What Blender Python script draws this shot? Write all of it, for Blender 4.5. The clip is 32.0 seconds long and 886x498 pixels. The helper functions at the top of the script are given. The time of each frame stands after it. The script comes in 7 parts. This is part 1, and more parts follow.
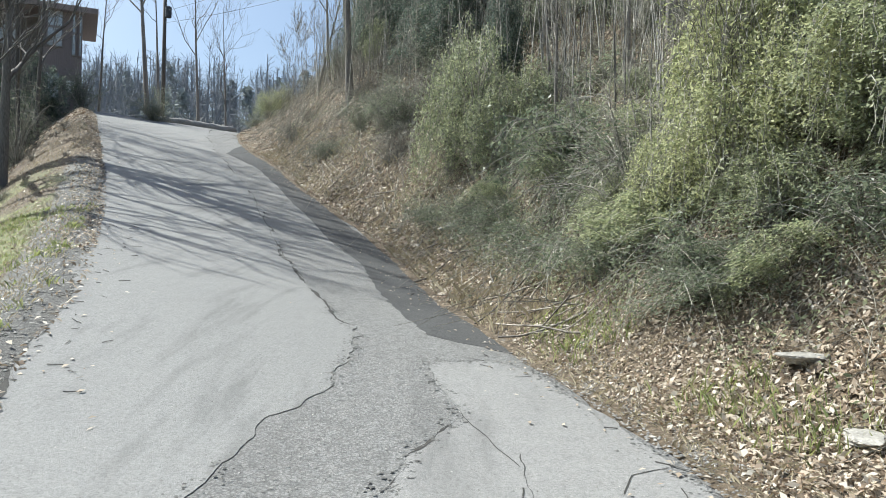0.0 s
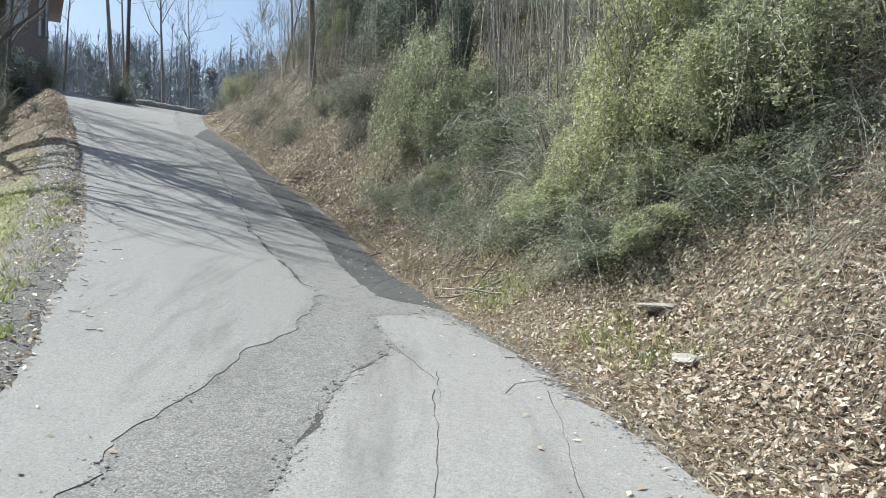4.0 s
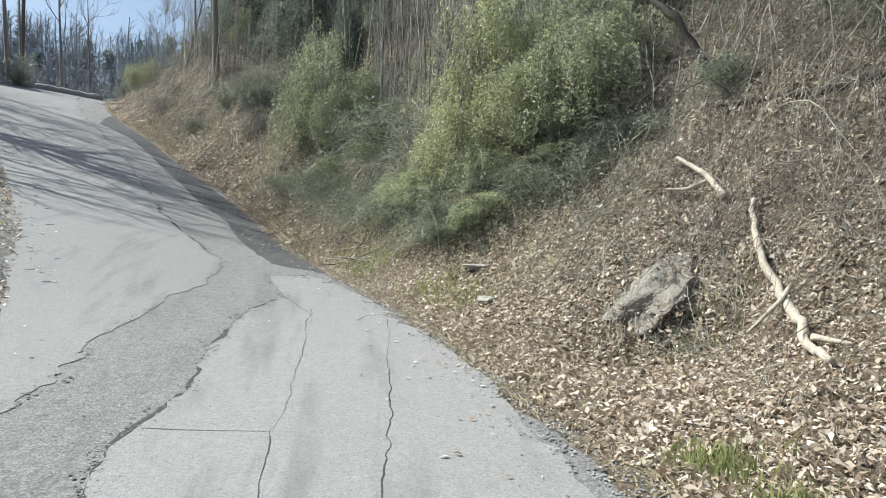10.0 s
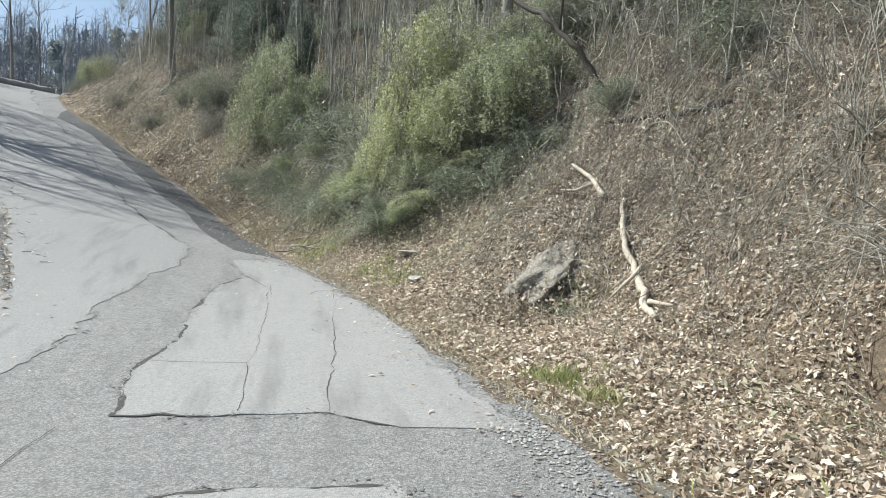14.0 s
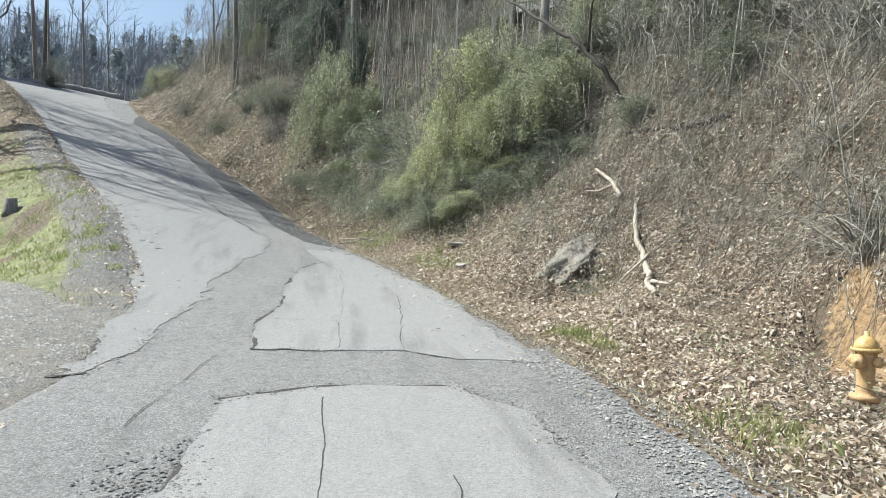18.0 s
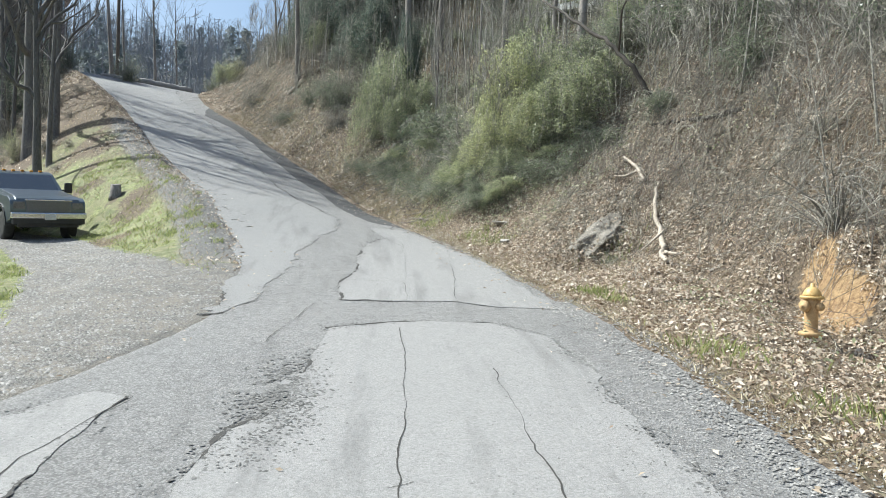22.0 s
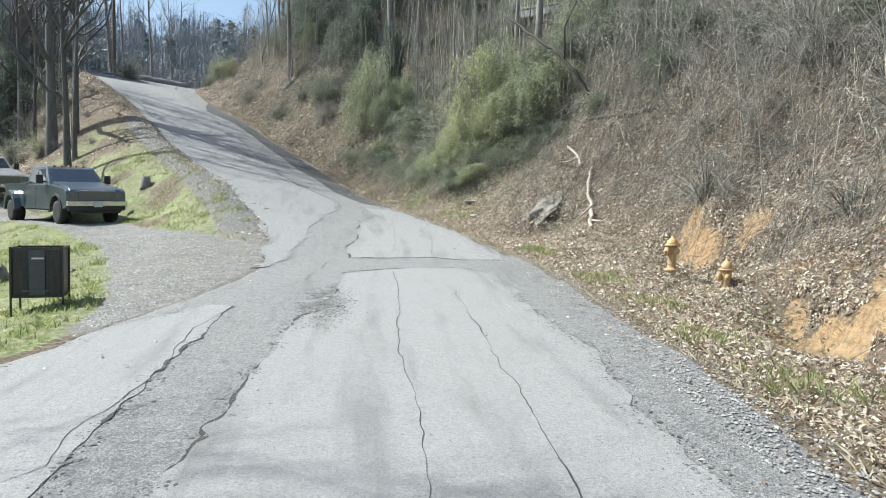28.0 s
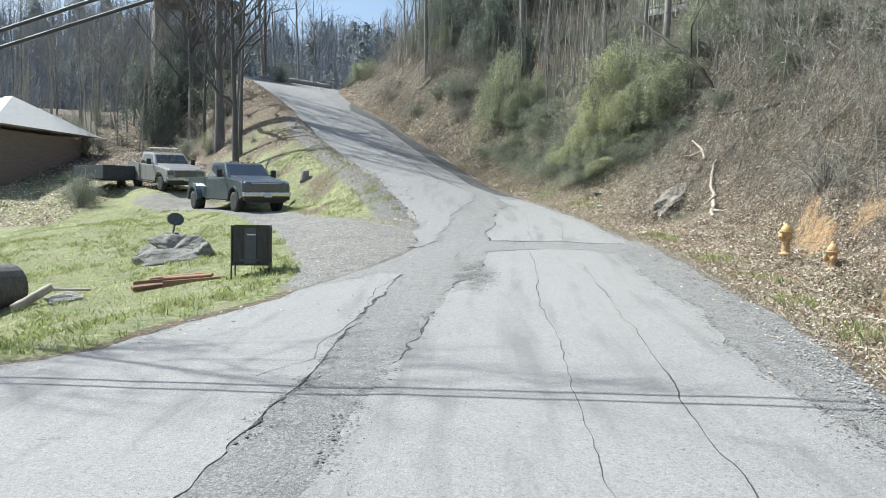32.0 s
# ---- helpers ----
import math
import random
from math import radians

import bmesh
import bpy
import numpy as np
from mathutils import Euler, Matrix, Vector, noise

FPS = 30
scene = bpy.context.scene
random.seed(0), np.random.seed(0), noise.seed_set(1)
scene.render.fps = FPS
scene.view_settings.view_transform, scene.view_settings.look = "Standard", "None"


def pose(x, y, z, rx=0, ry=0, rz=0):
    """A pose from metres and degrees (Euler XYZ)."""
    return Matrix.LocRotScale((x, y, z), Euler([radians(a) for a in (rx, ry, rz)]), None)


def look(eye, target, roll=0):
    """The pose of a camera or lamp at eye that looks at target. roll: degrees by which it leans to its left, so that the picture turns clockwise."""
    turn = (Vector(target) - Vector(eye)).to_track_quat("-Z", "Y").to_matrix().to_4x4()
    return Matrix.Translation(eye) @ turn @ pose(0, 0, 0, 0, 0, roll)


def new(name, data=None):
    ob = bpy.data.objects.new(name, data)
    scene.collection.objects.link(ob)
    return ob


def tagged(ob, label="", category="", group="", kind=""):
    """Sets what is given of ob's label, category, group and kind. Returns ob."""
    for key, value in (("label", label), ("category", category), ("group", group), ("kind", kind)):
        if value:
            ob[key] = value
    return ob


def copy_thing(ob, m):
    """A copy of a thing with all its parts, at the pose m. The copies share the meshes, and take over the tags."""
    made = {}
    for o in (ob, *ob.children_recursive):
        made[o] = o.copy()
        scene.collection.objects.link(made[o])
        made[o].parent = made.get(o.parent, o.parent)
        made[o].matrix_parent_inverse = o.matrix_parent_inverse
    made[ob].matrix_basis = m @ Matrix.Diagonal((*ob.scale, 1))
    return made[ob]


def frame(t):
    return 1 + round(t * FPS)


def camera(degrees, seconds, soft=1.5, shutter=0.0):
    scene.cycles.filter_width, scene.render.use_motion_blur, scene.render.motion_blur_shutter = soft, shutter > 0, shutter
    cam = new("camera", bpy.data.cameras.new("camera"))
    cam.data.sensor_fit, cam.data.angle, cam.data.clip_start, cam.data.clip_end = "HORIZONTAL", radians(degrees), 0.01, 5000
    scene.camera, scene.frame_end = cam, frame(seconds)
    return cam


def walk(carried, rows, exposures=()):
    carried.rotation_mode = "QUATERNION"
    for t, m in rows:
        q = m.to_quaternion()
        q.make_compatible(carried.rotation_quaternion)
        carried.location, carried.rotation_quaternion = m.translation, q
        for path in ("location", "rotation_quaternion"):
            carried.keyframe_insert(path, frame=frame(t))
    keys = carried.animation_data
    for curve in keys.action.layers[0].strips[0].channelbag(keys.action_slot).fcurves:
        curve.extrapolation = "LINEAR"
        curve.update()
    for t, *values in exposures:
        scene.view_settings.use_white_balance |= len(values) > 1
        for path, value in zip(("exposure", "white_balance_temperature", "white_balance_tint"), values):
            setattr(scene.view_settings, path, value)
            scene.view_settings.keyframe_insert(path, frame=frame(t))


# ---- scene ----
cam = camera(61.2, 32.0, 0.9)
PATH = [
    (0, (0.092, -0.523, 1.999), (0.059, 1.475, 2.078), 0.5),
    (0.5, (0.121, -0.755, 2.011), (0.076, 1.243, 2.082), 0.7),
    (1, (0.129, -0.99, 1.988), (0.081, 1.008, 2.054), 0.9),
    (1.5, (0.165, -1.219, 1.961), (0.125, 0.779, 2.027), 0.9),
    (2, (0.231, -1.496, 1.943), (0.21, 0.503, 1.999), 0.7),
    (2.5, (0.255, -1.79, 1.896), (0.252, 0.209, 1.947), 0.9),
    (4.5, (0.463, -2.763, 1.778), (0.55, -0.765, 1.809), 0.7),
    (5, (0.524, -3.018, 1.756), (0.633, -1.021, 1.783), 0.6),
    (5.5, (0.554, -3.284, 1.74), (0.683, -1.288, 1.758), 0.7),
    (6, (0.57, -3.569, 1.708), (0.72, -1.575, 1.719), 1.0),
    (6.5, (0.591, -3.84, 1.666), (0.769, -1.848, 1.678), 1.1),
    (7, (0.595, -4.122, 1.647), (0.775, -2.13, 1.656), 1.0),
    (7.5, (0.604, -4.406, 1.633), (0.795, -2.415, 1.641), 1.3),
    (8, (0.634, -4.695, 1.622), (0.839, -2.705, 1.632), 1.1),
    (8.5, (0.674, -4.965, 1.587), (0.906, -2.979, 1.597), 1.1),
    (9, (0.71, -5.245, 1.57), (0.973, -3.263, 1.58), 1.2),
    (9.5, (0.741, -5.532, 1.535), (1.033, -3.553, 1.545), 1.1),
    (10, (0.766, -5.816, 1.525), (1.079, -3.841, 1.535), 1.1),
    (10.5, (0.805, -6.103, 1.505), (1.144, -4.132, 1.515), 1.2),
    (11, (0.796, -6.433, 1.476), (1.165, -4.468, 1.49), 1.4),
    (11.5, (0.833, -6.771, 1.479), (1.231, -4.811, 1.484), 1.1),
    (12, (0.832, -7.125, 1.443), (1.252, -5.169, 1.451), 1.1),
    (12.5, (0.775, -7.421, 1.438), (1.22, -5.471, 1.442), 1.2),
    (13, (0.743, -7.668, 1.41), (1.188, -5.718, 1.416), 1.3),
    (13.5, (0.685, -7.931, 1.409), (1.134, -5.982, 1.414), 1.5),
    (14, (0.612, -8.272, 1.392), (1.056, -6.322, 1.392), 1.5),
    (14.5, (0.535, -8.614, 1.352), (0.971, -6.662, 1.359), 1.6),
    (16.5, (0.179, -9.932, 1.242), (0.568, -7.97, 1.242), 2.1),
    (17, (0.09, -10.273, 1.218), (0.463, -8.308, 1.217), 2.1),
    (17.5, (0.03, -10.545, 1.199), (0.389, -8.578, 1.196), 1.8),
    (18, (0.001, -10.772, 1.19), (0.341, -8.801, 1.188), 1.9),
    (18.5, (-0.073, -11.025, 1.156), (0.252, -9.051, 1.15), 2.1),
    (19, (-0.138, -11.324, 1.134), (0.166, -9.347, 1.126), 2.0),
    (19.5, (-0.18, -11.627, 1.126), (0.103, -9.647, 1.113), 2.1),
    (20, (-0.238, -11.921, 1.112), (0.028, -9.939, 1.094), 2.2),
    (20.5, (-0.303, -12.249, 1.056), (-0.062, -10.264, 1.029), 2.3),
    (21, (-0.36, -12.617, 1.021), (-0.137, -10.629, 0.987), 2.2),
    (21.5, (-0.379, -12.979, 1.01), (-0.168, -10.991, 0.968), 1.9),
    (22, (-0.38, -13.346, 1.012), (-0.167, -11.358, 0.966), 1.9),
    (22.5, (-0.356, -13.744, 0.993), (-0.119, -11.759, 0.946), 1.8),
    (23, (-0.308, -14.17, 0.975), (-0.027, -12.191, 0.924), 1.7),
    (23.5, (-0.258, -14.591, 0.95), (0.056, -12.616, 0.897), 1.5),
    (24, (-0.223, -14.997, 0.959), (0.112, -13.026, 0.903), 1.5),
    (24.5, (-0.246, -15.433, 0.933), (0.121, -13.468, 0.875), 1.1),
    (26.5, (-0.403, -16.862, 0.854), (-0.041, -14.897, 0.784), 1.3),
    (27, (-0.523, -17.243, 0.824), (-0.182, -15.274, 0.753), 1.2),
    (27.5, (-0.631, -17.6, 0.82), (-0.327, -15.625, 0.743), 0.8),
    (28, (-0.744, -17.95, 0.83), (-0.491, -15.968, 0.741), 0.7),
    (28.5, (-0.817, -18.254, 0.799), (-0.618, -16.265, 0.713), 0.9),
    (29, (-0.933, -18.61, 0.755), (-0.776, -16.618, 0.666), 1.2),
    (29.5, (-1.02, -18.915, 0.712), (-0.924, -16.919, 0.625), 1.4),
    (30, (-1.057, -19.201, 0.729), (-0.997, -17.204, 0.633), 1.4),
    (30.5, (-1.106, -19.467, 0.709), (-1.078, -17.47, 0.61), 1.4),
    (31, (-1.148, -19.754, 0.701), (-1.162, -17.757, 0.598), 1.4),
    (31.5, (-1.157, -20.006, 0.665), (-1.206, -18.009, 0.558), 1.3),
    (32, (-1.168, -20.27, 0.678), (-1.243, -18.274, 0.569), 1.0),
]
walk(cam, [(t, look(eye, target, roll)) for t, eye, target, roll in PATH], [(0.0, 0.56, 6100, 3), (6.0, 0.50, 6100, 3), (11.0, 0.45, 6100, 3), (14.0, 0.50, 6100, 3), (20.0, 0.55, 6050, 3), (25.0, 0.60, 6000, 3), (32.0, 0.60, 5950, 3)])

# ---- light ----
SUN_EL, SUN_DIR = radians(50), Vector((-0.92, 0.38, 0)).normalized()
world = bpy.data.worlds.new("sky")
scene.world = world
world.use_nodes = True
_nt = world.node_tree
_sky = _nt.nodes.new("ShaderNodeTexSky")
_sky.sky_type, _sky.sun_disc = "NISHITA", False
_sky.sun_elevation, _sky.sun_rotation = SUN_EL, math.atan2(SUN_DIR.x, SUN_DIR.y)
_sky.air_density, _sky.dust_density, _sky.ozone_density = 1.0, 2.8, 1.2
_nt.nodes["Background"].inputs[1].default_value = 0.11
_nt.links.new(_sky.outputs[0], _nt.nodes["Background"].inputs[0])
_sun = bpy.data.lights.new("sun", "SUN")
_sun.energy, _sun.angle, _sun.color = 5.0, radians(0.5), (1.0, 0.955, 0.885)
sun = new("sun", _sun)
sun.matrix_world = look(SUN_DIR * 30 + Vector((0, 0, 36)), (0, 0, 0))


# ---- helpers of this place ----
def vnoise(x, y, seed=0):
    """Smooth value noise in -1..1 on arrays."""
    x, y = np.asarray(x, float), np.asarray(y, float)
    xi, yi = np.floor(x).astype(np.int64), np.floor(y).astype(np.int64)
    fx, fy = x - xi, y - yi
    fx, fy = fx * fx * (3 - 2 * fx), fy * fy * (3 - 2 * fy)

    def h(a, b):
        n = (a * 374761393 + b * 668265263 + seed * 982451653) & 0x7FFFFFFF
        n = ((n ^ (n >> 13)) * 1274126177) & 0x7FFFFFFF
        return ((n ^ (n >> 16)) & 0xFFFF) / 32767.5 - 1
    a, b, c, d = h(xi, yi), h(xi + 1, yi), h(xi, yi + 1), h(xi + 1, yi + 1)
    return (a * (1 - fx) + b * fx) * (1 - fy) + (c * (1 - fx) + d * fx) * fy


def fbm(x, y, seed=0, n=4):
    return sum(vnoise(x * 2.03 ** i, y * 2.03 ** i, seed + i) * 0.5 ** i for i in range(n))


def smooth(a, b, v):
    t = np.clip((np.asarray(v, float) - a) / (b - a), 0, 1)
    return t * t * (3 - 2 * t)


def spline(xs, ys):
    """A monotone-ish cubic through stations."""
    xs, ys = np.array(xs, float), np.array(ys, float)
    m = np.gradient(ys, xs)

    def f(v):
        v = np.clip(np.asarray(v, float), xs[0], xs[-1])
        i = np.clip(np.searchsorted(xs, v) - 1, 0, len(xs) - 2)
        h = xs[i + 1] - xs[i]
        t = (v - xs[i]) / h
        return (ys[i] * (1 + 2 * t) * (1 - t) ** 2 + h * m[i] * t * (1 - t) ** 2
                + ys[i + 1] * t * t * (3 - 2 * t) + h * m[i + 1] * t * t * (t - 1))
    return f


def mesh_from(name, verts, faces, smooth_shade=False):
    """A mesh of quads from arrays."""
    me = bpy.data.meshes.new(name)
    V, F = np.asarray(verts, np.float32), np.asarray(faces, np.int32)
    me.vertices.add(len(V))
    me.vertices.foreach_set("co", V.ravel())
    me.loops.add(F.size)
    me.loops.foreach_set("vertex_index", F.ravel())
    me.polygons.add(len(F))
    me.polygons.foreach_set("loop_start", np.arange(0, F.size, F.shape[1], dtype=np.int32))
    if smooth_shade:
        me.polygons.foreach_set("use_smooth", np.ones(len(F), bool))
    me.update(calc_edges=True)
    return me


def obj(name, me, material, parent=None, label="", category="", group="", kind=""):
    ob = new(name, me)
    if material is not None and not me.materials:
        me.materials.append(material)
    if parent is not None:
        ob.parent = parent
    return tagged(ob, label, category, group, kind)


def empty(name, m=None, label="", category="", group="", kind=""):
    ob = new(name)
    ob.empty_display_size = 0.2
    if m is not None:
        ob.matrix_world = m
    return tagged(ob, label, category, group, kind)


def part(name, bm, material, parent, label="", shade=False):
    """Link a bmesh as one mesh object under a thing or part."""
    me = bpy.data.meshes.new(name)
    bm.to_mesh(me)
    bm.free()
    if shade:
        me.polygons.foreach_set("use_smooth", np.ones(len(me.polygons), bool))
    return obj(name, me, material, parent, label)


def box(bm, size, at=(0, 0, 0), rot=(0, 0, 0), bevel=0.0, seg=2):
    """Add a bevelled box to bm."""
    m = pose(*at, *rot) @ Matrix.Diagonal((*size, 1))
    r = bmesh.ops.create_cube(bm, size=1, matrix=m)
    if bevel:
        es = list({e for v in r["verts"] for e in v.link_edges})
        bmesh.ops.bevel(bm, geom=es, offset=bevel, segments=seg, affect="EDGES", profile=0.5)
    return bm


def cyl(bm, r1, r2, depth, at=(0, 0, 0), rot=(0, 0, 0), seg=16, caps=True):
    bmesh.ops.create_cone(bm, cap_ends=caps, segments=seg, radius1=r1, radius2=r2, depth=depth, matrix=pose(*at, *rot))
    return bm


def lathe(bm, rings, seg=20, m=None):
    """Add a turned shape: rings of (radius, height)."""
    m = m or Matrix()
    rows = [[bm.verts.new(m @ Vector((r * math.cos(2 * math.pi * k / seg), r * math.sin(2 * math.pi * k / seg), z))) for k in range(seg)] for r, z in rings]
    for a, b in zip(rows, rows[1:]):
        for k in range(seg):
            bm.faces.new((a[k], a[(k + 1) % seg], b[(k + 1) % seg], b[k]))
    bm.faces.new(rows[0][::-1])
    bm.faces.new(rows[-1])
    return bm


def tubes(paths, radii, sides=4):
    """Tubes along many paths of equal length: paths (n, k, 3), radii (n, k). Returns verts and quads."""
    P, R = np.asarray(paths, float), np.asarray(radii, float)
    n, k, _ = P.shape
    T = np.gradient(P, axis=1)
    T /= np.linalg.norm(T, axis=2, keepdims=True) + 1e-9
    ref = np.where(np.abs(T[:, :1, 2:3]) > 0.85, np.array([1.0, 0, 0]), np.array([0, 0, 1.0]))
    U = np.cross(T, np.broadcast_to(ref, T.shape))
    U /= np.linalg.norm(U, axis=2, keepdims=True) + 1e-9
    W = np.cross(T, U)
    a = 2 * np.pi * np.arange(sides) / sides
    V = P[:, :, None, :] + R[:, :, None, None] * (np.cos(a)[None, None, :, None] * U[:, :, None, :] + np.sin(a)[None, None, :, None] * W[:, :, None, :])
    idx = np.arange(n * k * sides).reshape(n, k, sides)
    nx = np.roll(idx, -1, axis=2)
    F = np.stack([idx[:, :-1], nx[:, :-1], nx[:, 1:], idx[:, 1:]], axis=-1).reshape(-1, 4)
    return V.reshape(-1, 3), F


class Heap:
    """Collects arrays of verts and faces of one mesh."""
    def __init__(self):
        self.v, self.f, self.n = [], [], 0

    def add(self, v, f):
        self.v.append(v)
        self.f.append(np.asarray(f) + self.n)
        self.n += len(v)

    def mesh(self, name, shade=False):
        return mesh_from(name, np.concatenate(self.v), np.concatenate(self.f), shade)


# ---- materials ----
def nodes(name):
    m = bpy.data.materials.new(name)
    m.use_nodes = True
    nt = m.node_tree
    return m, nt, nt.nodes["Principled BSDF"]


def add_node(nt, kind, **kw):
    n = nt.nodes.new(kind)
    if "operation" in kw:
        n.operation = kw.pop("operation")
    if "layer_name" in kw:
        n.layer_name = kw.pop("layer_name")
    for k, v in kw.items():
        n.inputs[k].default_value = v
    return n


def coords(nt, scale=(1, 1, 1), space="Object"):
    tc = nt.nodes.new("ShaderNodeTexCoord")
    mp = nt.nodes.new("ShaderNodeMapping")
    mp.inputs["Scale"].default_value = scale
    nt.links.new(tc.outputs[space], mp.inputs[0])
    return mp.outputs[0]


def noise_node(nt, vec, scale, detail=4, rough=0.6):
    n = add_node(nt, "ShaderNodeTexNoise", Scale=scale, Detail=detail, Roughness=rough)
    nt.links.new(vec, n.inputs["Vector"])
    return n.outputs[0]


def ramp(nt, fac, stops):
    r = nt.nodes.new("ShaderNodeValToRGB")
    el = r.color_ramp.elements
    while len(el) < len(stops):
        el.new(0.5)
    for e, (p, c) in zip(el, stops):
        e.position, e.color = p, (*c, 1)
    nt.links.new(fac, r.inputs[0])
    return r.outputs[0]


def mix(nt, fac, a, b, mode="MIX"):
    n = nt.nodes.new("ShaderNodeMix")
    n.data_type, n.blend_type = "RGBA", mode
    for sock, v in ((n.inputs[0], fac), (n.inputs[6], a), (n.inputs[7], b)):
        if isinstance(v, (int, float)):
            sock.default_value = v
        elif isinstance(v, tuple):
            sock.default_value = (*v, 1)
        else:
            nt.links.new(v, sock)
    return n.outputs[2]


def bump(nt, bsdf, height, strength=0.4, dist=0.02):
    b = add_node(nt, "ShaderNodeBump", Strength=strength, Distance=dist)
    nt.links.new(height, b.inputs["Height"])
    nt.links.new(b.outputs[0], bsdf.inputs["Normal"])


def surface(name, dark, light, scale=8.0, fine=60.0, rough=0.8, metal=0.0, relief=0.3, dist=0.01, stretch=(1, 1, 1), spot=None, island=0.0, coat=0.0, vary=0.0):
    """A worn surface: two scales of noise between two colours, a speckle, fine relief."""
    m, nt, b = nodes(name)
    vec = coords(nt, stretch)
    big = noise_node(nt, vec, scale, 5)
    small = noise_node(nt, vec, fine, 3)
    col = ramp(nt, big, [(0.32, dark), (0.68, light)])
    mid = tuple((p + q) / 2 for p, q in zip(dark, light))
    col = mix(nt, 0.45, col, ramp(nt, small, [(0.35, tuple(v * 0.7 for v in dark)), (0.5, mid), (0.66, tuple(min(1, v * 1.25) for v in light))]))
    if spot:
        col = mix(nt, ramp(nt, noise_node(nt, vec, scale * 2.7, 6, 0.7), [(0.56, (0, 0, 0)), (0.66, (1, 1, 1))]), col, spot)
    if island:
        g = nt.nodes.new("ShaderNodeNewGeometry")
        hs = add_node(nt, "ShaderNodeHueSaturation")
        mr = add_node(nt, "ShaderNodeMapRange")
        mr.inputs[3].default_value, mr.inputs[4].default_value = 1 - island, 1 + island
        nt.links.new(g.outputs["Random Per Island"], mr.inputs[0])
        nt.links.new(mr.outputs[0], hs.inputs["Value"])
        nt.links.new(col, hs.inputs["Color"])
        col = hs.outputs[0]
    if vary:
        oi = nt.nodes.new("ShaderNodeObjectInfo")
        hs = add_node(nt, "ShaderNodeHueSaturation")
        mr = add_node(nt, "ShaderNodeMapRange")
        mr.inputs[3].default_value, mr.inputs[4].default_value = 1 - vary, 1 + vary
        nt.links.new(oi.outputs["Random"], mr.inputs[0])
        nt.links.new(mr.outputs[0], hs.inputs["Value"])
        nt.links.new(col, hs.inputs["Color"])
        col = hs.outputs[0]
    nt.links.new(col, b.inputs["Base Color"])
    b.inputs["Roughness"].default_value, b.inputs["Metallic"].default_value = rough, metal
    b.inputs["Coat Weight"].default_value = coat
    if relief:
        bump(nt, b, small, relief, dist)
    return m


def leaf_material(name, colors, rough=0.6, through_light=0.35):
    """Leaves: each island takes its own tint; some light comes through."""
    m, nt, b = nodes(name)
    g = nt.nodes.new("ShaderNodeNewGeometry")
    stops = [(i / max(1, len(colors) - 1), c) for i, c in enumerate(colors)]
    col = ramp(nt, g.outputs["Random Per Island"], stops)
    nt.links.new(col, b.inputs["Base Color"])
    b.inputs["Roughness"].default_value = rough
    tr = nt.nodes.new("ShaderNodeBsdfTranslucent")
    nt.links.new(col, tr.inputs[0])
    ms = nt.nodes.new("ShaderNodeMixShader")
    ms.inputs[0].default_value = through_light
    nt.links.new(b.outputs[0], ms.inputs[1])
    nt.links.new(tr.outputs[0], ms.inputs[2])
    nt.links.new(ms.outputs[0], nt.nodes["Material Output"].inputs[0])
    return m


def asphalt(name, dark, light, relief=0.6, stain=0.5, stones=38, ravel=0.0):
    """Worn asphalt: broad fading, stains, stones that show in the binder."""
    m, nt, b = nodes(name)
    vec = coords(nt)
    broad, mid, grit, fine = (noise_node(nt, vec, sc, 5, 0.65) for sc in (0.45, 3.5, stones, 130))
    col = ramp(nt, broad, [(0.3, dark), (0.7, light)])
    col = mix(nt, 0.4, col, ramp(nt, mid, [(0.3, tuple(v * 0.75 for v in dark)), (0.7, tuple(v * 1.12 for v in light))]))
    blotch = noise_node(nt, vec, 11, 4, 0.7)
    col = mix(nt, 0.4, col, ramp(nt, blotch, [(0.36, tuple(v * 0.7 for v in dark)), (0.62, tuple(v * 1.2 for v in light))]))
    col = mix(nt, 0.55, col, ramp(nt, grit, [(0.35, tuple(v * 0.55 for v in dark)), (0.5, light), (0.68, tuple(min(1, v * 1.45) for v in light))]))
    col = mix(nt, 0.4, col, ramp(nt, fine, [(0.38, tuple(v * 0.4 for v in dark)), (0.62, tuple(min(1, v * 1.5) for v in light))]))
    if ravel:
        cell = add_node(nt, "ShaderNodeTexVoronoi", Scale=42.0)
        nt.links.new(vec, cell.inputs["Vector"])
        gap = ramp(nt, cell.outputs["Distance"], [(0.35, (0, 0, 0)), (0.62, (ravel, ravel, ravel))])
        col = mix(nt, gap, col, tuple(v * 0.35 for v in dark))
        worn = ramp(nt, noise_node(nt, vec, 7, 6, 0.75), [(0.5, (0, 0, 0)), (0.64, (ravel, ravel, ravel))])
        col = mix(nt, worn, col, tuple(v * 0.5 for v in dark))
    long = coords(nt, (2.2, 0.25, 1))
    track = ramp(nt, noise_node(nt, long, 1.1, 4), [(0.52, (0, 0, 0)), (0.7, (stain, stain, stain))])
    col = mix(nt, track, col, tuple(v * 0.62 for v in dark))
    nt.links.new(col, b.inputs["Base Color"])
    b.inputs["Roughness"].default_value = 0.82
    h = add_node(nt, "ShaderNodeMath", operation="ADD")
    nt.links.new(grit, h.inputs[0])
    nt.links.new(fine, h.inputs[1])
    bump(nt, b, h.outputs[0], relief, 0.012)
    return m


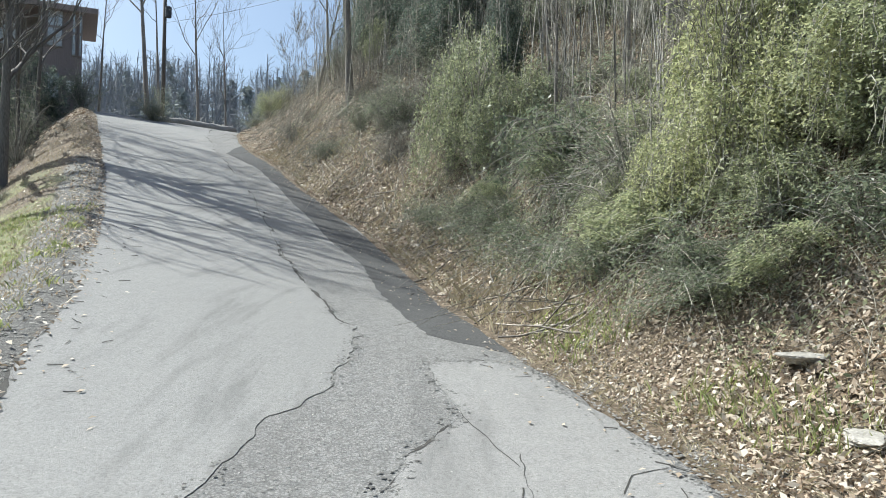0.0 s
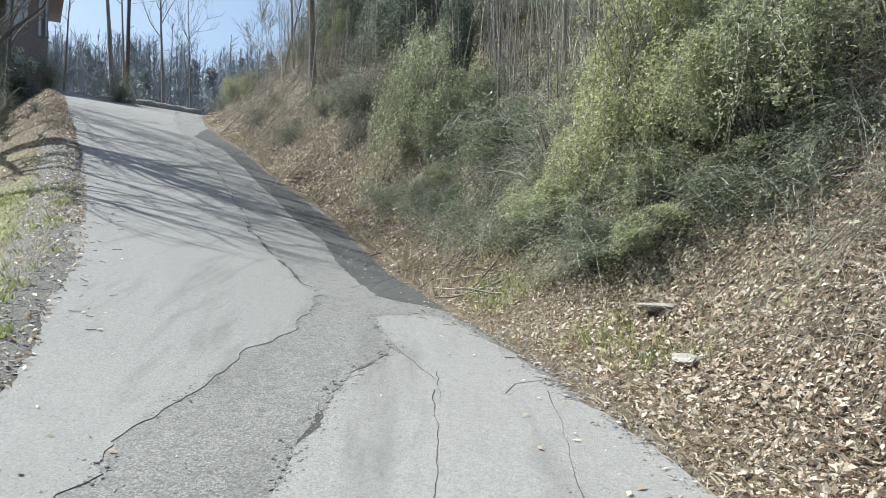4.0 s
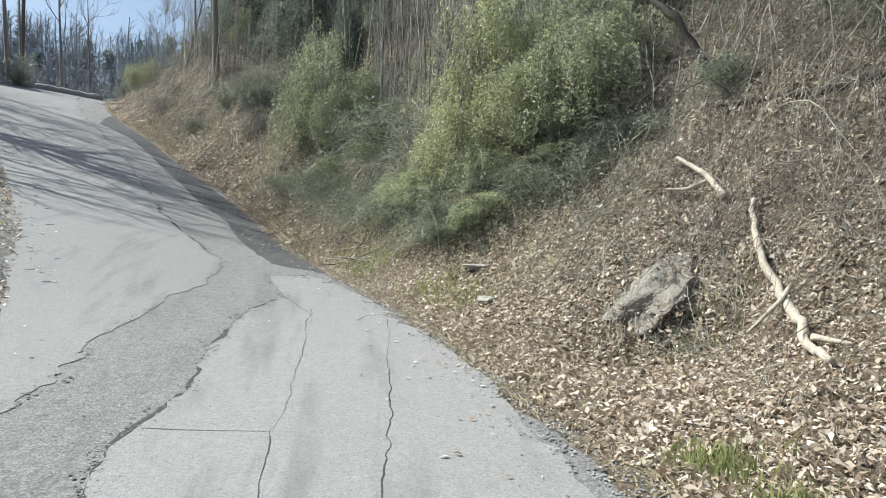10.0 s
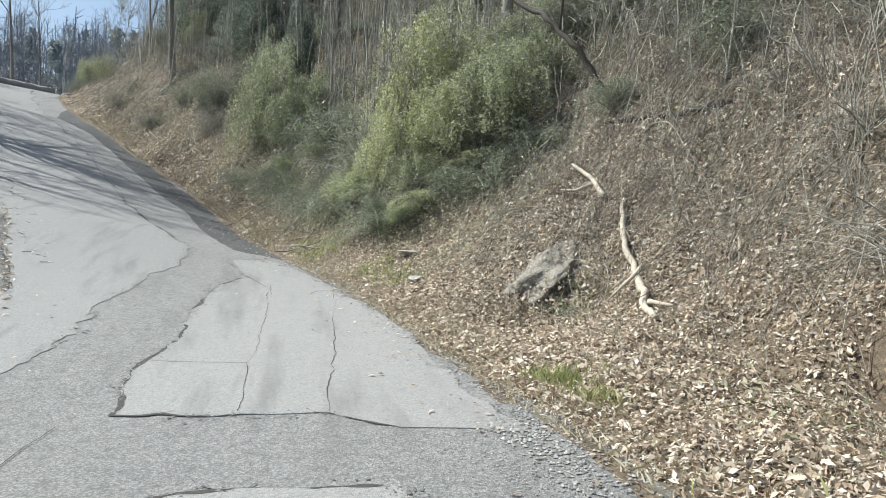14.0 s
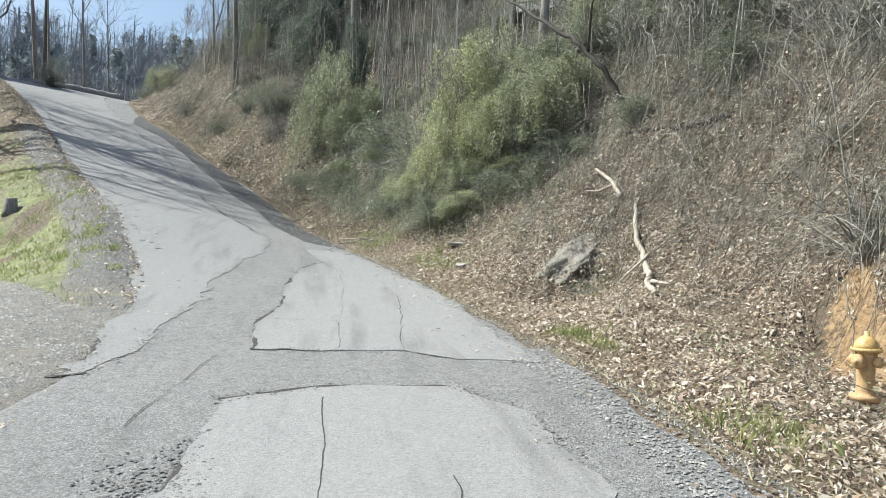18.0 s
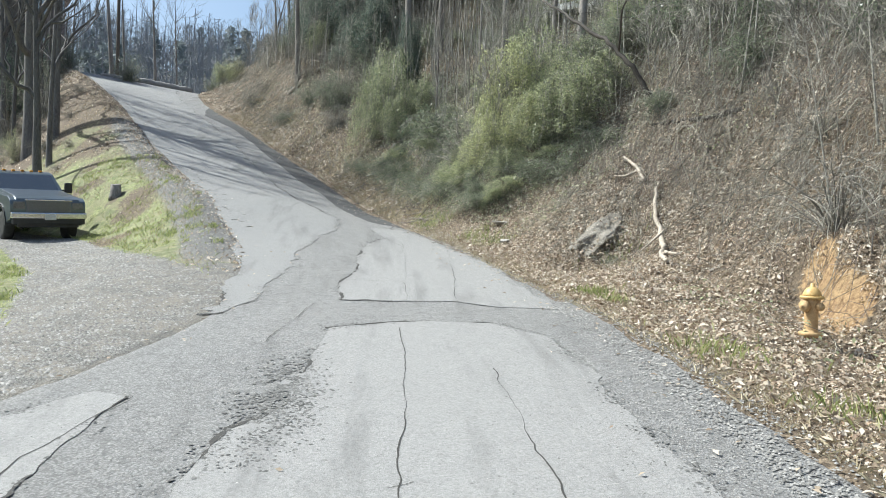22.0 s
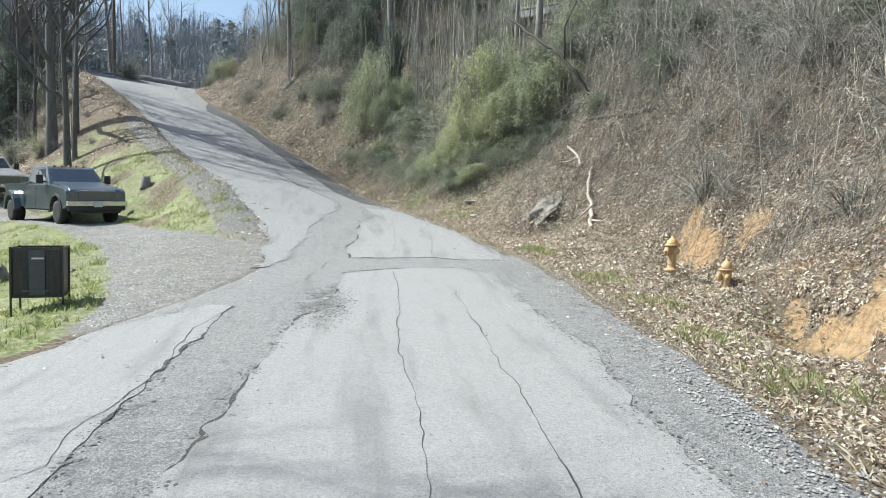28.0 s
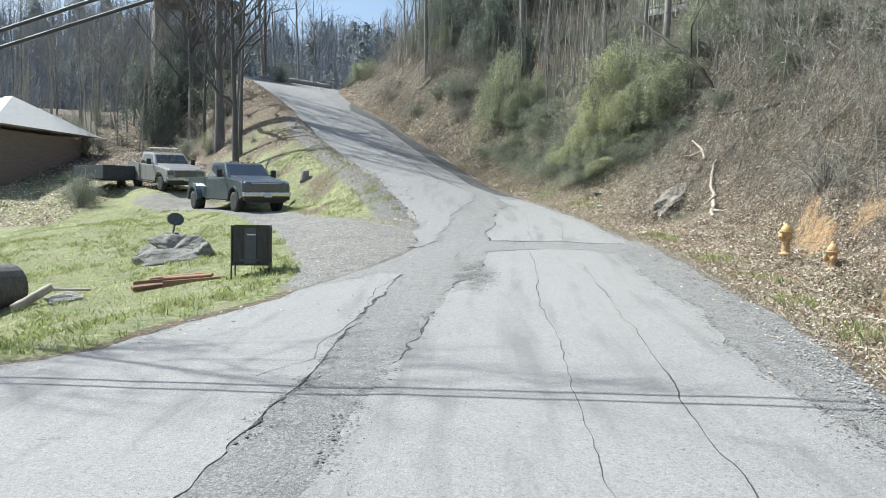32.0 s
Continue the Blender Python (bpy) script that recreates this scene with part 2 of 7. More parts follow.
M_ROUGH = asphalt("old_asphalt", (0.215, 0.211, 0.203), (0.345, 0.338, 0.326), 1.0, 0.4, 24, 0.45)
M_PATCH = asphalt("worn_asphalt_overlay", (0.212, 0.208, 0.201), (0.30, 0.294, 0.284), 0.5, 0.5)
M_UPPER = asphalt("older_asphalt_overlay", (0.198, 0.196, 0.19), (0.28, 0.276, 0.268), 0.6, 0.65)
# darker asphalt, its colour deepened further to hold the trees' shade
M_DARK = asphalt("dark_asphalt_strip", (0.062, 0.062, 0.063), (0.11, 0.109, 0.107), 0.7, 0.4, 38, 0.3)
M_CRACK = surface("crack_filler", (0.03, 0.029, 0.027), (0.075, 0.07, 0.063), 20, 120, 0.9)
M_BARK = surface("grey_bark", (0.13, 0.118, 0.105), (0.30, 0.275, 0.25), 5, 40, 0.9, relief=0.8, dist=0.01, stretch=(1, 1, 0.2), vary=0.25)
M_DARKBARK = surface("dark_bark", (0.08, 0.074, 0.07), (0.185, 0.174, 0.163), 5, 40, 0.9, relief=0.8, dist=0.01, stretch=(1, 1, 0.2), vary=0.25)
M_TWIG = surface("thin_twigs", (0.13, 0.123, 0.105), (0.43, 0.405, 0.35), 3, 20, 0.85, relief=0, island=0.5)
M_VINE = surface("dry_vines", (0.09, 0.082, 0.066), (0.40, 0.375, 0.31), 3, 20, 0.85, relief=0, island=0.55)
M_CANE = surface("brown_canes", (0.068, 0.054, 0.046), (0.225, 0.18, 0.15), 3, 20, 0.8, relief=0, island=0.45)
M_DEADWOOD = surface("bleached_dead_wood", (0.32, 0.27, 0.21), (0.54, 0.475, 0.39), 4, 50, 0.85, relief=0.6, dist=0.01, stretch=(1, 1, 1))
M_LEAF = leaf_material("spring_leaves", [(0.17, 0.205, 0.10), (0.395, 0.415, 0.22), (0.61, 0.62, 0.36), (0.29, 0.31, 0.165), (0.515, 0.52, 0.29)], 0.5, 0.5)
M_LEAFDUSTY = leaf_material("dusty_vine_leaves", [(0.12, 0.145, 0.085), (0.31, 0.345, 0.20), (0.48, 0.505, 0.31), (0.22, 0.25, 0.145), (0.56, 0.57, 0.36)], 0.45, 0.5)
M_LEAFDARK = leaf_material("evergreen_leaves", [(0.06, 0.085, 0.055), (0.18, 0.22, 0.14), (0.32, 0.355, 0.24), (0.12, 0.155, 0.10), (0.42, 0.44, 0.32)], 0.35, 0.5)
M_LEAFDEEP = leaf_material("deep_evergreen_leaves", [(0.05, 0.075, 0.06), (0.13, 0.17, 0.135), (0.22, 0.26, 0.205), (0.09, 0.12, 0.095)], 0.65, 0.4)
M_LITTER = leaf_material("fallen_leaves", [(0.17, 0.12, 0.08), (0.44, 0.355, 0.26), (0.65, 0.57, 0.46), (0.29, 0.21, 0.145), (0.55, 0.455, 0.345), (0.77, 0.71, 0.61), (0.34, 0.235, 0.155)], 0.7, 0.2)
M_GRASS = leaf_material("grass_blades", [(0.12, 0.155, 0.05), (0.27, 0.32, 0.11), (0.43, 0.46, 0.19), (0.33, 0.37, 0.14), (0.52, 0.50, 0.28)], 0.55, 0.4)
M_STRAW = leaf_material("dry_grass", [(0.30, 0.25, 0.16), (0.50, 0.44, 0.30), (0.38, 0.32, 0.21)], 0.7, 0.3)
M_SLAB = surface("dark_mossy_slab", (0.15, 0.145, 0.125), (0.34, 0.325, 0.29), 2.5, 30, 0.85, relief=0.9, dist=0.03, spot=(0.10, 0.11, 0.06))
M_DARKWOOD = surface("dark_wet_bark", (0.04, 0.035, 0.03), (0.10, 0.085, 0.07), 5, 40, 0.85, relief=0.8, dist=0.01)
M_STONE = surface("grey_rock", (0.22, 0.21, 0.19), (0.46, 0.43, 0.38), 2.5, 30, 0.85, relief=0.9, dist=0.03, spot=(0.16, 0.15, 0.12))
M_GRAVELSTONE = surface("gravel_stones", (0.13, 0.127, 0.12), (0.36, 0.347, 0.325), 3, 30, 0.85, relief=0.2, island=0.4)


def ground_material():
    """Leaf litter, grass, clay and gravel, told apart by the sheet's cover attribute and broken up by noise."""
    m, nt, b = nodes("ground_cover")
    vec = coords(nt)
    at = add_node(nt, "ShaderNodeVertexColor", layer_name="cover")
    sep = nt.nodes.new("ShaderNodeSeparateColor")
    nt.links.new(at.outputs[0], sep.inputs[0])
    big, mid, fine, tiny = (noise_node(nt, vec, s, 5, 0.65) for s in (0.35, 2.2, 14, 70))
    litter = ramp(nt, fine, [(0.32, (0.045, 0.033, 0.022)), (0.5, (0.14, 0.105, 0.07)), (0.66, (0.34, 0.265, 0.18))])
    litter = mix(nt, ramp(nt, mid, [(0.4, (0, 0, 0)), (0.65, (1, 1, 1))]), litter, ramp(nt, tiny, [(0.35, (0.05, 0.037, 0.024)), (0.65, (0.22, 0.17, 0.115))]))
    grass = ramp(nt, fine, [(0.32, (0.05, 0.07, 0.022)), (0.5, (0.19, 0.225, 0.08)), (0.66, (0.40, 0.41, 0.18))])
    grass = mix(nt, ramp(nt, noise_node(nt, vec, 1.1, 4, 0.7), [(0.42, (0, 0, 0)), (0.6, (0.85, 0.85, 0.85))]), grass, (0.07, 0.095, 0.036))
    grass = mix(nt, ramp(nt, noise_node(nt, vec, 4.5, 4, 0.7), [(0.5, (0, 0, 0)), (0.64, (0.8, 0.8, 0.8))]), grass, (0.40, 0.40, 0.215))
    grass = mix(nt, ramp(nt, mid, [(0.40, (0, 0, 0)), (0.64, (1, 1, 1))]), grass, (0.25, 0.24, 0.135))
    clay = ramp(nt, mid, [(0.3, (0.19, 0.11, 0.055)), (0.5, (0.33, 0.205, 0.105)), (0.62, (0.38, 0.265, 0.145)), (0.75, (0.46, 0.36, 0.235))])
    clay = mix(nt, 0.5, clay, ramp(nt, fine, [(0.36, (0.11, 0.065, 0.034)), (0.62, (0.52, 0.37, 0.19))]))
    gravel = ramp(nt, tiny, [(0.36, (0.06, 0.058, 0.053)), (0.5, (0.225, 0.217, 0.20)), (0.64, (0.47, 0.455, 0.42))])
    gravel = mix(nt, ramp(nt, noise_node(nt, vec, 26, 4, 0.7), [(0.42, (0.6, 0.6, 0.6)), (0.55, (0, 0, 0))]), gravel, (0.075, 0.07, 0.062))
    gravel = mix(nt, ramp(nt, big, [(0.42, (0.5, 0.5, 0.5)), (0.6, (0, 0, 0))]), gravel, (0.15, 0.14, 0.125))
    gravel = mix(nt, ramp(nt, mid, [(0.4, (0, 0, 0)), (0.7, (0.55, 0.55, 0.55))]), gravel, (0.33, 0.29, 0.23))

    vg = add_node(nt, "ShaderNodeVertexColor", layer_name="verge")
    dark_gravel = ramp(nt, tiny, [(0.36, (0.05, 0.049, 0.046)), (0.5, (0.155, 0.151, 0.142)), (0.64, (0.34, 0.333, 0.312))])
    gravel = mix(nt, vg.outputs[0], gravel, dark_gravel)

    def edge(sock):
        a = add_node(nt, "ShaderNodeMath", operation="MULTIPLY_ADD")
        a.inputs[1].default_value, a.inputs[2].default_value = 0.9, -0.45
        nt.links.new(fine, a.inputs[0])
        a2 = add_node(nt, "ShaderNodeMath", operation="ADD")
        nt.links.new(sock, a2.inputs[0])
        nt.links.new(a.outputs[0], a2.inputs[1])
        return ramp(nt, a2.outputs[0], [(0.38, (0, 0, 0)), (0.62, (1, 1, 1))])
    col = mix(nt, edge(sep.outputs[0]), litter, grass)
    col = mix(nt, edge(sep.outputs[1]), col, clay)
    col = mix(nt, edge(sep.outputs[2]), col, gravel)
    col = mix(nt, at.outputs[1], ramp(nt, noise_node(nt, vec, 0.12, 6, 0.7), [(0.35, (0.045, 0.05, 0.045)), (0.65, (0.11, 0.105, 0.095))]), col)
    nt.links.new(col, b.inputs["Base Color"])
    b.inputs["Roughness"].default_value = 0.9
    h = add_node(nt, "ShaderNodeMath", operation="ADD")
    nt.links.new(fine, h.inputs[0])
    nt.links.new(tiny, h.inputs[1])
    bump(nt, b, h.outputs[0], 0.8, 0.03)
    return m


M_GROUND = ground_material()

# ---- the lie of the land ----
road_a = spline([-60, -40, -20, -10, -5.8, -3, -1.3, 2, 5, 7, 9, 14, 16.7, 19.4, 21.2, 25.2, 34, 38, 42.5, 47, 52, 60],
                [-2.2, -1.9, -1.25, -.71, -.46, -.23, -.10, .27, .65, .93, 1.17, 1.62, 2.0, 2.52, 2.95, 4.0, 6.0, 7.1, 8.6, 9.75, 10.1, 9.9])
road_b = spline([-60, -10, -5, 0, 5, 9, 14, 20, 36, 42.5, 47, 60], [.02, .03, .04, .02, -.03, -.12, -.175, -.195, -.19, -.14, -.085, -.04])
edge_r = spline([-60, -13.2, -10.6, -8.3, -5.5, -3.2, -.7, 2.3, 5.75, 8.8, 12.4, 16.2, 20.5, 25, 30, 33.5, 37, 40, 43, 46, 60],
                [2.6, 2.72, 2.93, 3.02, 3.1, 3.1, 2.8, 2.38, 1.88, .95, .04, -.9, -2.5, -5.2, -7.5, -9.4, -10.8, -11.8, -12.3, -11, -6])
edge_l = spline([-60, -18, -16, -14.5, -13.5, -12.7, -10.7, -9.5, -7.4, -4, -2, 0, 1.7, 4.3, 6.9, 9.1, 12.5, 15.5, 19.9, 24.3, 29, 33, 38, 46, 60],
                [-45, -40, -26, -12, -8, -6.1, -5.08, -4.5, -4.0, -3.0, -2.65, -2.7, -2.8, -3.3, -4.15, -4.85, -6.3, -7.6, -9.65, -11.85, -14.3, -16.3, -18.9, -24, -40])


def road_z(x, y):
    return road_a(y) + road_b(y) * np.clip(x, -22, 10)


def field_z(x, y):
    x, y = np.asarray(x, float), np.asarray(y, float)
    yy = np.clip(y, -8, 13)
    up = np.clip(y - 12, 0, 34)
    z = -0.12 + 0.10 * (np.clip(x, -26, 6) + 4) + 0.115 * yy + 0.30 * (np.sqrt(up * up + 9) - 3)
    return z + 0.12 * fbm(x * 0.25, y * 0.25, 3, 3)


toe_w = spline([-30, -12, -8, -4, 0, 3.5, 7, 10, 16, 25, 40], [2.7, 2.8, 3.0, 3.3, 2.8, 2.1, 1.2, .7, .3, .4, .6])


def land_z(x, y):
    x, y = np.asarray(x, float), np.asarray(y, float)
    r, l = edge_r(y), edge_l(y)
    z = road_z(np.clip(x, l, r), y)
    # the bank on the hill side
    d = np.maximum(x - r, 0)
    w = toe_w(y)
    k = 0.5
    t = d - w
    soft = k * (np.log1p(np.exp(np.clip(t / k, -30, 30))) - np.log1p(np.exp(-w / k)))
    steep = 0.95 - 0.25 * smooth(30, 44, y)
    h = np.where(soft < 9, soft * steep, 9 * steep + 18 * (1 - np.exp(-(np.maximum(soft, 9) - 9) * 0.5 / 18)))
    h += (-0.05 + 0.1 * smooth(0, 6, y)) * np.minimum(d, w)
    rough = smooth(0.2, 3, d)
    z = z + h * (1 - 0.75 * smooth(46, 75, y)) + rough * (0.28 * fbm(x * 0.45, y * 0.45, 11, 4) + 0.06 * fbm(x * 2.2, y * 2.2, 17, 2))
    # cut faces of bare clay
    for cx, cy, ly, a in ((6.75, -2.6, 1.1, 0.8), (5.75, -9.0, 1.6, 0.6), (7.6, -5.3, 0.7, 0.35)):
        z = z + a * np.exp(-((y - cy) / ly) ** 2 - ((x - cx) / 0.9) ** 2) * (smooth(cx - 0.22, cx + 0.22, x) - 0.5)
    # the low side
    e = np.maximum(l - x, 0)
    f = smooth(0.1, 1, e / (3.2 + 3.3 * smooth(9, 15, y)))
    low = field_z(x, y)
    # level stands under the parked trucks
    for cx, cy, dx, dy in ((-11.2, 11.43, .625, -.78), (-17.5, 19.1, .68, -.733)):
        s, q = (x - cx) * dx + (y - cy) * dy, (y - cy) * dx - (x - cx) * dy
        w_ = np.exp(-np.clip((s / 3.8) ** 4 + (q / 1.9) ** 4, 0, 50))
        z0, z1, z2 = (float(field_z(np.array(cx + k_ * dx), np.array(cy + k_ * dy))) for k_ in (0, 2, -2))
        low = low * (1 - w_) + (z0 + 0.55 * (z1 - z2) / 4 * s) * w_
    z = np.where(e > 0, z * (1 - f) + low * f, z)
    z = z + np.where(e > 0, 0.09 * np.exp(-((e - 0.55) / 0.4) ** 2) * smooth(2.5, 5, y), 0)
    z = z + np.where(e > 0, 0.2 * np.exp(-((e - 0.75) / 0.5) ** 2) * smooth(21, 27, y) * (1 - smooth(36, 42, y)) * (1 + 0.4 * fbm(x * 0.8, y * 0.8, 29, 2)), 0)
    # beyond the crest the land falls into a valley and far ridges rise
    far = np.hypot(x, y)
    ridge = smooth(52, 150, np.hypot(x + 5, y + 5)) * smooth(-60, 30, y - 0.3 * x)
    z = z - 4 * smooth(48, 62, y) * (1 - smooth(62, 100, y)) + ridge * (15.5 + 6 * fbm(x / 60, y / 60, 5, 3)) + smooth(160, 600, far) * (20 + 20 * fbm(x / 170, y / 170, 5, 3))
    return z


def lay(x, y):
    return float(land_z(np.array([x]), np.array([y]))[0])


# the ground sheet
def axis(lo, hi, step, reach):
    a = list(np.arange(lo, hi + 1e-6, step))
    s, v = step, hi
    while v < reach:
        s *= 1.22
        v += s
        a.append(v)
    s, v = step, lo
    while v > -reach:
        s *= 1.22
        v -= s
        a.insert(0, v)
    return np.array(a)


gx, gy = axis(-20, 20, 0.25, 900), axis(-24, 48, 0.25, 900)
X, Y = np.meshgrid(gx, gy)
Z = land_z(X, Y)
inside = np.minimum(edge_r(Y) - X, X - edge_l(Y))
Z = Z - 0.10 * smooth(0.05, 0.5, inside)
nx_, ny_ = len(gx), len(gy)
ids = np.arange(nx_ * ny_).reshape(ny_, nx_)
quads = np.stack([ids[:-1, :-1], ids[:-1, 1:], ids[1:, 1:], ids[1:, :-1]], -1).reshape(-1, 4)
ground_me = mesh_from("ground", np.stack([X, Y, Z], -1).reshape(-1, 3), quads, True)
d_r, d_l = X - edge_r(Y), edge_l(Y) - X
left_field = smooth(-0.05, 0.3, d_l) * (1 - smooth(13, 21, Y + 0.5 * (X + 9) + 2.5 * fbm(X * 0.5, Y * 0.5, 27, 3)))
left_field = left_field * np.where(X > np.interp(Y, [-9, 0, 6, 12, 16], [-4, -4.5, -7.8, -12, -16.5]), 0.35 + 0.65 * smooth(-0.45, 0.2, fbm(X * 0.7, Y * 0.7, 77, 3)), 1)
# the driveway: a gravel band from the road's mouth up to the parked trucks
drive_x = spline([-9, -6, -3, 0, 3, 6, 9, 12, 16], [-4.1, -3.6, -3.9, -4.5, -6.05, -7.85, -9.7, -12.2, -16.5])
drive_w = spline([-9, -6, -3, 0, 3, 6, 9, 16], [0.25, 0.75, 1.25, 1.55, 1.15, 0.95, 1.1, 1.4])
on_drive = (1 - smooth(-0.1, 0.35, np.abs(X - drive_x(Y)) - drive_w(Y))) * smooth(-9, -7, Y) * (1 - smooth(15, 18, Y))
left_gravel = np.where((Y < 2) & (Y > -7.6), smooth(-0.2, 0.1, d_l) * (1 - smooth(-0.1, 0.35, (drive_x(Y) - drive_w(Y)) - X)), 0)
shoulder = smooth(-0.1, 0.05, d_l) * (1 - smooth(0.8, 1.7, d_l)) * smooth(1, 3, Y) * (1 - smooth(20, 26, Y))
apron = np.exp(-((Y + 4.2) / 2.6) ** 2)
right_gravel = smooth(-0.1, 0.05, d_r) * (1 - smooth(0.02 + 0.4 * apron, 0.3 + 0.7 * apron, d_r + 0.25 * fbm(X * 1.1, Y * 1.1, 45, 3))) * (0.55 + 0.4 * apron) * (1 - smooth(9, 14, Y))


def clay_shape(x, y):
    """Where the bank is cut down to bare clay."""
    return (1.5 * np.exp(-(((x - 6.75) / 0.5) ** 2 + ((y + 2.9) / 1.1) ** 2)) + 0.9 * np.exp(-(((x - 7.2) / 0.55) ** 2 + ((y + 4.0) / 0.8) ** 2))
            + 1.25 * np.exp(-(((x - 6.0) / 0.8) ** 2 + ((y + 8.7) / 1.5) ** 2))
            + 0.8 * np.exp(-(((x - 7.75) / 0.4) ** 2 + ((y + 5.3) / 0.5) ** 2))) * np.clip(0.42 + 1.7 * fbm(x * 2.3, y * 2.3, 97, 5), 0, 2)


clay_cut = clay_shape(X, Y)
spur_grass = smooth(0.3, 0.8, d_l) * (1 - smooth(4.5, 7.5, d_l)) * smooth(13, 17, Y) * (1 - smooth(21, 27, Y)) * (0.2 + 0.4 * smooth(-0.4, 0.5, fbm(X * 0.6, Y * 0.6, 79, 3)))
toe_grass = 0.4 * smooth(0.4, 0.8, d_r) * (1 - smooth(1.0, 1.7, d_r)) * smooth(0.0, 0.5, fbm(X * 0.5, Y * 0.5, 23, 3))
cover = np.zeros((ny_ * nx_, 4), np.float32)
cover[:, 0] = np.clip(np.maximum.reduce([left_field, toe_grass, spur_grass]), 0, 1).ravel()
cover[:, 1] = np.clip(clay_cut, 0, 1).ravel()
cover[:, 2] = np.clip(np.maximum.reduce([on_drive, left_gravel, shoulder, right_gravel]), 0, 1).ravel()
cover[:, 3] = (1 - smooth(46, 70, np.hypot(X + 4, Y))).ravel()
ca = ground_me.color_attributes.new("cover", "FLOAT_COLOR", "POINT")
ca.data.foreach_set("color", cover.ravel())
verge = np.ones((ny_ * nx_, 4), np.float32)
verge[:, :3] = (shoulder * smooth(1.5, 3.5, Y) * (1 - smooth(0.9, 1.6, d_l))).reshape(-1, 1)
va = ground_me.color_attributes.new("verge", "FLOAT_COLOR", "POINT")
va.data.foreach_set("color", verge.ravel())
ground = obj("ground", ground_me, M_GROUND, None, "hillside ground of leaf litter, grass, clay and gravel", "ground", "", "structure")

# the road: a worn sheet with broken edges
ry = np.concatenate([np.arange(-60, -26, 1.0), np.arange(-26, 50, 0.2), np.arange(50, 60.1, 1.0)])
rv = np.linspace(0, 1, 41)
RY, RV = np.meshgrid(ry, rv, indexing="ij")
rl = edge_l(RY) + 0.13 * fbm(RY * 0.9, RY * 0 + 3.3, 31, 4)
rr = edge_r(RY) + 0.13 * fbm(RY * 0.9, RY * 0 + 7.7, 37, 4)
RX = rl + (rr - rl) * RV
RZ = road_z(RX, RY) + 0.012 * fbm(RX * 0.8, RY * 0.8, 41, 3) - 0.05 * (smooth(0.985, 1.0, RV) + smooth(0.015, 0, RV))
ids = np.arange(RX.size).reshape(RX.shape)
quads = np.stack([ids[:-1, :-1], ids[:-1, 1:], ids[1:, 1:], ids[1:, :-1]], -1).reshape(-1, 4)
road = obj("road", mesh_from("road", np.stack([RX, RY, RZ], -1).reshape(-1, 3), quads, True), M_ROUGH, None,
           "steep cracked and patched grey asphalt lane", "road", "", "structure")

# ---- road patches, strips and cracks ----
from mathutils.geometry import delaunay_2d_cdt


def ragged(points, step=0.12, rough=0.07, seed=0, closed=True):
    """A line through the points, broken up like torn asphalt."""
    P = np.array(points, float)
    Q = np.vstack([P, P[:1]]) if closed else P
    out = []
    for a, b in zip(Q, Q[1:]):
        n = max(1, int(np.linalg.norm(b - a) / step))
        out += [a + (b - a) * i / n for i in range(n)]
    if not closed:
        out.append(Q[-1])
    out = np.array(out)
    s = np.arange(len(out)) * step
    for ax, k in ((0, 51), (1, 57)):
        out[:, ax] += rough * (fbm(s * 0.9, s * 0 + seed + k, k + seed, 3) + 0.4 * fbm(s * 4, s * 0 + seed + k, k + 9 + seed, 3) * (1 + fbm(s * 0.6, s * 0 + k, k + 5, 2)))
    return out


def top_z(x, y):
    return road_z(x, y) + 0.012 * fbm(x * 0.8, y * 0.8, 41, 3)


def overlay(name, outline, material, label, lift=0.008, rough=0.10, seed=0, step=0.06):
    """A thin layer of asphalt on the road, with a torn edge and thickness."""
    ring = ragged(outline, step, rough, seed)
    lo, hi = ring.min(0), ring.max(0)
    gx_, gy_ = np.meshgrid(np.arange(lo[0], hi[0], 0.35), np.arange(lo[1], hi[1], 0.35))
    inner = np.stack([gx_.ravel(), gy_.ravel()], -1)
    pts = [Vector(p) for p in np.vstack([ring, inner]).tolist()]
    n = len(ring)
    vs, _, fs, *_ = delaunay_2d_cdt(pts, [(i, (i + 1) % n) for i in range(n)], [], 1, 1e-4)
    V = np.array([(v.x, v.y) for v in vs])
    Zt = top_z(V[:, 0], V[:, 1])
    bm = bmesh.new()
    tv = [bm.verts.new((x, y, z + lift)) for (x, y), z in zip(V, Zt)]
    for f in fs:
        bm.faces.new([tv[i] for i in f])
    rim = [e for e in bm.edges if e.is_boundary]
    r = bmesh.ops.extrude_edge_only(bm, edges=rim)
    for v in (g for g in r["geom"] if isinstance(g, bmesh.types.BMVert)):
        v.co.z -= lift + 0.02
    bmesh.ops.recalc_face_normals(bm, faces=bm.faces)
    part(name, bm, material, road, label)
    return ring


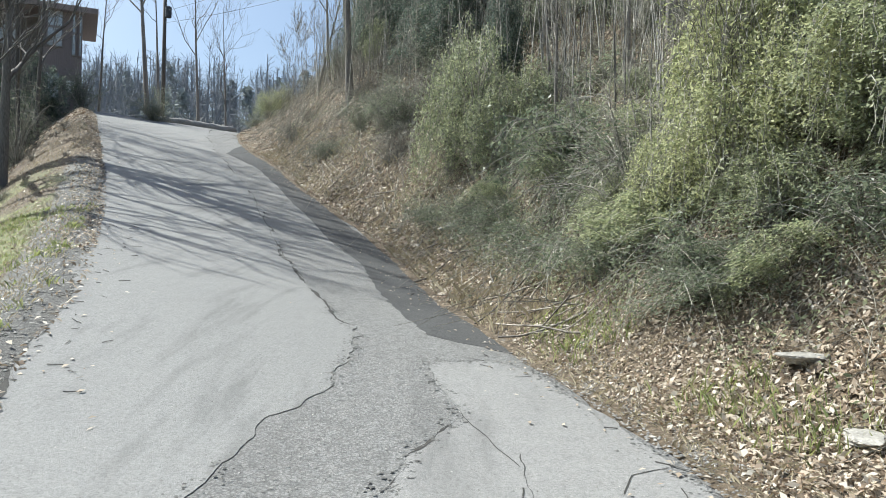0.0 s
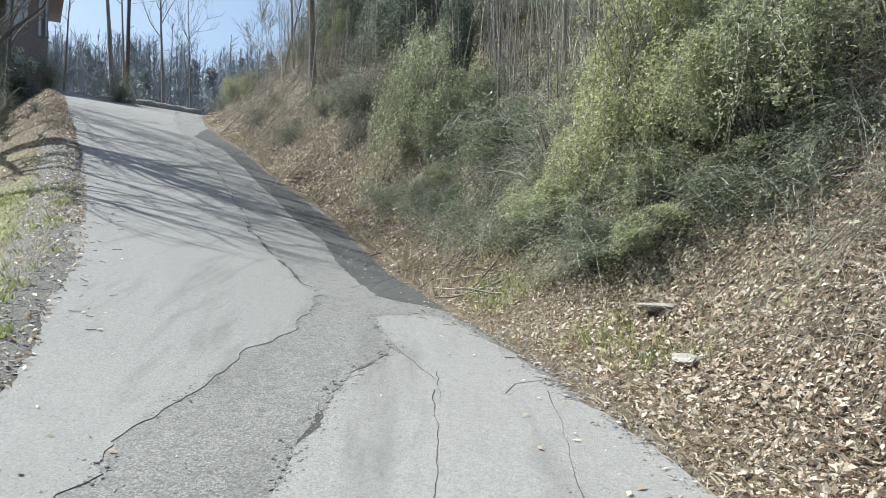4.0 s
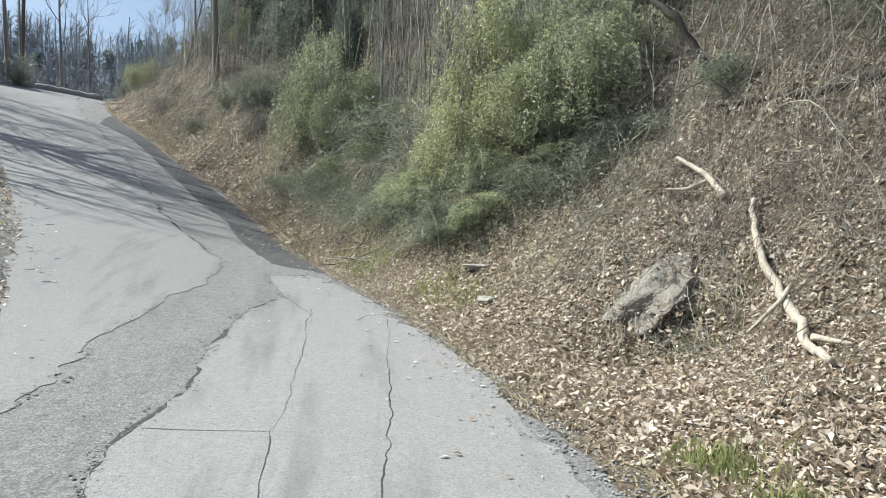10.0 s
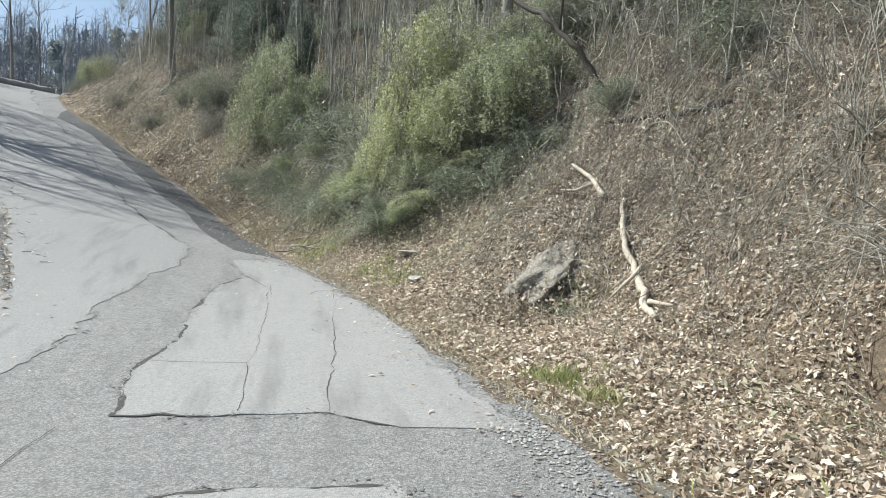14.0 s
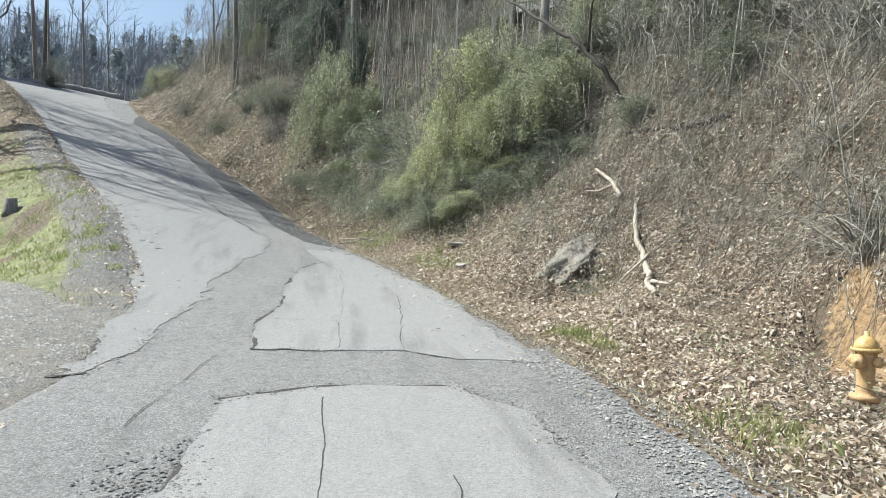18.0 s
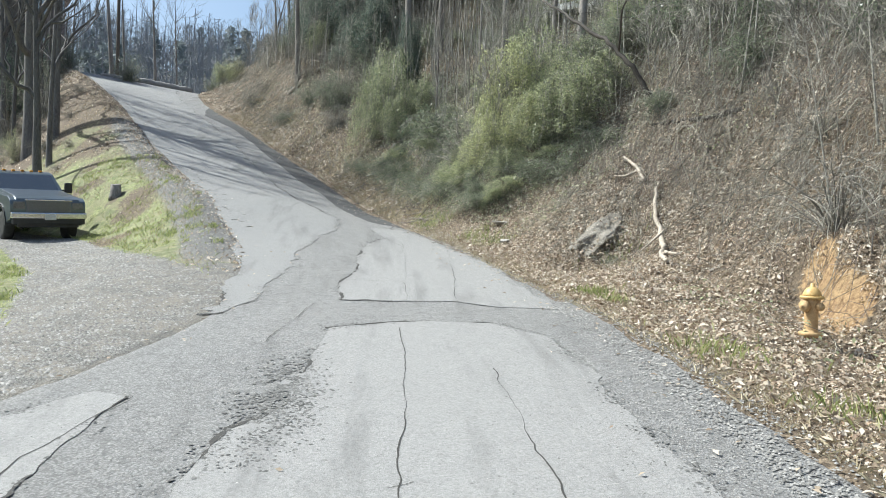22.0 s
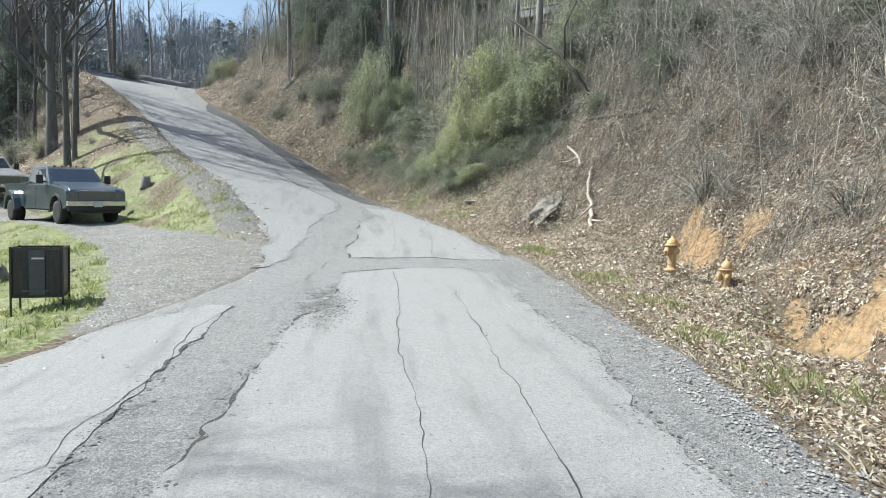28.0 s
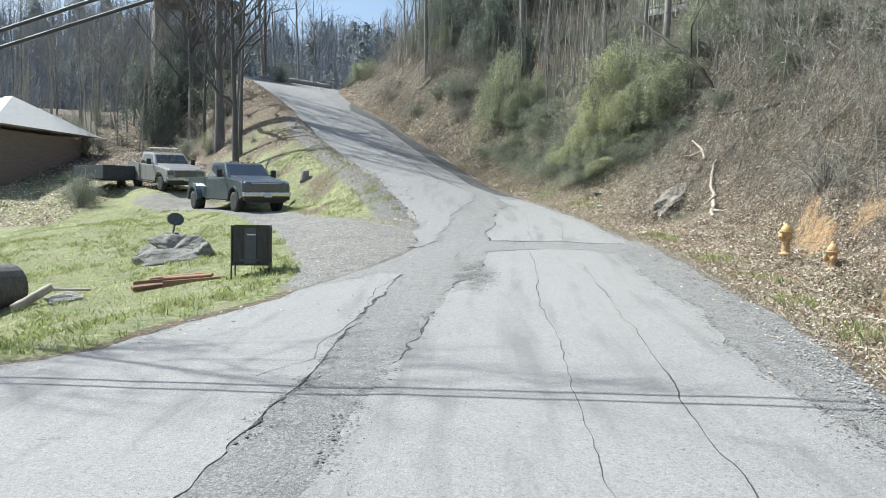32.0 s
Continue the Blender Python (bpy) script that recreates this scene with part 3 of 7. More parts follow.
def crack(points, width=0.03, seed=0, lift=0.012, ring=None):
    """A dark open crack: a narrow uneven ribbon, free or along part of an overlay's torn edge."""
    if ring is None:
        c = ragged(points, 0.07, 0.03, seed, False)
    else:
        i, j = (int(np.argmin(np.linalg.norm(ring - np.array(p), axis=1))) for p in points)
        c = ring[min(i, j):max(i, j) + 1]
    t = np.gradient(c, axis=0)
    t /= np.linalg.norm(t, axis=1, keepdims=True) + 1e-9
    nrm = np.stack([-t[:, 1], t[:, 0]], -1)
    s = np.arange(len(c)) * 0.07
    if ring is None:
        w = 0.24 * width * np.clip(0.65 + 0.6 * fbm(s * 1.3, s * 0 + seed, 71, 3), 0.3, 1.3)[:, None]
    else:
        w = 0.3 * width * np.clip(0.15 + 1.5 * fbm(s * 1.1, s * 0 + seed, 71, 3) + 0.9 * fbm(s * 7, s * 0 + seed, 73, 2), 0.02, 2.2)[:, None]
    a, b = c + nrm * w, c - nrm * w
    V = np.vstack([np.column_stack([a, top_z(a[:, 0], a[:, 1]) + lift]), np.column_stack([b, top_z(b[:, 0], b[:, 1]) + lift])])
    n = len(c)
    i = np.arange(n - 1)
    obj("crack", mesh_from("crack", V, np.stack([i, i + 1, i + 1 + n, i + n], -1)), M_CRACK, road)


yy_ = np.array([-2.5, -1, 0.5, 2, 4, 6.5, 9, 12, 15, 18, 21, 24, 27, 30, 33, 36, 39, 42, 46])
left_line = [(float(edge_l(y)) - 0.02, y) for y in yy_]
upper_right = [(-2.3, -2.3), (-2.09, -1.4), (-2.0, 0.2), (-1.9, 1.6), (-1.75, 3.2), (-1.7, 4.3), (-1.45, 5.0), (-1.25, 6.4), (-1.1, 7.6), (-1.02, 8.8),
               (-1.7, 10.5), (-2.3, 12.3), (-3.1, 14.1), (-4.1, 16.9), (-5.2, 19.9), (-6.4, 22.8), (-8.6, 27.6), (-10.2, 31), (-12.2, 36), (-13.6, 41), (-13.5, 46)]
ring_a = overlay("asphalt_overlay", upper_right + left_line[::-1], M_UPPER, "pale worn asphalt overlay with a torn edge", seed=1)
strip_r = [(float(edge_r(y)) - 0.1, y) for y in (8.9, 11, 14, 17, 20, 23, 26, 29, 32, 35)]
strip_l = [(-10.0, 33.2), (-9.5, 30.4), (-7.26, 27.3), (-4.95, 22.6), (-3.8, 20.2), (-2.0, 16.1), (-0.7, 10.9), (-0.3, 9.4)]
overlay("dark_asphalt_strip", strip_r + strip_l, M_DARK, "darker asphalt strip along the ditch side, deepened for tree shade", 0.005, 0.06, 2)
ring_b = overlay("asphalt_overlay", [(-0.14, 8.0), (0.45, 8.3), (0.88, 8.1), (1.45, 6.5), (2.2, 3.4), (2.42, 1.2), (2.5, -0.9), (2.8, -2.4), (1.7, -2.05), (1.08, -1.5), (-0.71, -1.28),
                            (-0.68, 0.2), (-0.45, 1.75), (-0.5, 3.2), (-0.25, 5.2), (0.15, 6.1), (-0.1, 7.0)], M_PATCH, "pale worn asphalt overlay with a torn edge", rough=0.06, seed=3)
ring_c = overlay("asphalt_overlay", [(-0.84, -3.5), (0.06, -3.2), (1.4, -3.35), (1.95, -4.3), (2.0, -6.2), (1.9, -7.8), (1.95, -10), (1.7, -12), (1.7, -15), (1.9, -19), (2.0, -26), (-2.4, -26), (-2.2, -17),
                            (-2.0, -13.3), (-1.8, -11.3), (-1.45, -7.9), (-1.35, -7.3), (-1.05, -6.9), (-1.0, -6.4), (-1.12, -5.9), (-0.92, -5.2), (-0.95, -4.6)], M_PATCH, "pale worn asphalt overlay with a torn edge", rough=0.06, seed=4)
ring_e = overlay("asphalt_overlay", [(-5.8, -12.9), (-4.9, -10.9), (-4.2, -8.8), (-3.9, -7.7), (-2.85, -6.1), (-2.45, -6.4), (-2.6, -9), (-2.7, -11.9), (-2.8, -14.7), (-3.0, -18), (-3.2, -26), (-14, -26), (-14, -16.5), (-8, -14.2)],
        M_PATCH, "pale worn asphalt overlay with a torn edge", rough=0.06, seed=5)
for i, (w, pts) in enumerate([
        (0.02, [(0.58, 4.6), (0.5, 2), (0.33, -1.4)]), (0.02, [(1.68, 4.7), (1.4, 1.5), (1.15, -1.5)]),
        (0.022, [(0.12, -3.6), (0.1, -5), (0.02, -6.8), (-0.17, -9.5), (-0.13, -11.3), (-0.25, -13.6), (-0.3, -18)]),
        (0.026, [(1.02, -5.6), (0.91, -9.1), (0.84, -11.4), (0.6, -14.3), (0.5, -19)]),
        (0.026, [(-2.42, -6.3), (-2.76, -7.8), (-2.63, -10.2), (-2.84, -11.9), (-2.76, -12.6), (-3.2, -13.2)]),
        (0.03, [(-1.1, -1.6), (-1.3, -3.0), (-1.5, -4.2)]),
        (0.02, [(0.15, 6.1), (0.6, 5.0)]), (0.03, [(1.6, 5.2), (2.0, 4.9)]), (0.02, [(-0.64, 0.46), (0.39, 0.24)]), (0.02, [(0.63, 5.28), (0.61, 4.37)]), (0.025, [(1.25, 4.62), (1.4, 4.95), (1.69, 5.1)]), (0.02, [(-0.2, -8.6), (0.0, -8.5)]),
        (0.03, [(-2.3, 12.3), (-3.1, 14.1), (-4.1, 16.9), (-5.2, 19.9), (-6.4, 22.8)]), (0.04, [(-11.2, 33.5), (-11.6, 35), (-11.4, 36.5)])]):
    crack(pts, w, i)
for i, (w, ring, a, b) in enumerate([(0.09, ring_a, (-2.3, -2.3), (-1.02, 8.8)), (0.04, ring_a, (-1.02, 8.8), (-6.4, 22.8)), (0.06, ring_b, (2.8, -2.4), (-0.71, -1.28)), (0.08, ring_b, (-0.71, -1.28), (-0.1, 7.0)),
                                     (0.07, ring_c, (-0.84, -3.5), (1.4, -3.35)), (0.07, ring_c, (-2.0, -13.3), (-0.95, -4.6)), (0.06, ring_e, (-2.85, -6.1), (-2.8, -14.7))]):
    crack((a, b), w * 0.8, 30 + i, 0.011, ring)

# ---- leaves, brambles, grass and gravel ----
def slope_frames(x, y):
    """Unit normals of the land at points."""
    h = 0.15
    gx_ = (land_z(x + h, y) - land_z(x - h, y)) / (2 * h)
    gy_ = (land_z(x, y + h) - land_z(x, y - h)) / (2 * h)
    n = np.stack([-gx_, -gy_, np.ones_like(gx_)], -1)
    return n / np.linalg.norm(n, axis=1, keepdims=True)


def flat_leaves(x, y, size, r, tilt=0.45, lift=(0.005, 0.05), z=None):
    """Curled leaves lying on the land: one folded quad each."""
    n = len(x)
    nr = slope_frames(x, y) + r.normal(0, tilt, (n, 3))
    nr /= np.linalg.norm(nr, axis=1, keepdims=True)
    a = np.cross(nr, r.normal(size=(n, 3)))
    a /= np.linalg.norm(a, axis=1, keepdims=True)
    b = np.cross(nr, a)
    c = np.stack([x, y, (land_z(x, y) if z is None else z) + r.uniform(*lift, n)], -1)
    s = size[:, None]
    curl = nr * (s * r.uniform(0.1, 0.4, (n, 1)))
    wide = r.uniform(0.22, 0.6, (n, 1))
    V = np.stack([c - a * s, c - b * s * wide + curl, c + a * s, c + b * s * wide + curl * r.uniform(0.2, 1.2, (n, 1))], 1).reshape(-1, 3)
    return V, np.arange(4 * n).reshape(n, 4)


r = np.random.default_rng(21)


def right_points(n, y0, y1, d0, d1, power=1.5):
    y = r.uniform(y0, y1, n)
    d = d0 + (d1 - d0) * r.uniform(0, 1, n) ** power
    return edge_r(y) + d, y, d


def stuff(name, heap, material, label, category):
    obj(name, heap.mesh(name), material, None, label, category, "", "stuff")


h = Heap()
x, y, d = right_points(95000, -18, 14, 0.12, 13, 1.15)
keep = (fbm(x * 0.6, y * 0.6, 61, 3) + r.uniform(-0.5, 0.9, len(x)) > -0.1) & ~((y > 5) & (d > 3.0) & (r.random(len(x)) < 0.6))
x, y = x[keep], y[keep]
keep = r.random(len(x)) > clay_shape(x, y) * 0.8
x, y = x[keep], y[keep]
h.add(*flat_leaves(x, y, r.uniform(0.018, 0.05, len(x)), r, 0.6))
x, y, d = right_points(150000, -17, 10, 0.1, 7.5, 1.0)
keep = (r.random(len(x)) > 0.9 * clay_shape(x, y)) & (fbm(x * 0.8, y * 0.8, 63, 3) + r.uniform(-0.4, 0.9, len(x)) > 0)
x, y = x[keep], y[keep]
h.add(*flat_leaves(x, y, r.uniform(0.016, 0.04, len(x)), r, 0.6, (0.0, 0.04)))
x, y, d = right_points(60000, -17, 7, 0.2, 4.8, 1.0)
keep = (r.random(len(x)) > 0.85 * clay_shape(x, y)) & (fbm(x * 0.7, y * 0.7, 69, 3) + r.uniform(-0.3, 0.9, len(x)) > 0)
h.add(*flat_leaves(x[keep], y[keep], r.uniform(0.022, 0.055, keep.sum()), r, 0.7, (0.01, 0.07)))
x, y, d = right_points(75000, -13, 7, 0.05, 5.0, 0.9)
keep = r.random(len(x)) > 0.8 * clay_shape(x, y)
h.add(*flat_leaves(x[keep], y[keep], r.uniform(0.010, 0.03, keep.sum()), r, 0.8, (0.0, 0.035)))
x, y, d = right_points(52000, -14, 7, 4.5, 13, 1.0)
keep = (r.random(len(x)) > 0.9 * clay_shape(x, y)) & (fbm(x * 0.5, y * 0.5, 67, 3) + r.uniform(-0.4, 0.8, len(x)) > 0)
h.add(*flat_leaves(x[keep], y[keep], r.uniform(0.026, 0.062, keep.sum()), r, 0.7, (0.0, 0.2)))
x, y, d = right_points(34000, 13, 43, 0.05, 6.5, 1.5)
h.add(*flat_leaves(x, y, r.uniform(0.035, 0.085, len(x)), r, 0.55, (0.0, 0.1)))
x = r.uniform(-32, -6, 44000)
y = r.uniform(12, 38, 44000)
keep = (x < edge_l(y) - 0.3) & ((y > 33) | (x < edge_l(y) - 5.5) | (r.random(len(x)) < 0.1))
keep &= (y > 18.5) | (x < -20)
h.add(*flat_leaves(x[keep], y[keep], r.uniform(0.05, 0.11, keep.sum()), r))
y = r.uniform(1, 40, 5500)
x = edge_l(y) - r.exponential(0.7, 5500) + 0.08
keep = (y > 12) | (r.random(5500) < 0.3)
x, y = x[keep], y[keep]
h.add(*flat_leaves(x, y, r.uniform(0.025, 0.06, len(x)), r))
stuff("leaf_litter", h, M_LITTER, "dry tan fallen oak leaves strewn over the bank", "leaf litter")
h = Heap()
y = r.uniform(-14, 30, 900)
side = r.random(900) < 0.8
x = np.where(side, edge_r(y) - r.exponential(0.35, 900), edge_l(y) + r.exponential(0.4, 900))
keep = (x > edge_l(y)) & (x < edge_r(y))
x, y = x[keep], y[keep]
h.add(*flat_leaves(x, y, r.uniform(0.02, 0.045, len(x)), r, 0.2, (0.018, 0.03), top_z(x, y)))
stuff("road_leaves", h, M_LITTER, "scattered dry leaves on the asphalt edge", "leaf litter")


def arcs(x, y, length, rise, rad, r, k=7, out=None):
    n = len(x)
    th = r.uniform(0, 2 * np.pi, n)
    dx, dy = np.cos(th) * length, np.sin(th) * length
    if out is not None:
        dx, dy = dx * 0.7 - out * length * 0.5, dy * 0.7
    u = np.linspace(0, 1, k)
    px = x[:, None] + dx[:, None] * u + r.normal(0, 0.04, (n, k)).cumsum(1)
    py = y[:, None] + dy[:, None] * u + r.normal(0, 0.04, (n, k)).cumsum(1)
    base = land_z(px.ravel(), py.ravel()).reshape(n, k)
    pz = base + rise[:, None] * 4 * (u * (1.05 - u)) * r.uniform(0.8, 1.2, (n, k)) - 0.02
    return np.stack([px, py, pz], -1), rad[:, None] * (1.1 - 0.7 * u)


h = Heap()
x, y, d = right_points(17000, -16, 9, 1.8, 15, 0.9)
keep = (r.random(len(x)) > 2.2 * clay_shape(x, y)) & ~((y < 3) & (d < 4.0) & (r.random(len(x)) < 0.9)) & ~((y < 2) & (d > 5) & (r.random(len(x)) < 0.4))
x, y, d = x[keep], y[keep], d[keep]
P, R = arcs(x, y, r.uniform(0.5, 2.2, len(x)), r.uniform(0.05, 0.6, len(x)) * (0.4 + 0.07 * d), r.uniform(0.0025, 0.007, len(x)), r, 5)
h.add(*tubes(P, R, 3))
x, y, d = right_points(9500, -15, 8, 4.2, 15, 1.0)
keep = r.random(len(x)) > 2.0 * clay_shape(x, y)
x, y, d = x[keep], y[keep], d[keep]
P, R = arcs(x, y, r.uniform(0.3, 1.3, len(x)), r.uniform(0.03, 0.45, len(x)), r.uniform(0.002, 0.006, len(x)), r, 5)
h.add(*tubes(P, R, 3))
x, y, d = right_points(5500, 9, 40, 0.8, 14, 0.9)
P, R = arcs(x, y, r.uniform(0.6, 2.6, len(x)), r.uniform(0.1, 0.9, len(x)), r.uniform(0.004, 0.010, len(x)), r, 5)
h.add(*tubes(P, R, 3))
stuff("bramble_tangle", h, M_VINE, "dry tan bramble and vine tangle on the bank", "brambles")
h = Heap()
x, y, d = right_points(11500, -15, 7, 3.4, 15, 1.0)
keep = (r.random(len(x)) > 1.5 * clay_shape(x, y)) & (fbm(x * 0.5, y * 0.5, 99, 3) + r.uniform(-0.6, 0.6, len(x)) > -0.25)
x, y, d = x[keep], y[keep], d[keep]
P, R = arcs(x, y, r.uniform(0.25, 1.1, len(x)), r.uniform(0.05, 0.5, len(x)), r.uniform(0.003, 0.007, len(x)), r, 4)
h.add(*tubes(P, R, 3))
stuff("bramble_canes", h, M_CANE, "thin brown bramble canes tangled over the leaves", "brambles")
h = Heap()
x, y, d = right_points(750, -14, 12, 5, 17, 0.9)
P, R = arcs(x, y, r.uniform(1.2, 3.5, len(x)), r.uniform(0.4, 1.5, len(x)), r.uniform(0.007, 0.014, len(x)), r, 11)
h.add(*tubes(P, R, 4))
stuff("hanging_vines", h, M_VINE, "pale looping dead vines over the slope", "vines")
h = Heap()
x, y, d = right_points(2600, -14, 42, 3.2, 17, 0.9)
n = len(x)
u = np.linspace(0, 1, 6)
lean = r.normal(0, 0.16, (n, 2))
hgt = r.uniform(0.5, 3.2, n) * (0.4 + 0.6 * smooth(2, 7, d))
wig = r.normal(0, 0.03, (n, 6, 2)).cumsum(1)
P = np.stack([x[:, None] + lean[:, :1] * hgt[:, None] * u + wig[:, :, 0], y[:, None] + lean[:, 1:] * hgt[:, None] * u + wig[:, :, 1], (land_z(x, y) - 0.05)[:, None] + hgt[:, None] * u], -1)
h.add(*tubes(P, r.uniform(0.004, 0.011, n)[:, None] * (1.1 - 0.8 * u), 3))
stuff("dry_stems", h, M_TWIG, "thin grey upright stems of undergrowth", "undergrowth")
h = Heap()
n = 900
y = r.uniform(4, 40, n)
d = r.uniform(3.5, 14, n)
x = edge_r(y) + d
keep = (d > 6) | (y > 10)
x, y = x[keep], y[keep]
n = len(x)
lean = r.normal(0, 0.07, (n, 2))
hgt = r.uniform(2.0, 5.5, n)
wig = r.normal(0, 0.035, (n, 6, 2)).cumsum(1)
P = np.stack([x[:, None] + lean[:, :1] * hgt[:, None] * u + wig[:, :, 0], y[:, None] + lean[:, 1:] * hgt[:, None] * u + wig[:, :, 1], (land_z(x, y) - 0.1)[:, None] + hgt[:, None] * u], -1)
h.add(*tubes(P, r.uniform(0.008, 0.024, n)[:, None] * (1.1 - 0.75 * u), 4))
stuff("pole_thicket", h, surface("pole_stem_bark", (0.10, 0.095, 0.085), (0.46, 0.44, 0.40), 0.6, 20, 0.85, relief=0, island=0.6), "tall thin grey and pale stems standing close on the slope", "undergrowth")


h = Heap()
x, y, d = right_points(110000, -14, 40, 1.2, 16, 0.85)
keep = (1.5 * fbm(x * 0.4, y * 0.4, 91, 3) + 0.35 * smooth(3, 9, y) + 0.25 * smooth(5, 9, d) - 0.9 * (1 - smooth(3, 7, y)) * (1 - smooth(6, 10, d)) + r.uniform(-0.5, 0.5, len(x)) > 0.25)
x, y = x[keep], y[keep]
h.add(*flat_leaves(x, y, r.uniform(0.018, 0.048, len(x)), r, 0.7, (0.03, 0.5)))
x, y, d = right_points(90000, 6.5, 24, 0.9, 8.5, 1.0)
keep = fbm(x * 0.5, y * 0.5, 93, 3) + r.uniform(-0.7, 0.7, len(x)) > 0.15 + 0.5 * smooth(17, 24, y)
x, y = x[keep], y[keep]
h.add(*flat_leaves(x, y, r.uniform(0.016, 0.04, len(x)), r, 0.8, (0.03, 0.45)))
stuff("ivy", h, M_LEAFDUSTY, "small evergreen vine leaves over the undergrowth", "ivy")


def blades(x, y, hgt, r, wid=0.006, bend=0.5, z=None):
    n = len(x)
    th = r.uniform(0, 2 * np.pi, n)
    c = np.stack([x, y, (land_z(x, y) if z is None else z) - 0.01], -1)
    a = np.stack([np.cos(th), np.sin(th), np.zeros(n)], -1) * wid
    f = np.stack([-np.sin(th), np.cos(th), np.zeros(n)], -1) * (hgt * r.uniform(0, bend, n))[:, None]
    up = np.array([0, 0, 1.0]) * hgt[:, None]
    V = np.stack([c - a, c + a, c + a * 0.7 + f * 0.4 + up * 0.6, c - a * 0.3 + f + up], 1).reshape(-1, 3)
    return V, np.arange(4 * n).reshape(n, 4)


h = Heap()
x, y = r.uniform(-20, -3, 140000), r.uniform(-14, 16, 140000)
e = edge_l(y) - x
drive = np.where((y > 7) & (x > drive_x(y)), -1, np.abs(x - drive_x(y)) - drive_w(y))
mouth = (x > drive_x(y) - drive_w(y)) & (y > -7.6)
keep = (e > 0.15 * r.random(len(x))) & (drive > 0.05 + 0.25 * r.random(len(x))) & ~mouth & (fbm(x * 0.5, y * 0.5, 81, 3) + r.uniform(-0.8, 0.8, len(x)) > -0.35)
x, y = x[keep], y[keep]
h.add(*blades(x, y, r.uniform(0.02, 0.06, len(x)), r, 0.006, 1.2))
# tufts on the lawn and the spur
tx, ty = r.uniform(-17, -2.6, 5200), r.uniform(-14, 17, 5200)
far_side = tx > np.interp(ty, [-9, 0, 6, 12, 16], [-4, -3.2, -6.6, -10.6, -15])
keep = (edge_l(ty) - tx > 0.2) & (np.abs(tx - drive_x(ty)) - drive_w(ty) > 0.15) & ~((tx > drive_x(ty) - drive_w(ty)) & (ty > -7.6) & ~far_side) & (fbm(tx * 0.6, ty * 0.6, 181, 3) + r.uniform(-0.5, 0.5, 5200) > 0.0)
tx, ty = tx[keep], ty[keep]
own = np.repeat(np.arange(len(tx)), 16)
x, y = tx[own] + r.normal(0, 0.07, len(own)), ty[own] + r.normal(0, 0.07, len(own))
h.add(*blades(x, y, r.uniform(0.04, 0.13, len(x)), r, 0.009, 1.3))
x, y = r.uniform(-11, -2.8, 22000), r.uniform(0.5, 19, 22000)
e = edge_l(y) - x
keep = (e > 0.45) & (np.abs(x - drive_x(y)) - drive_w(y) > 0.1) & (x > drive_x(y)) & (fbm(x * 0.9, y * 0.9, 83, 3) + r.uniform(-0.5, 0.7, len(x)) > 0.08 * np.maximum(y - 9, 0))
h.add(*blades(x[keep], y[keep], r.uniform(0.02, 0.08, keep.sum()), r, 0.007, 1.2))
for cx, cy, n, s in ((3.6, -0.8, 300, .17), (3.75, -1.5, 120, .15), (1.7, 8.8, 350, .35), (1.45, 9.6, 200, .3), (3.7, -5.0, 300, .35), (3.5, -9.6, 260, .3), (3.45, -11.5, 300, .4), (3.0, 5.5, 260, .3), (2.6, 6.4, 220, .25), (5.2, 2.6, 160, .3), (3.9, -7.2, 160, .3)):
    x, y = r.normal(cx, s, n), r.normal(cy, s, n)
    keep = x > edge_r(y) + 0.15
    h.add(*blades(x[keep], y[keep], r.uniform(0.06, 0.2, keep.sum()), r, 0.006, 0.8))
stuff("grass", h, M_GRASS, "bright green spring grass with dry patches", "grass")
h = Heap()
x, y, d = right_points(9000, -15, 8, 0.2, 5, 1.4)
h.add(*blades(x, y, r.uniform(0.03, 0.13, len(x)), r, 0.0028, 2.0))
y = r.uniform(1, 30, 26000)
x = edge_l(y) - r.uniform(0.35, 7.5, 26000)
keep = (x > drive_x(np.clip(y, -9, 16)) + drive_w(np.clip(y, -9, 16)) + 0.2) & (fbm(x * 0.7, y * 0.7, 85, 3) + r.uniform(-0.6, 0.6, 26000) > -0.15 + 0.4 * (1 - smooth(6, 14, y)))
x, y = x[keep], y[keep]
h.add(*blades(x, y, r.uniform(0.03, 0.11, len(x)), r, 0.006, 1.5))
x, y, d = right_points(4500, -16, 9, -0.05, 0.7, 1.3)
h.add(*blades(x, y, r.uniform(0.02, 0.10, len(x)), r, 0.006, 2.5))
x, y, d = right_points(3200, 10, 32, 0.05, 2.2, 1.2)
h.add(*blades(x, y, r.uniform(0.1, 0.35, len(x)), r, 0.008, 1.5))
stuff("dry_grass", h, M_STRAW, "dry straw-coloured grass along the verge", "grass")

h = Heap()
OCT = np.array([(1, 0, 0), (0, 1, 0), (-1, 0, 0), (0, -1, 0), (0, 0, .7), (0, 0, -.7)], float)
OCTF = np.array([(0, 1, 4, 4), (1, 2, 4, 4), (2, 3, 4, 4), (3, 0, 4, 4)])
y1, y2, y3 = r.uniform(-7.5, 14, 18000), r.uniform(3, 22, 3500), r.uniform(-15, 9, 9000)
x = np.concatenate([drive_x(y1) + drive_w(y1) * r.uniform(-1.2, 1.2, 18000), edge_l(y2) - r.uniform(-0.1, 1.2, 3500), edge_r(y3) + np.where(y3 < -2, r.normal(-0.2, 0.4, 9000), r.uniform(-0.2, 0.7, 9000))])
y = np.concatenate([y1, y2, y3])
keep = (x < edge_l(y) + 0.15) | (x > edge_r(y) - 1.3)
x, y = x[keep], y[keep]
n = len(x)
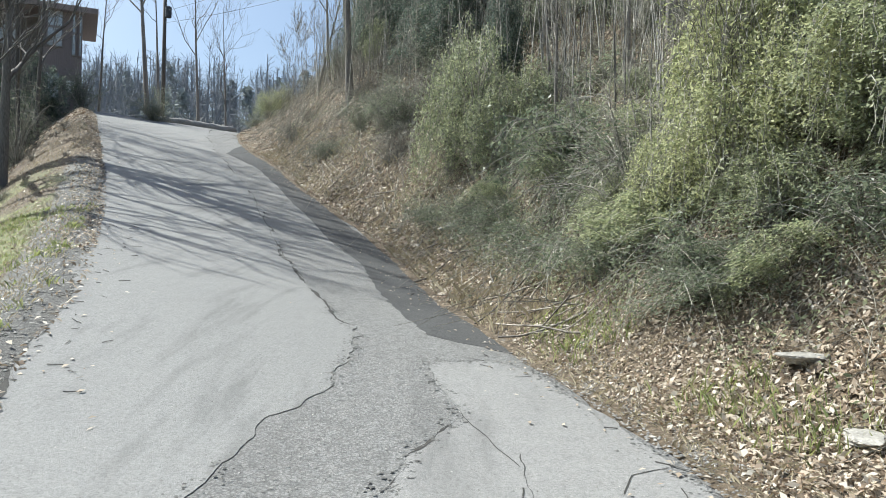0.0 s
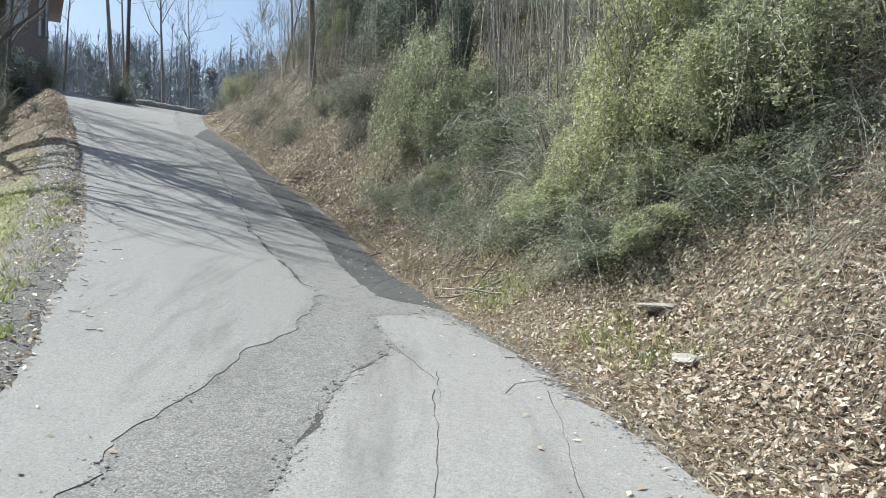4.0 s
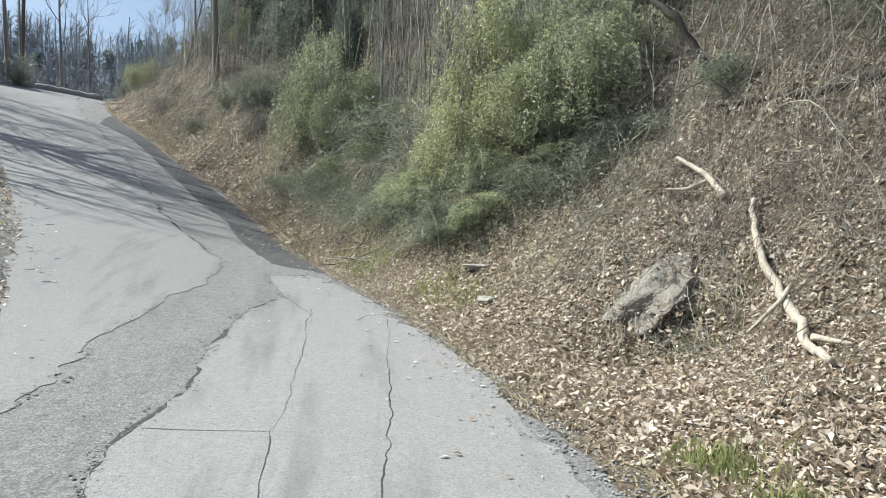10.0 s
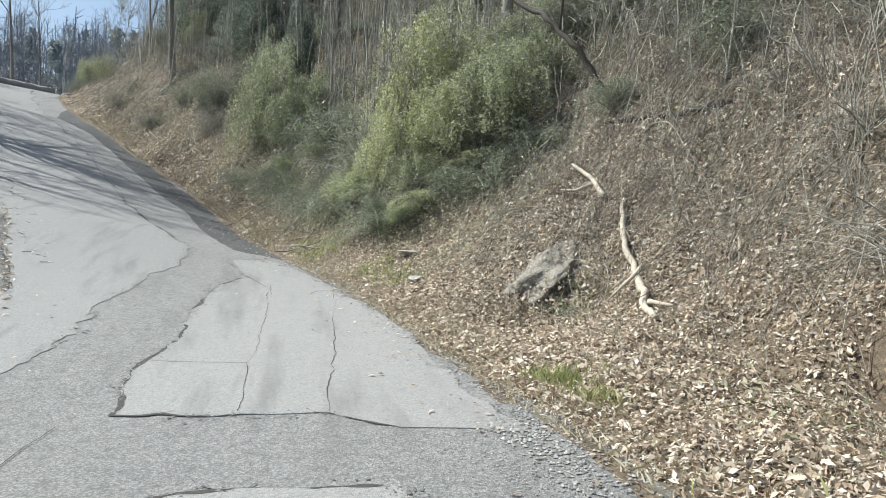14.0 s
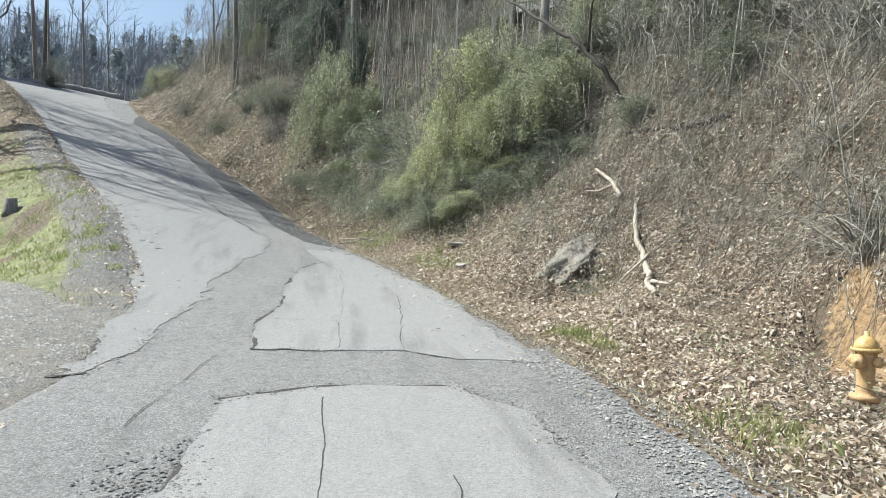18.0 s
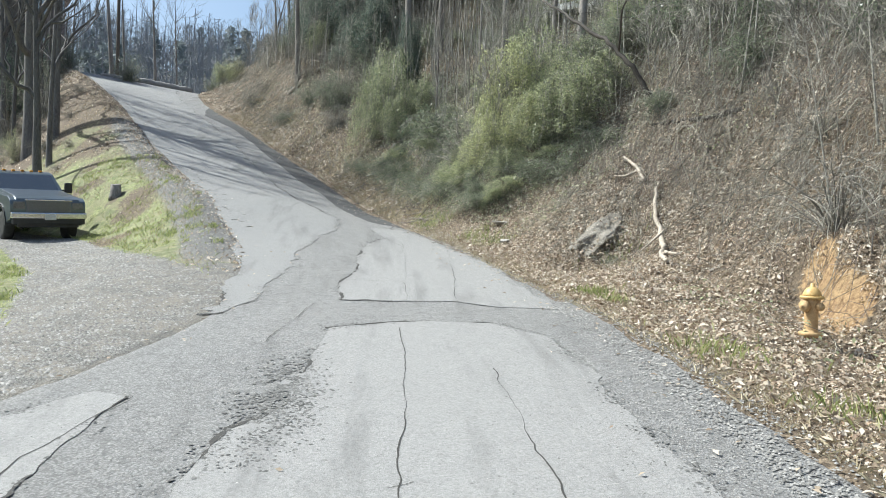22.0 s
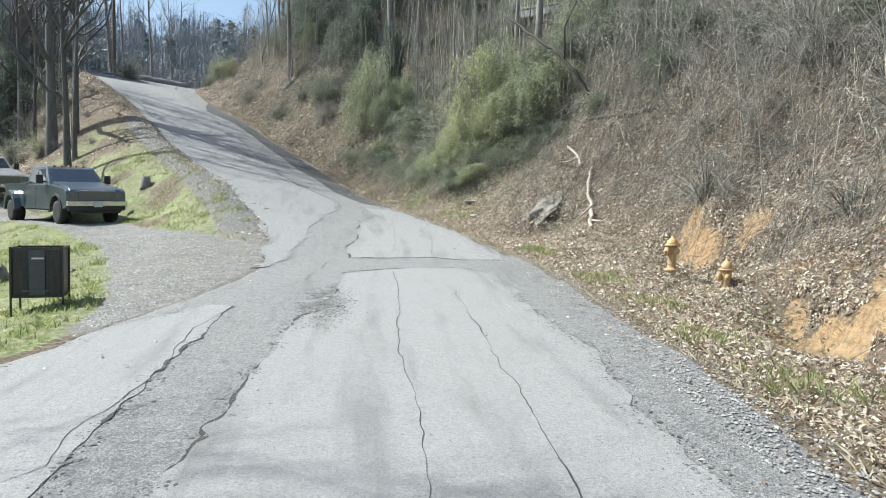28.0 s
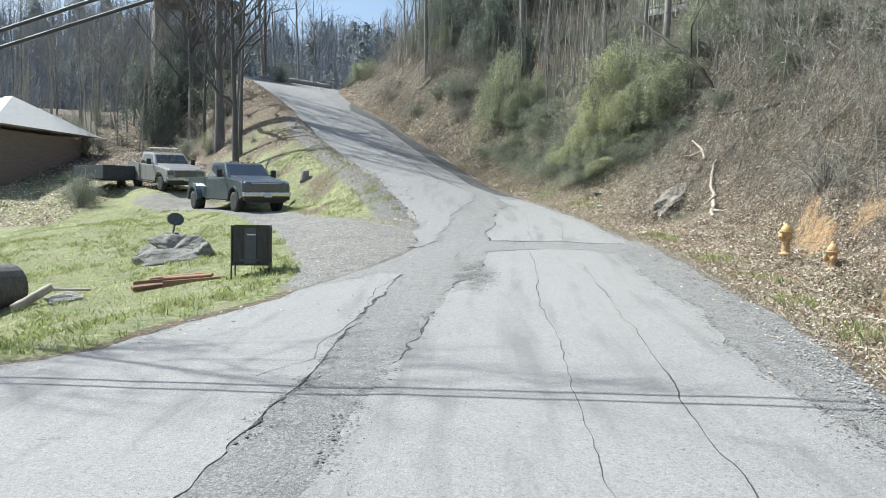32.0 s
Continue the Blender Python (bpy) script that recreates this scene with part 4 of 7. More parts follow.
y4 = r.uniform(-20, 9, 9000)
x4 = np.where(r.random(9000) < 0.65, np.interp(y4, [-20, -8, -3, 0, 5, 9], [-2.7, -2.0, -1.5, -1.35, -1.1, -0.6]) + r.normal(0, 0.4, 9000), r.uniform(-3, 2.4, 9000))
y5 = r.uniform(-20, -2, 9000)
x5 = edge_r(y5) - 0.2 - np.abs(r.normal(0, 0.75, 9000))
x, y = np.concatenate([x, x4, x5]), np.concatenate([y, y4, y5])
n = len(x)
inside_road = (x > edge_l(y)) & (x < edge_r(y))
z = np.where(inside_road, top_z(x, y) + 0.009, land_z(x, y))
s = np.where(inside_road & (x < edge_r(y) - 0.6), r.uniform(0.004, 0.011, n), r.uniform(0.007, 0.02, n)) * np.where(x < edge_l(y) + 0.1, 1.5, 1.0)
ang = r.uniform(0, 6.28, n)
O = OCT[None] * s[:, None, None] * r.uniform(0.7, 1.3, (n, 6, 1))
O = np.stack([O[:, :, 0] * np.cos(ang)[:, None] - O[:, :, 1] * np.sin(ang)[:, None], O[:, :, 0] * np.sin(ang)[:, None] + O[:, :, 1] * np.cos(ang)[:, None], O[:, :, 2]], -1)
O += np.stack([x, y, z], -1)[:, None]
T3 = OCTF[:, :3]
F3 = (T3[None] + (np.arange(n) * 6)[:, None, None]).reshape(-1, 3)
obj("gravel", mesh_from("gravel", O.reshape(-1, 3), F3), M_GRAVELSTONE, None, "loose grey gravel on driveway and verges", "gravel", "", "stuff")

h = Heap()
for cx, cy, n, s in ((4.95, 3.2, 260, .4), (5.3, 3.6, 160, .35), (4.7, 2.7, 160, .3)):
    x, y = r.normal(cx, s, n), r.normal(cy, s, n)
    h.add(*flat_leaves(x, y, r.uniform(0.02, 0.05, n), r, 0.8, (0.1, 0.4)))
x, y = r.normal(5.0, .45, 90), r.normal(3.1, .5, 90)
P, R = arcs(x, y, r.uniform(0.4, 1.2, 90), r.uniform(0.15, 0.5, 90), r.uniform(0.003, 0.006, 90), r)
stuff("caught_leaves", h, M_LITTER, "dry leaves caught in twigs over the rock", "leaf litter")
h = Heap()
h.add(*tubes(P, R, 3))
stuff("rock_twigs", h, M_VINE, "thin dry twigs arching over the rock", "twigs")

# broken crumbs of asphalt along the torn edges
rims = np.vstack([ring_a[(ring_a[:, 0] > -3.5) & (ring_a[:, 1] < 11)], ring_b, ring_c[ring_c[:, 1] > -22], ring_e[(ring_e[:, 1] > -20) & (ring_e[:, 0] > -6.5)]])
pick = r.integers(0, len(rims), 9000)
x, y = rims[pick, 0] + r.normal(0, 0.07, 9000), rims[pick, 1] + r.normal(0, 0.07, 9000)
x, y = np.concatenate([x, r.normal(-1.1, 0.2, 2600)]), np.concatenate([y, r.normal(-6.4, 0.75, 2600)])
keep = (x > edge_l(y) + 0.05) & (x < edge_r(y)) & (fbm(x * 1.5, y * 1.5, 87, 3) > -0.15)
x, y = x[keep], y[keep]
n = len(x)
s = r.uniform(0.006, 0.028, n) * r.uniform(0.5, 1, n)
ang = r.uniform(0, 6.28, n)
O = OCT[None] * s[:, None, None] * r.uniform(0.6, 1.4, (n, 6, 1)) * np.array([1, 1, 0.55])
O = np.stack([O[:, :, 0] * np.cos(ang)[:, None] - O[:, :, 1] * np.sin(ang)[:, None], O[:, :, 0] * np.sin(ang)[:, None] + O[:, :, 1] * np.cos(ang)[:, None], O[:, :, 2]], -1)
O += np.stack([x, y, top_z(x, y) + 0.009], -1)[:, None]
F3 = (T3[None] + (np.arange(n) * 6)[:, None, None]).reshape(-1, 3)
M_CRUMB = surface("asphalt_crumbs", (0.09, 0.088, 0.083), (0.21, 0.205, 0.195), 3, 30, 0.85, relief=0.2, island=0.4)
obj("asphalt_crumbs", mesh_from("asphalt_crumbs", O.reshape(-1, 3), F3), M_CRUMB, None, "broken dark asphalt crumbs along the torn edges", "gravel", "", "stuff")

# dead sticks lying about the bank
n = 900
y = r.uniform(9, 42, n)
d = 0.4 + 7 * r.uniform(0, 1, n) ** 1.3
x = edge_r(y) + d
th, ln = r.uniform(0, 3.14, n), r.uniform(0.15, 0.8, n)
u = np.linspace(-1, 1, 5)
px = x[:, None] + np.cos(th)[:, None] * ln[:, None] * u + r.normal(0, 0.02, (n, 5)).cumsum(1)
py = y[:, None] + np.sin(th)[:, None] * ln[:, None] * u + r.normal(0, 0.02, (n, 5)).cumsum(1)
pz = land_z(px, py) + 0.05 + r.uniform(0, 0.2, n)[:, None] * (u * r.choice([-1, 1], n)[:, None] + 1)
h = Heap()
h.add(*tubes(np.stack([px, py, pz], -1), r.uniform(0.006, 0.022, n)[:, None] * (1 - 0.35 * (u + 1) / 2), 4))
stuff("fallen_sticks", h, surface("dead_stick_bark", (0.10, 0.085, 0.07), (0.50, 0.45, 0.38), 0.7, 20, 0.85, relief=0, island=0.5), "pale and dark dead sticks strewn over the bank", "sticks")

# fallen twigs along the road's edges
n = 260
y = r.uniform(6, 34, n)
x = np.where(r.random(n) < 0.7, edge_l(y) + r.normal(0.1, 0.35, n), edge_r(y) + r.normal(0, 0.4, n))
th = r.uniform(0, 3.14, n)
ln = r.uniform(0.02, 0.1, n)
u = np.linspace(-1, 1, 4)
px = x[:, None] + np.cos(th)[:, None] * ln[:, None] * u + r.normal(0, 0.006, (n, 4))
py = y[:, None] + np.sin(th)[:, None] * ln[:, None] * u + r.normal(0, 0.006, (n, 4))
on_road = (px > edge_l(py)) & (px < edge_r(py))
pz = np.where(on_road, top_z(px, py) + 0.02, land_z(px, py) + 0.03)
h = Heap()
h.add(*tubes(np.stack([px, py, pz], -1), r.uniform(0.003, 0.006, n)[:, None] * np.ones((n, 4)), 4))
stuff("road_twigs", h, M_DARKBARK, "dark fallen twigs strewn along the road edge", "twigs")

# ---- trees and shrubs ----
def grow_tree(seed, height=14.0, r0=0.16, levels=3, lean=0.03, crown=0.45, forks=9, sides=8, limb=0.55, twig=0.0055):
    """A bare tree: a tapered trunk with limbs and twigs."""
    g = np.random.default_rng(seed)
    trunk, limbs = Heap(), Heap()
    k = 12
    t = np.linspace(0, 1, k)
    wob = np.cumsum(g.normal(0, 0.012 * height / 14, (k, 2)), 0)
    lx, ly = g.normal(0, lean, 2)
    base = np.stack([wob[:, 0] + lx * height * t, wob[:, 1] + ly * height * t, height * t], -1)
    base[0] = (0, 0, -0.6)
    rad = r0 * (1 - 0.9 * t) * (1 + 0.35 * np.exp(-t * 14))
    trunk.add(*tubes(base[None], rad[None], sides))
    todo = [(base, rad)]
    for lev in range(levels):
        paths, radii, nxt = [], [], []
        for pts, rd in todo:
            for _i in range(forks if lev == 0 else (5 if lev == 1 else 3)):
                s = g.uniform(crown if lev == 0 else 0.2, 0.97)
                i = s * (len(pts) - 1)
                a = int(min(i, len(pts) - 2))
                p = pts[a] + (pts[a + 1] - pts[a]) * (i - a)
                ax = pts[a + 1] - pts[a]
                ax /= np.linalg.norm(ax) + 1e-9
                side = g.normal(size=3)
                side -= ax * (side @ ax)
                side /= np.linalg.norm(side) + 1e-9
                way = ax * g.uniform(0.55, 1.0) + side * g.uniform(0.45, 0.9) + np.array([0, 0, 0.3])
                way /= np.linalg.norm(way)
                ln = height * (0.30, 0.15, 0.08)[lev] * g.uniform(0.6, 1.25) * (1.2 - 0.5 * s)
                kk = (7, 5, 3)[lev]
                u = np.linspace(0, 1, kk)
                bend = np.cumsum(g.normal(0, 0.045 * ln, (kk, 3)), 0)
                bend -= bend[0]
                q = p + way * ln * u[:, None] + bend + np.array([0, 0, 0.2 * ln]) * (u ** 2)[:, None]
                rr_ = max(np.interp(i, np.arange(len(rd)), rd) * limb, 0.008)
                paths.append(q)
                radii.append(np.maximum(rr_ * (1 - 0.85 * u), twig))
                nxt.append((q, radii[-1]))
        limbs.add(*tubes(paths, radii, (5, 4, 3)[lev] if sides > 4 else 3))
        todo = nxt
    return trunk, limbs


def bare_tree(seed, label, name="bare_tree", category="tree", group="bare woodland trees", mat=None, **kw):
    trunk, limbs = grow_tree(seed, **kw)
    t = empty(name, None, label, category, group)
    obj("trunk", trunk.mesh("trunk", True), mat or M_BARK, t)
    obj("crown", limbs.mesh("crown", True), mat or M_BARK, t)
    return t


def shrub(seed, label, leaf_mat, leaves=9000, leaf=0.02, stems=26, twigs=6, name="shrub", tall=2.3, droop=0.3, group="shrubs on the bank"):
    """A shrub of radius 1: arching stems, twigs and many small leaves in clumps."""
    g = np.random.default_rng(seed)
    t = empty(name, None, label, "shrub", group)
    wood = Heap()
    k = 7
    u = np.linspace(0, 1, k)
    th = g.uniform(0, 6.283, stems)
    reach = g.uniform(0.2, 1.25, stems)
    top = tall * g.uniform(0.55, 1.05, stems) * (1.1 - 0.35 * reach)
    out = reach[:, None] * u ** 1.4
    P = np.stack([np.cos(th)[:, None] * out, np.sin(th)[:, None] * out, top[:, None] * (u * (1 + droop) - droop * u ** 3) - 0.15], -1)
    P += np.cumsum(g.normal(0, 0.02, P.shape), 1)
    wood.add(*tubes(P, g.uniform(0.008, 0.016, stems)[:, None] * (1.05 - 0.85 * u), 3))
    n2 = stems * twigs
    si = g.integers(0, stems, n2)
    ui = g.uniform(0.12, 0.98, n2) * (k - 1)
    a = np.minimum(ui.astype(int), k - 2)
    st = P[si, a] + (P[si, a + 1] - P[si, a]) * (ui - a)[:, None]
    way = g.normal(0, 1, (n2, 3)) * np.array([1, 1, 0.6]) + np.array([0, 0, 0.1])
    way /= np.linalg.norm(way, axis=1, keepdims=True)
    ln = g.uniform(0.2, 0.6, n2) * g.uniform(0.6, 1.9, n2)
    v = np.linspace(0, 1, 4)
    Q = st[:, None] + way[:, None] * ln[:, None, None] * v[None, :, None]
    Q[:, :, 2] -= 0.45 * ln[:, None] * v ** 2
    Q += np.cumsum(g.normal(0, 0.012, Q.shape), 1)
    wood.add(*tubes(Q, np.full((n2, 4), 0.0042), 3))
    obj("twig_frame", wood.mesh("twig_frame"), M_TWIG, t)
    if not leaves:
        return t
    li = g.integers(0, n2, leaves)
    lv = g.uniform(0.1, 1, leaves) * 3
    b = np.minimum(lv.astype(int), 2)
    c = Q[li, b] + (Q[li, b + 1] - Q[li, b]) * (lv - b)[:, None] + g.normal(0, 0.075, (leaves, 3))
    nr = g.normal(size=(leaves, 3)) + np.array([0, 0, 0.6])
    nr /= np.linalg.norm(nr, axis=1, keepdims=True)
    a1 = np.cross(nr, g.normal(size=(leaves, 3)))
    a1 /= np.linalg.norm(a1, axis=1, keepdims=True)
    b1 = np.cross(nr, a1)
    s = (leaf * g.uniform(0.6, 1.3, leaves))[:, None]
    V = np.stack([c - a1 * s, c + b1 * s * 0.8 - a1 * s * 0.2, c + a1 * s + nr * s * 0.3], 1).reshape(-1, 3)
    obj("foliage", mesh_from("foliage", V, np.arange(3 * leaves).reshape(-1, 3)), leaf_mat, t)
    return t


def draped_shrub(seed, label, leaf_mat, leaves=10000, leaf=0.029, strands=80, tall=2.4, name="shrub", group="vine-draped shrubs"):
    """A shrub of radius 1 hung with trailing strands that fall from its crown almost to the ground."""
    g = np.random.default_rng(seed)
    t = empty(name, None, label, "shrub", group)
    k = 12
    u = np.linspace(0, 1, k)
    th = g.uniform(0, 6.283, strands)[:, None] + np.cumsum(g.normal(0, 0.05, (strands, k)), 1)
    r_top = 0.62 * np.sqrt(g.uniform(0, 1, strands))[:, None]
    r_end = r_top + g.uniform(0.08, 0.5, strands)[:, None]
    h_ = (tall * g.uniform(0.45, 1.05, strands) * (1.1 - 0.5 * r_top[:, 0]))[:, None]
    drop = g.uniform(0.35, 0.98, strands)[:, None]
    a, v = np.clip(u / 0.4, 0, 1)[None], np.clip((u - 0.4) / 0.6, 0, 1)[None]
    rad = r_top * a ** 1.5 + (r_end - r_top) * v ** 0.6
    P = np.stack([np.cos(th) * rad, np.sin(th) * rad, h_ * (a ** 0.8 * (1 - drop * v ** 1.6)) - 0.12], -1)
    P += np.cumsum(g.normal(0, 0.014, P.shape), 1)
    wood = Heap()
    wood.add(*tubes(P, g.uniform(0.004, 0.009, strands)[:, None] * (1.1 - 0.7 * u), 3))
    obj("twig_frame", wood.mesh("twig_frame"), M_TWIG, t)
    full = g.gamma(1.5, 1.0, strands)
    si = g.choice(strands, leaves, p=full / full.sum())
    ui = (0.22 + 0.78 * g.uniform(0, 1, leaves) ** 0.8) * (k - 1.001)
    b = ui.astype(int)
    c = P[si, b] + (P[si, b + 1] - P[si, b]) * (ui - b)[:, None] + g.normal(0, 1, (leaves, 3)) * np.array([0.07, 0.07, 0.05])
    nr = g.normal(size=(leaves, 3)) + np.array([0, 0, 0.7]) + 0.5 * np.column_stack([np.cos(th[si, 0]), np.sin(th[si, 0]), 0 * ui])
    nr /= np.linalg.norm(nr, axis=1, keepdims=True)
    a1 = np.cross(nr, g.normal(size=(leaves, 3)))
    a1 /= np.linalg.norm(a1, axis=1, keepdims=True)
    b1 = np.cross(nr, a1)
    s = (leaf * g.uniform(0.55, 1.35, leaves))[:, None]
    V = np.stack([c - a1 * s, c + b1 * s * 0.8 - a1 * s * 0.2, c + a1 * s + nr * s * 0.3], 1).reshape(-1, 3)
    obj("foliage", mesh_from("foliage", V, np.arange(3 * leaves).reshape(-1, 3)), leaf_mat, t)
    return t


rng = np.random.default_rng(7)


def plant(kind, x, y, s=1.0, turn=None, tilt=(0, 0), sink=0.0, tall=1.0):
    turn = float(rng.uniform(0, 360)) if turn is None else turn
    kind.scale = (s, s, s * tall)
    return copy_thing(kind, pose(x, y, lay(x, y) - sink, tilt[0], tilt[1], turn))


SLIM = "tall slender leafless hardwood tree on the wooded slope"
TREE = [bare_tree(100 + i, SLIM, height=h_, r0=r_, forks=f_, crown=c_) for i, (h_, r_, f_, c_) in enumerate(
    [(15, .14, 10, .4), (13, .11, 9, .35), (17, .19, 12, .45), (11, .08, 9, .3), (14, .12, 10, .5), (12, .1, 9, .4)])]
SAPLING = [bare_tree(140 + i, "thin leafless sapling in the undergrowth", "sapling", "sapling", "saplings in the undergrowth", M_TWIG,
                     height=h_, r0=r_, forks=f_, crown=c_, sides=5, lean=0.1) for i, (h_, r_, f_, c_) in enumerate(
    [(4.5, .022, 9, .25), (5.5, .03, 10, .3), (3.2, .016, 8, .2), (6.5, .035, 10, .35)])]
SHRUB_Y = [shrub(200 + i, "tall shrub in yellow-green spring leaf on the bank", M_LEAF, 10500, 0.02, 46, tall=2.5) for i in range(2)]
SHRUB_G = [shrub(210 + i, "dusty green shrub with drooping twigs on the bank", M_LEAFDARK, 4400, 0.026, 40, tall=2.2) for i in range(2)]
VINE_G = [shrub(220 + i, "low evergreen vine thicket trailing over the bank", M_LEAFDARK, 4400, 0.0264, 30, 6, "vine_thicket", 0.9, 0.9, "vine thickets") for i in range(2)]

DRAPE_Y = [draped_shrub(250 + i, "shrub hung with trailing yellow-green spring vines on the bank", M_LEAF) for i in range(3)]
DRAPE_G = [draped_shrub(260 + i, "dusty green shrub hung with trailing vines on the bank", M_LEAFDUSTY, 8000, 0.031) for i in range(2)]
DRAPE_D = [draped_shrub(270 + i, "dark evergreen shrub smothered in hanging vines", M_LEAFDEEP, 9000, 0.034, 70, 2.6) for i in range(2)]
BRUSH = [shrub(230 + i, "leafless tangled grey brush on the bank", None, 0, 0.01, 34, 4, "brush", tl_, 0.6, "leafless brush") for i, tl_ in enumerate((1.2, 1.6, 0.9))]
BIG = [bare_tree(160 + i, "large dark bare tree beside the lane", mat=M_DARKBARK, height=h_, r0=r_, forks=f_, crown=.22, limb=.8, twig=.015, lean=.012) for i, (h_, r_, f_) in enumerate(((16, .11, 10), (17, .18, 11), (20, .27, 12)))]

# trees that can be told apart
bank_trees = [
    (2, -4.34, 30.3, .8, (0, 0)), (2, -2.83, 33.0, 1.1, (0, 0)), (3, 2.35, 16.4, .6, (0, 0)), (2, 1.45, 21.0, 1.0, (0, 0)),
    (1, 4.1, 16.9, .6, (0, 0)), (4, 2.8, 22.1, .9, (0, 2)), (5, 2.6, 19.5, .55, (0, 0)), (1, -6.3, 36.5, .8, (0, -9)),
    (4, -5.6, 37.5, .8, (2, -6)), (3, -7.0, 37.2, .8, (0, -14)), (0, -4.5, 35.5, .8, (0, 0))]
crest_trees = [
    (4, -21.1, 32, .9, (0, 0)), (1, -24.5, 33.5, .9, (0, 0)), (2, -20.5, 49, 1.0, (0, 0)), (0, -17.5, 50, .9, (0, 0)),
    (4, -19, 47, .85, (0, 0)), (1, -16.5, 53, .9, (0, 0)), (3, -24, 44, .9, (0, 0)), (5, -23, 47, .9, (0, 0))]
for k, x, y, s, tl in bank_trees + crest_trees:
    plant(TREE[k], x, y, s, None, tl)
for k, x, y, s in [(0, -18.4, 27.4, .95), (2, -16.4, 24.47, 1.0), (1, -15.1, 24.1, .95), (0, -18.2, 30.2, .9), (0, -19.0, 33.0, .9), (0, -14.0, 20.8, 1.0), (1, -20.6, 31.3, .9), (1, -13.4, 18.3, .9), ]:
    plant(BIG[k], x, y, s)
for k, x, y, s in [(3, -22.6, 37.4, .9), (3, -24.0, 38.0, .8), (4, -12.0, -9.4, 1.0), (5, -14.6, -8.4, 1.1), (1, -20.5, -6.5, .9)]:
    plant(TREE[k], x, y, s)
# woods on the hill side
spots = []
for _ in range(6000):
    y = rng.uniform(-14, 62)
    d = rng.uniform(6, 34)
    x = float(edge_r(min(y, 44))) + d
    if y < 8 and d < 11:
        continue
    gap = 1.1 + 0.04 * d
    if all((x - a) ** 2 + (y - b) ** 2 > gap * gap for a, b in spots):
        spots.append((x, y))
        plant(TREE[int(rng.integers(0, 6))], x, y, float(rng.uniform(0.55, 1.0)))
    if len(spots) > 145:
        break
# woods on the low side and behind the crest
low = []
for _ in range(6000):
    y = rng.uniform(20, 46)
    x = float(edge_l(min(y, 40))) - rng.uniform(10.0 if y < 36 else 3.0, 36)
    if y < 34 and -30 < x < -20 and rng.random() < 0.5 or (y < 30 and x < -19 and y < 29):
        continue
    if all((x - a) ** 2 + (y - b) ** 2 > 4.0 for a, b in low):
        low.append((x, y))
        plant(TREE[(1, 3, 4, 5)[int(rng.integers(0, 4))]], x, y, float(rng.uniform(0.5, 0.85)))
    if len(low) > 40:
        break
for _ in range(55):
    y = rng.uniform(-13, 42)
    d = rng.uniform(3.6 if y < 6 else 1.2, 15)
    if clay_shape(float(edge_r(y)) + d, y) > 0.15:
        continue
    plant(BRUSH[int(rng.integers(0, 3))], float(edge_r(y)) + d, y, float(rng.uniform(0.6, 1.5)), None, (float(rng.normal(0, 8)), float(rng.normal(0, 8))), 0.1)
for _ in range(40):
    y = rng.uniform(23, 44)
    x = float(edge_l(min(y, 40))) - 3.6 - 15 * rng.uniform(0, 1) ** 1.2
    if y < 24 and x < -13 or y < 28 and x < -21 or y < 31 and rng.random() < 0.6:
        continue
    plant((BRUSH + SHRUB_G[:1])[int(rng.integers(0, 4))], x, y, float(rng.uniform(0.8, 1.5)), None, (float(rng.normal(0, 8)), float(rng.normal(0, 8))), 0.15, float(rng.uniform(0.7, 1.4)))
for _ in range(35):
    y = rng.uniform(21, 42)
    x = float(edge_l(min(y, 40))) - rng.uniform(6, 18)
    if y < 24 and x < -13 or y < 28 and x < -21:
        continue
    plant(SAPLING[int(rng.integers(0, 4))], x, y, float(rng.uniform(0.8, 1.5)))
for _ in range(40):
    y = rng.uniform(-12, 13)
    d = rng.uniform(6.5, 17)
    plant(BRUSH[int(rng.integers(0, 3))], float(edge_r(y)) + d, y, float(rng.uniform(1.0, 2.2)), None, (float(rng.normal(0, 8)), float(rng.normal(0, 8))), 0.1)
for _ in range(115):
    y = rng.uniform(9, 44)
    d = rng.uniform(2.6, 13)
    if y > 20 and d < 4.5 and rng.random() < 0.7:
        continue
    if 9 < y < 17 and d > 4:
        continue
    near_ = y > 17 and d < 8
    kinds = VINE_G + BRUSH[:1] if near_ else SHRUB_G + VINE_G + BRUSH[:2]
    kinds = BRUSH if y > 24 else kinds
    flat_ = float(rng.uniform(0.25, 0.55)) if near_ else float(rng.uniform(0.45, 1.2))
    lean_to = 18 if near_ else 12
    plant(kinds[int(rng.integers(0, len(kinds)))], float(edge_r(y)) + d, y, float(rng.uniform(1.2, 2.2)), None, (float(rng.normal(0, lean_to)), float(rng.normal(0, lean_to))), 0.25, flat_)
# low brush on the bank below the lane
for _ in range(28):
    y = rng.uniform(15, 33)
    x = float(edge_l(y)) - rng.uniform(1.0, 6.5)
    plant((BRUSH + VINE_G[:1])[int(rng.integers(0, 4))], x, y, float(rng.uniform(0.5, 1.0)), None, (float(rng.normal(0, 10)), float(rng.normal(0, 10))), 0.1, float(rng.uniform(0.35, 0.7)))
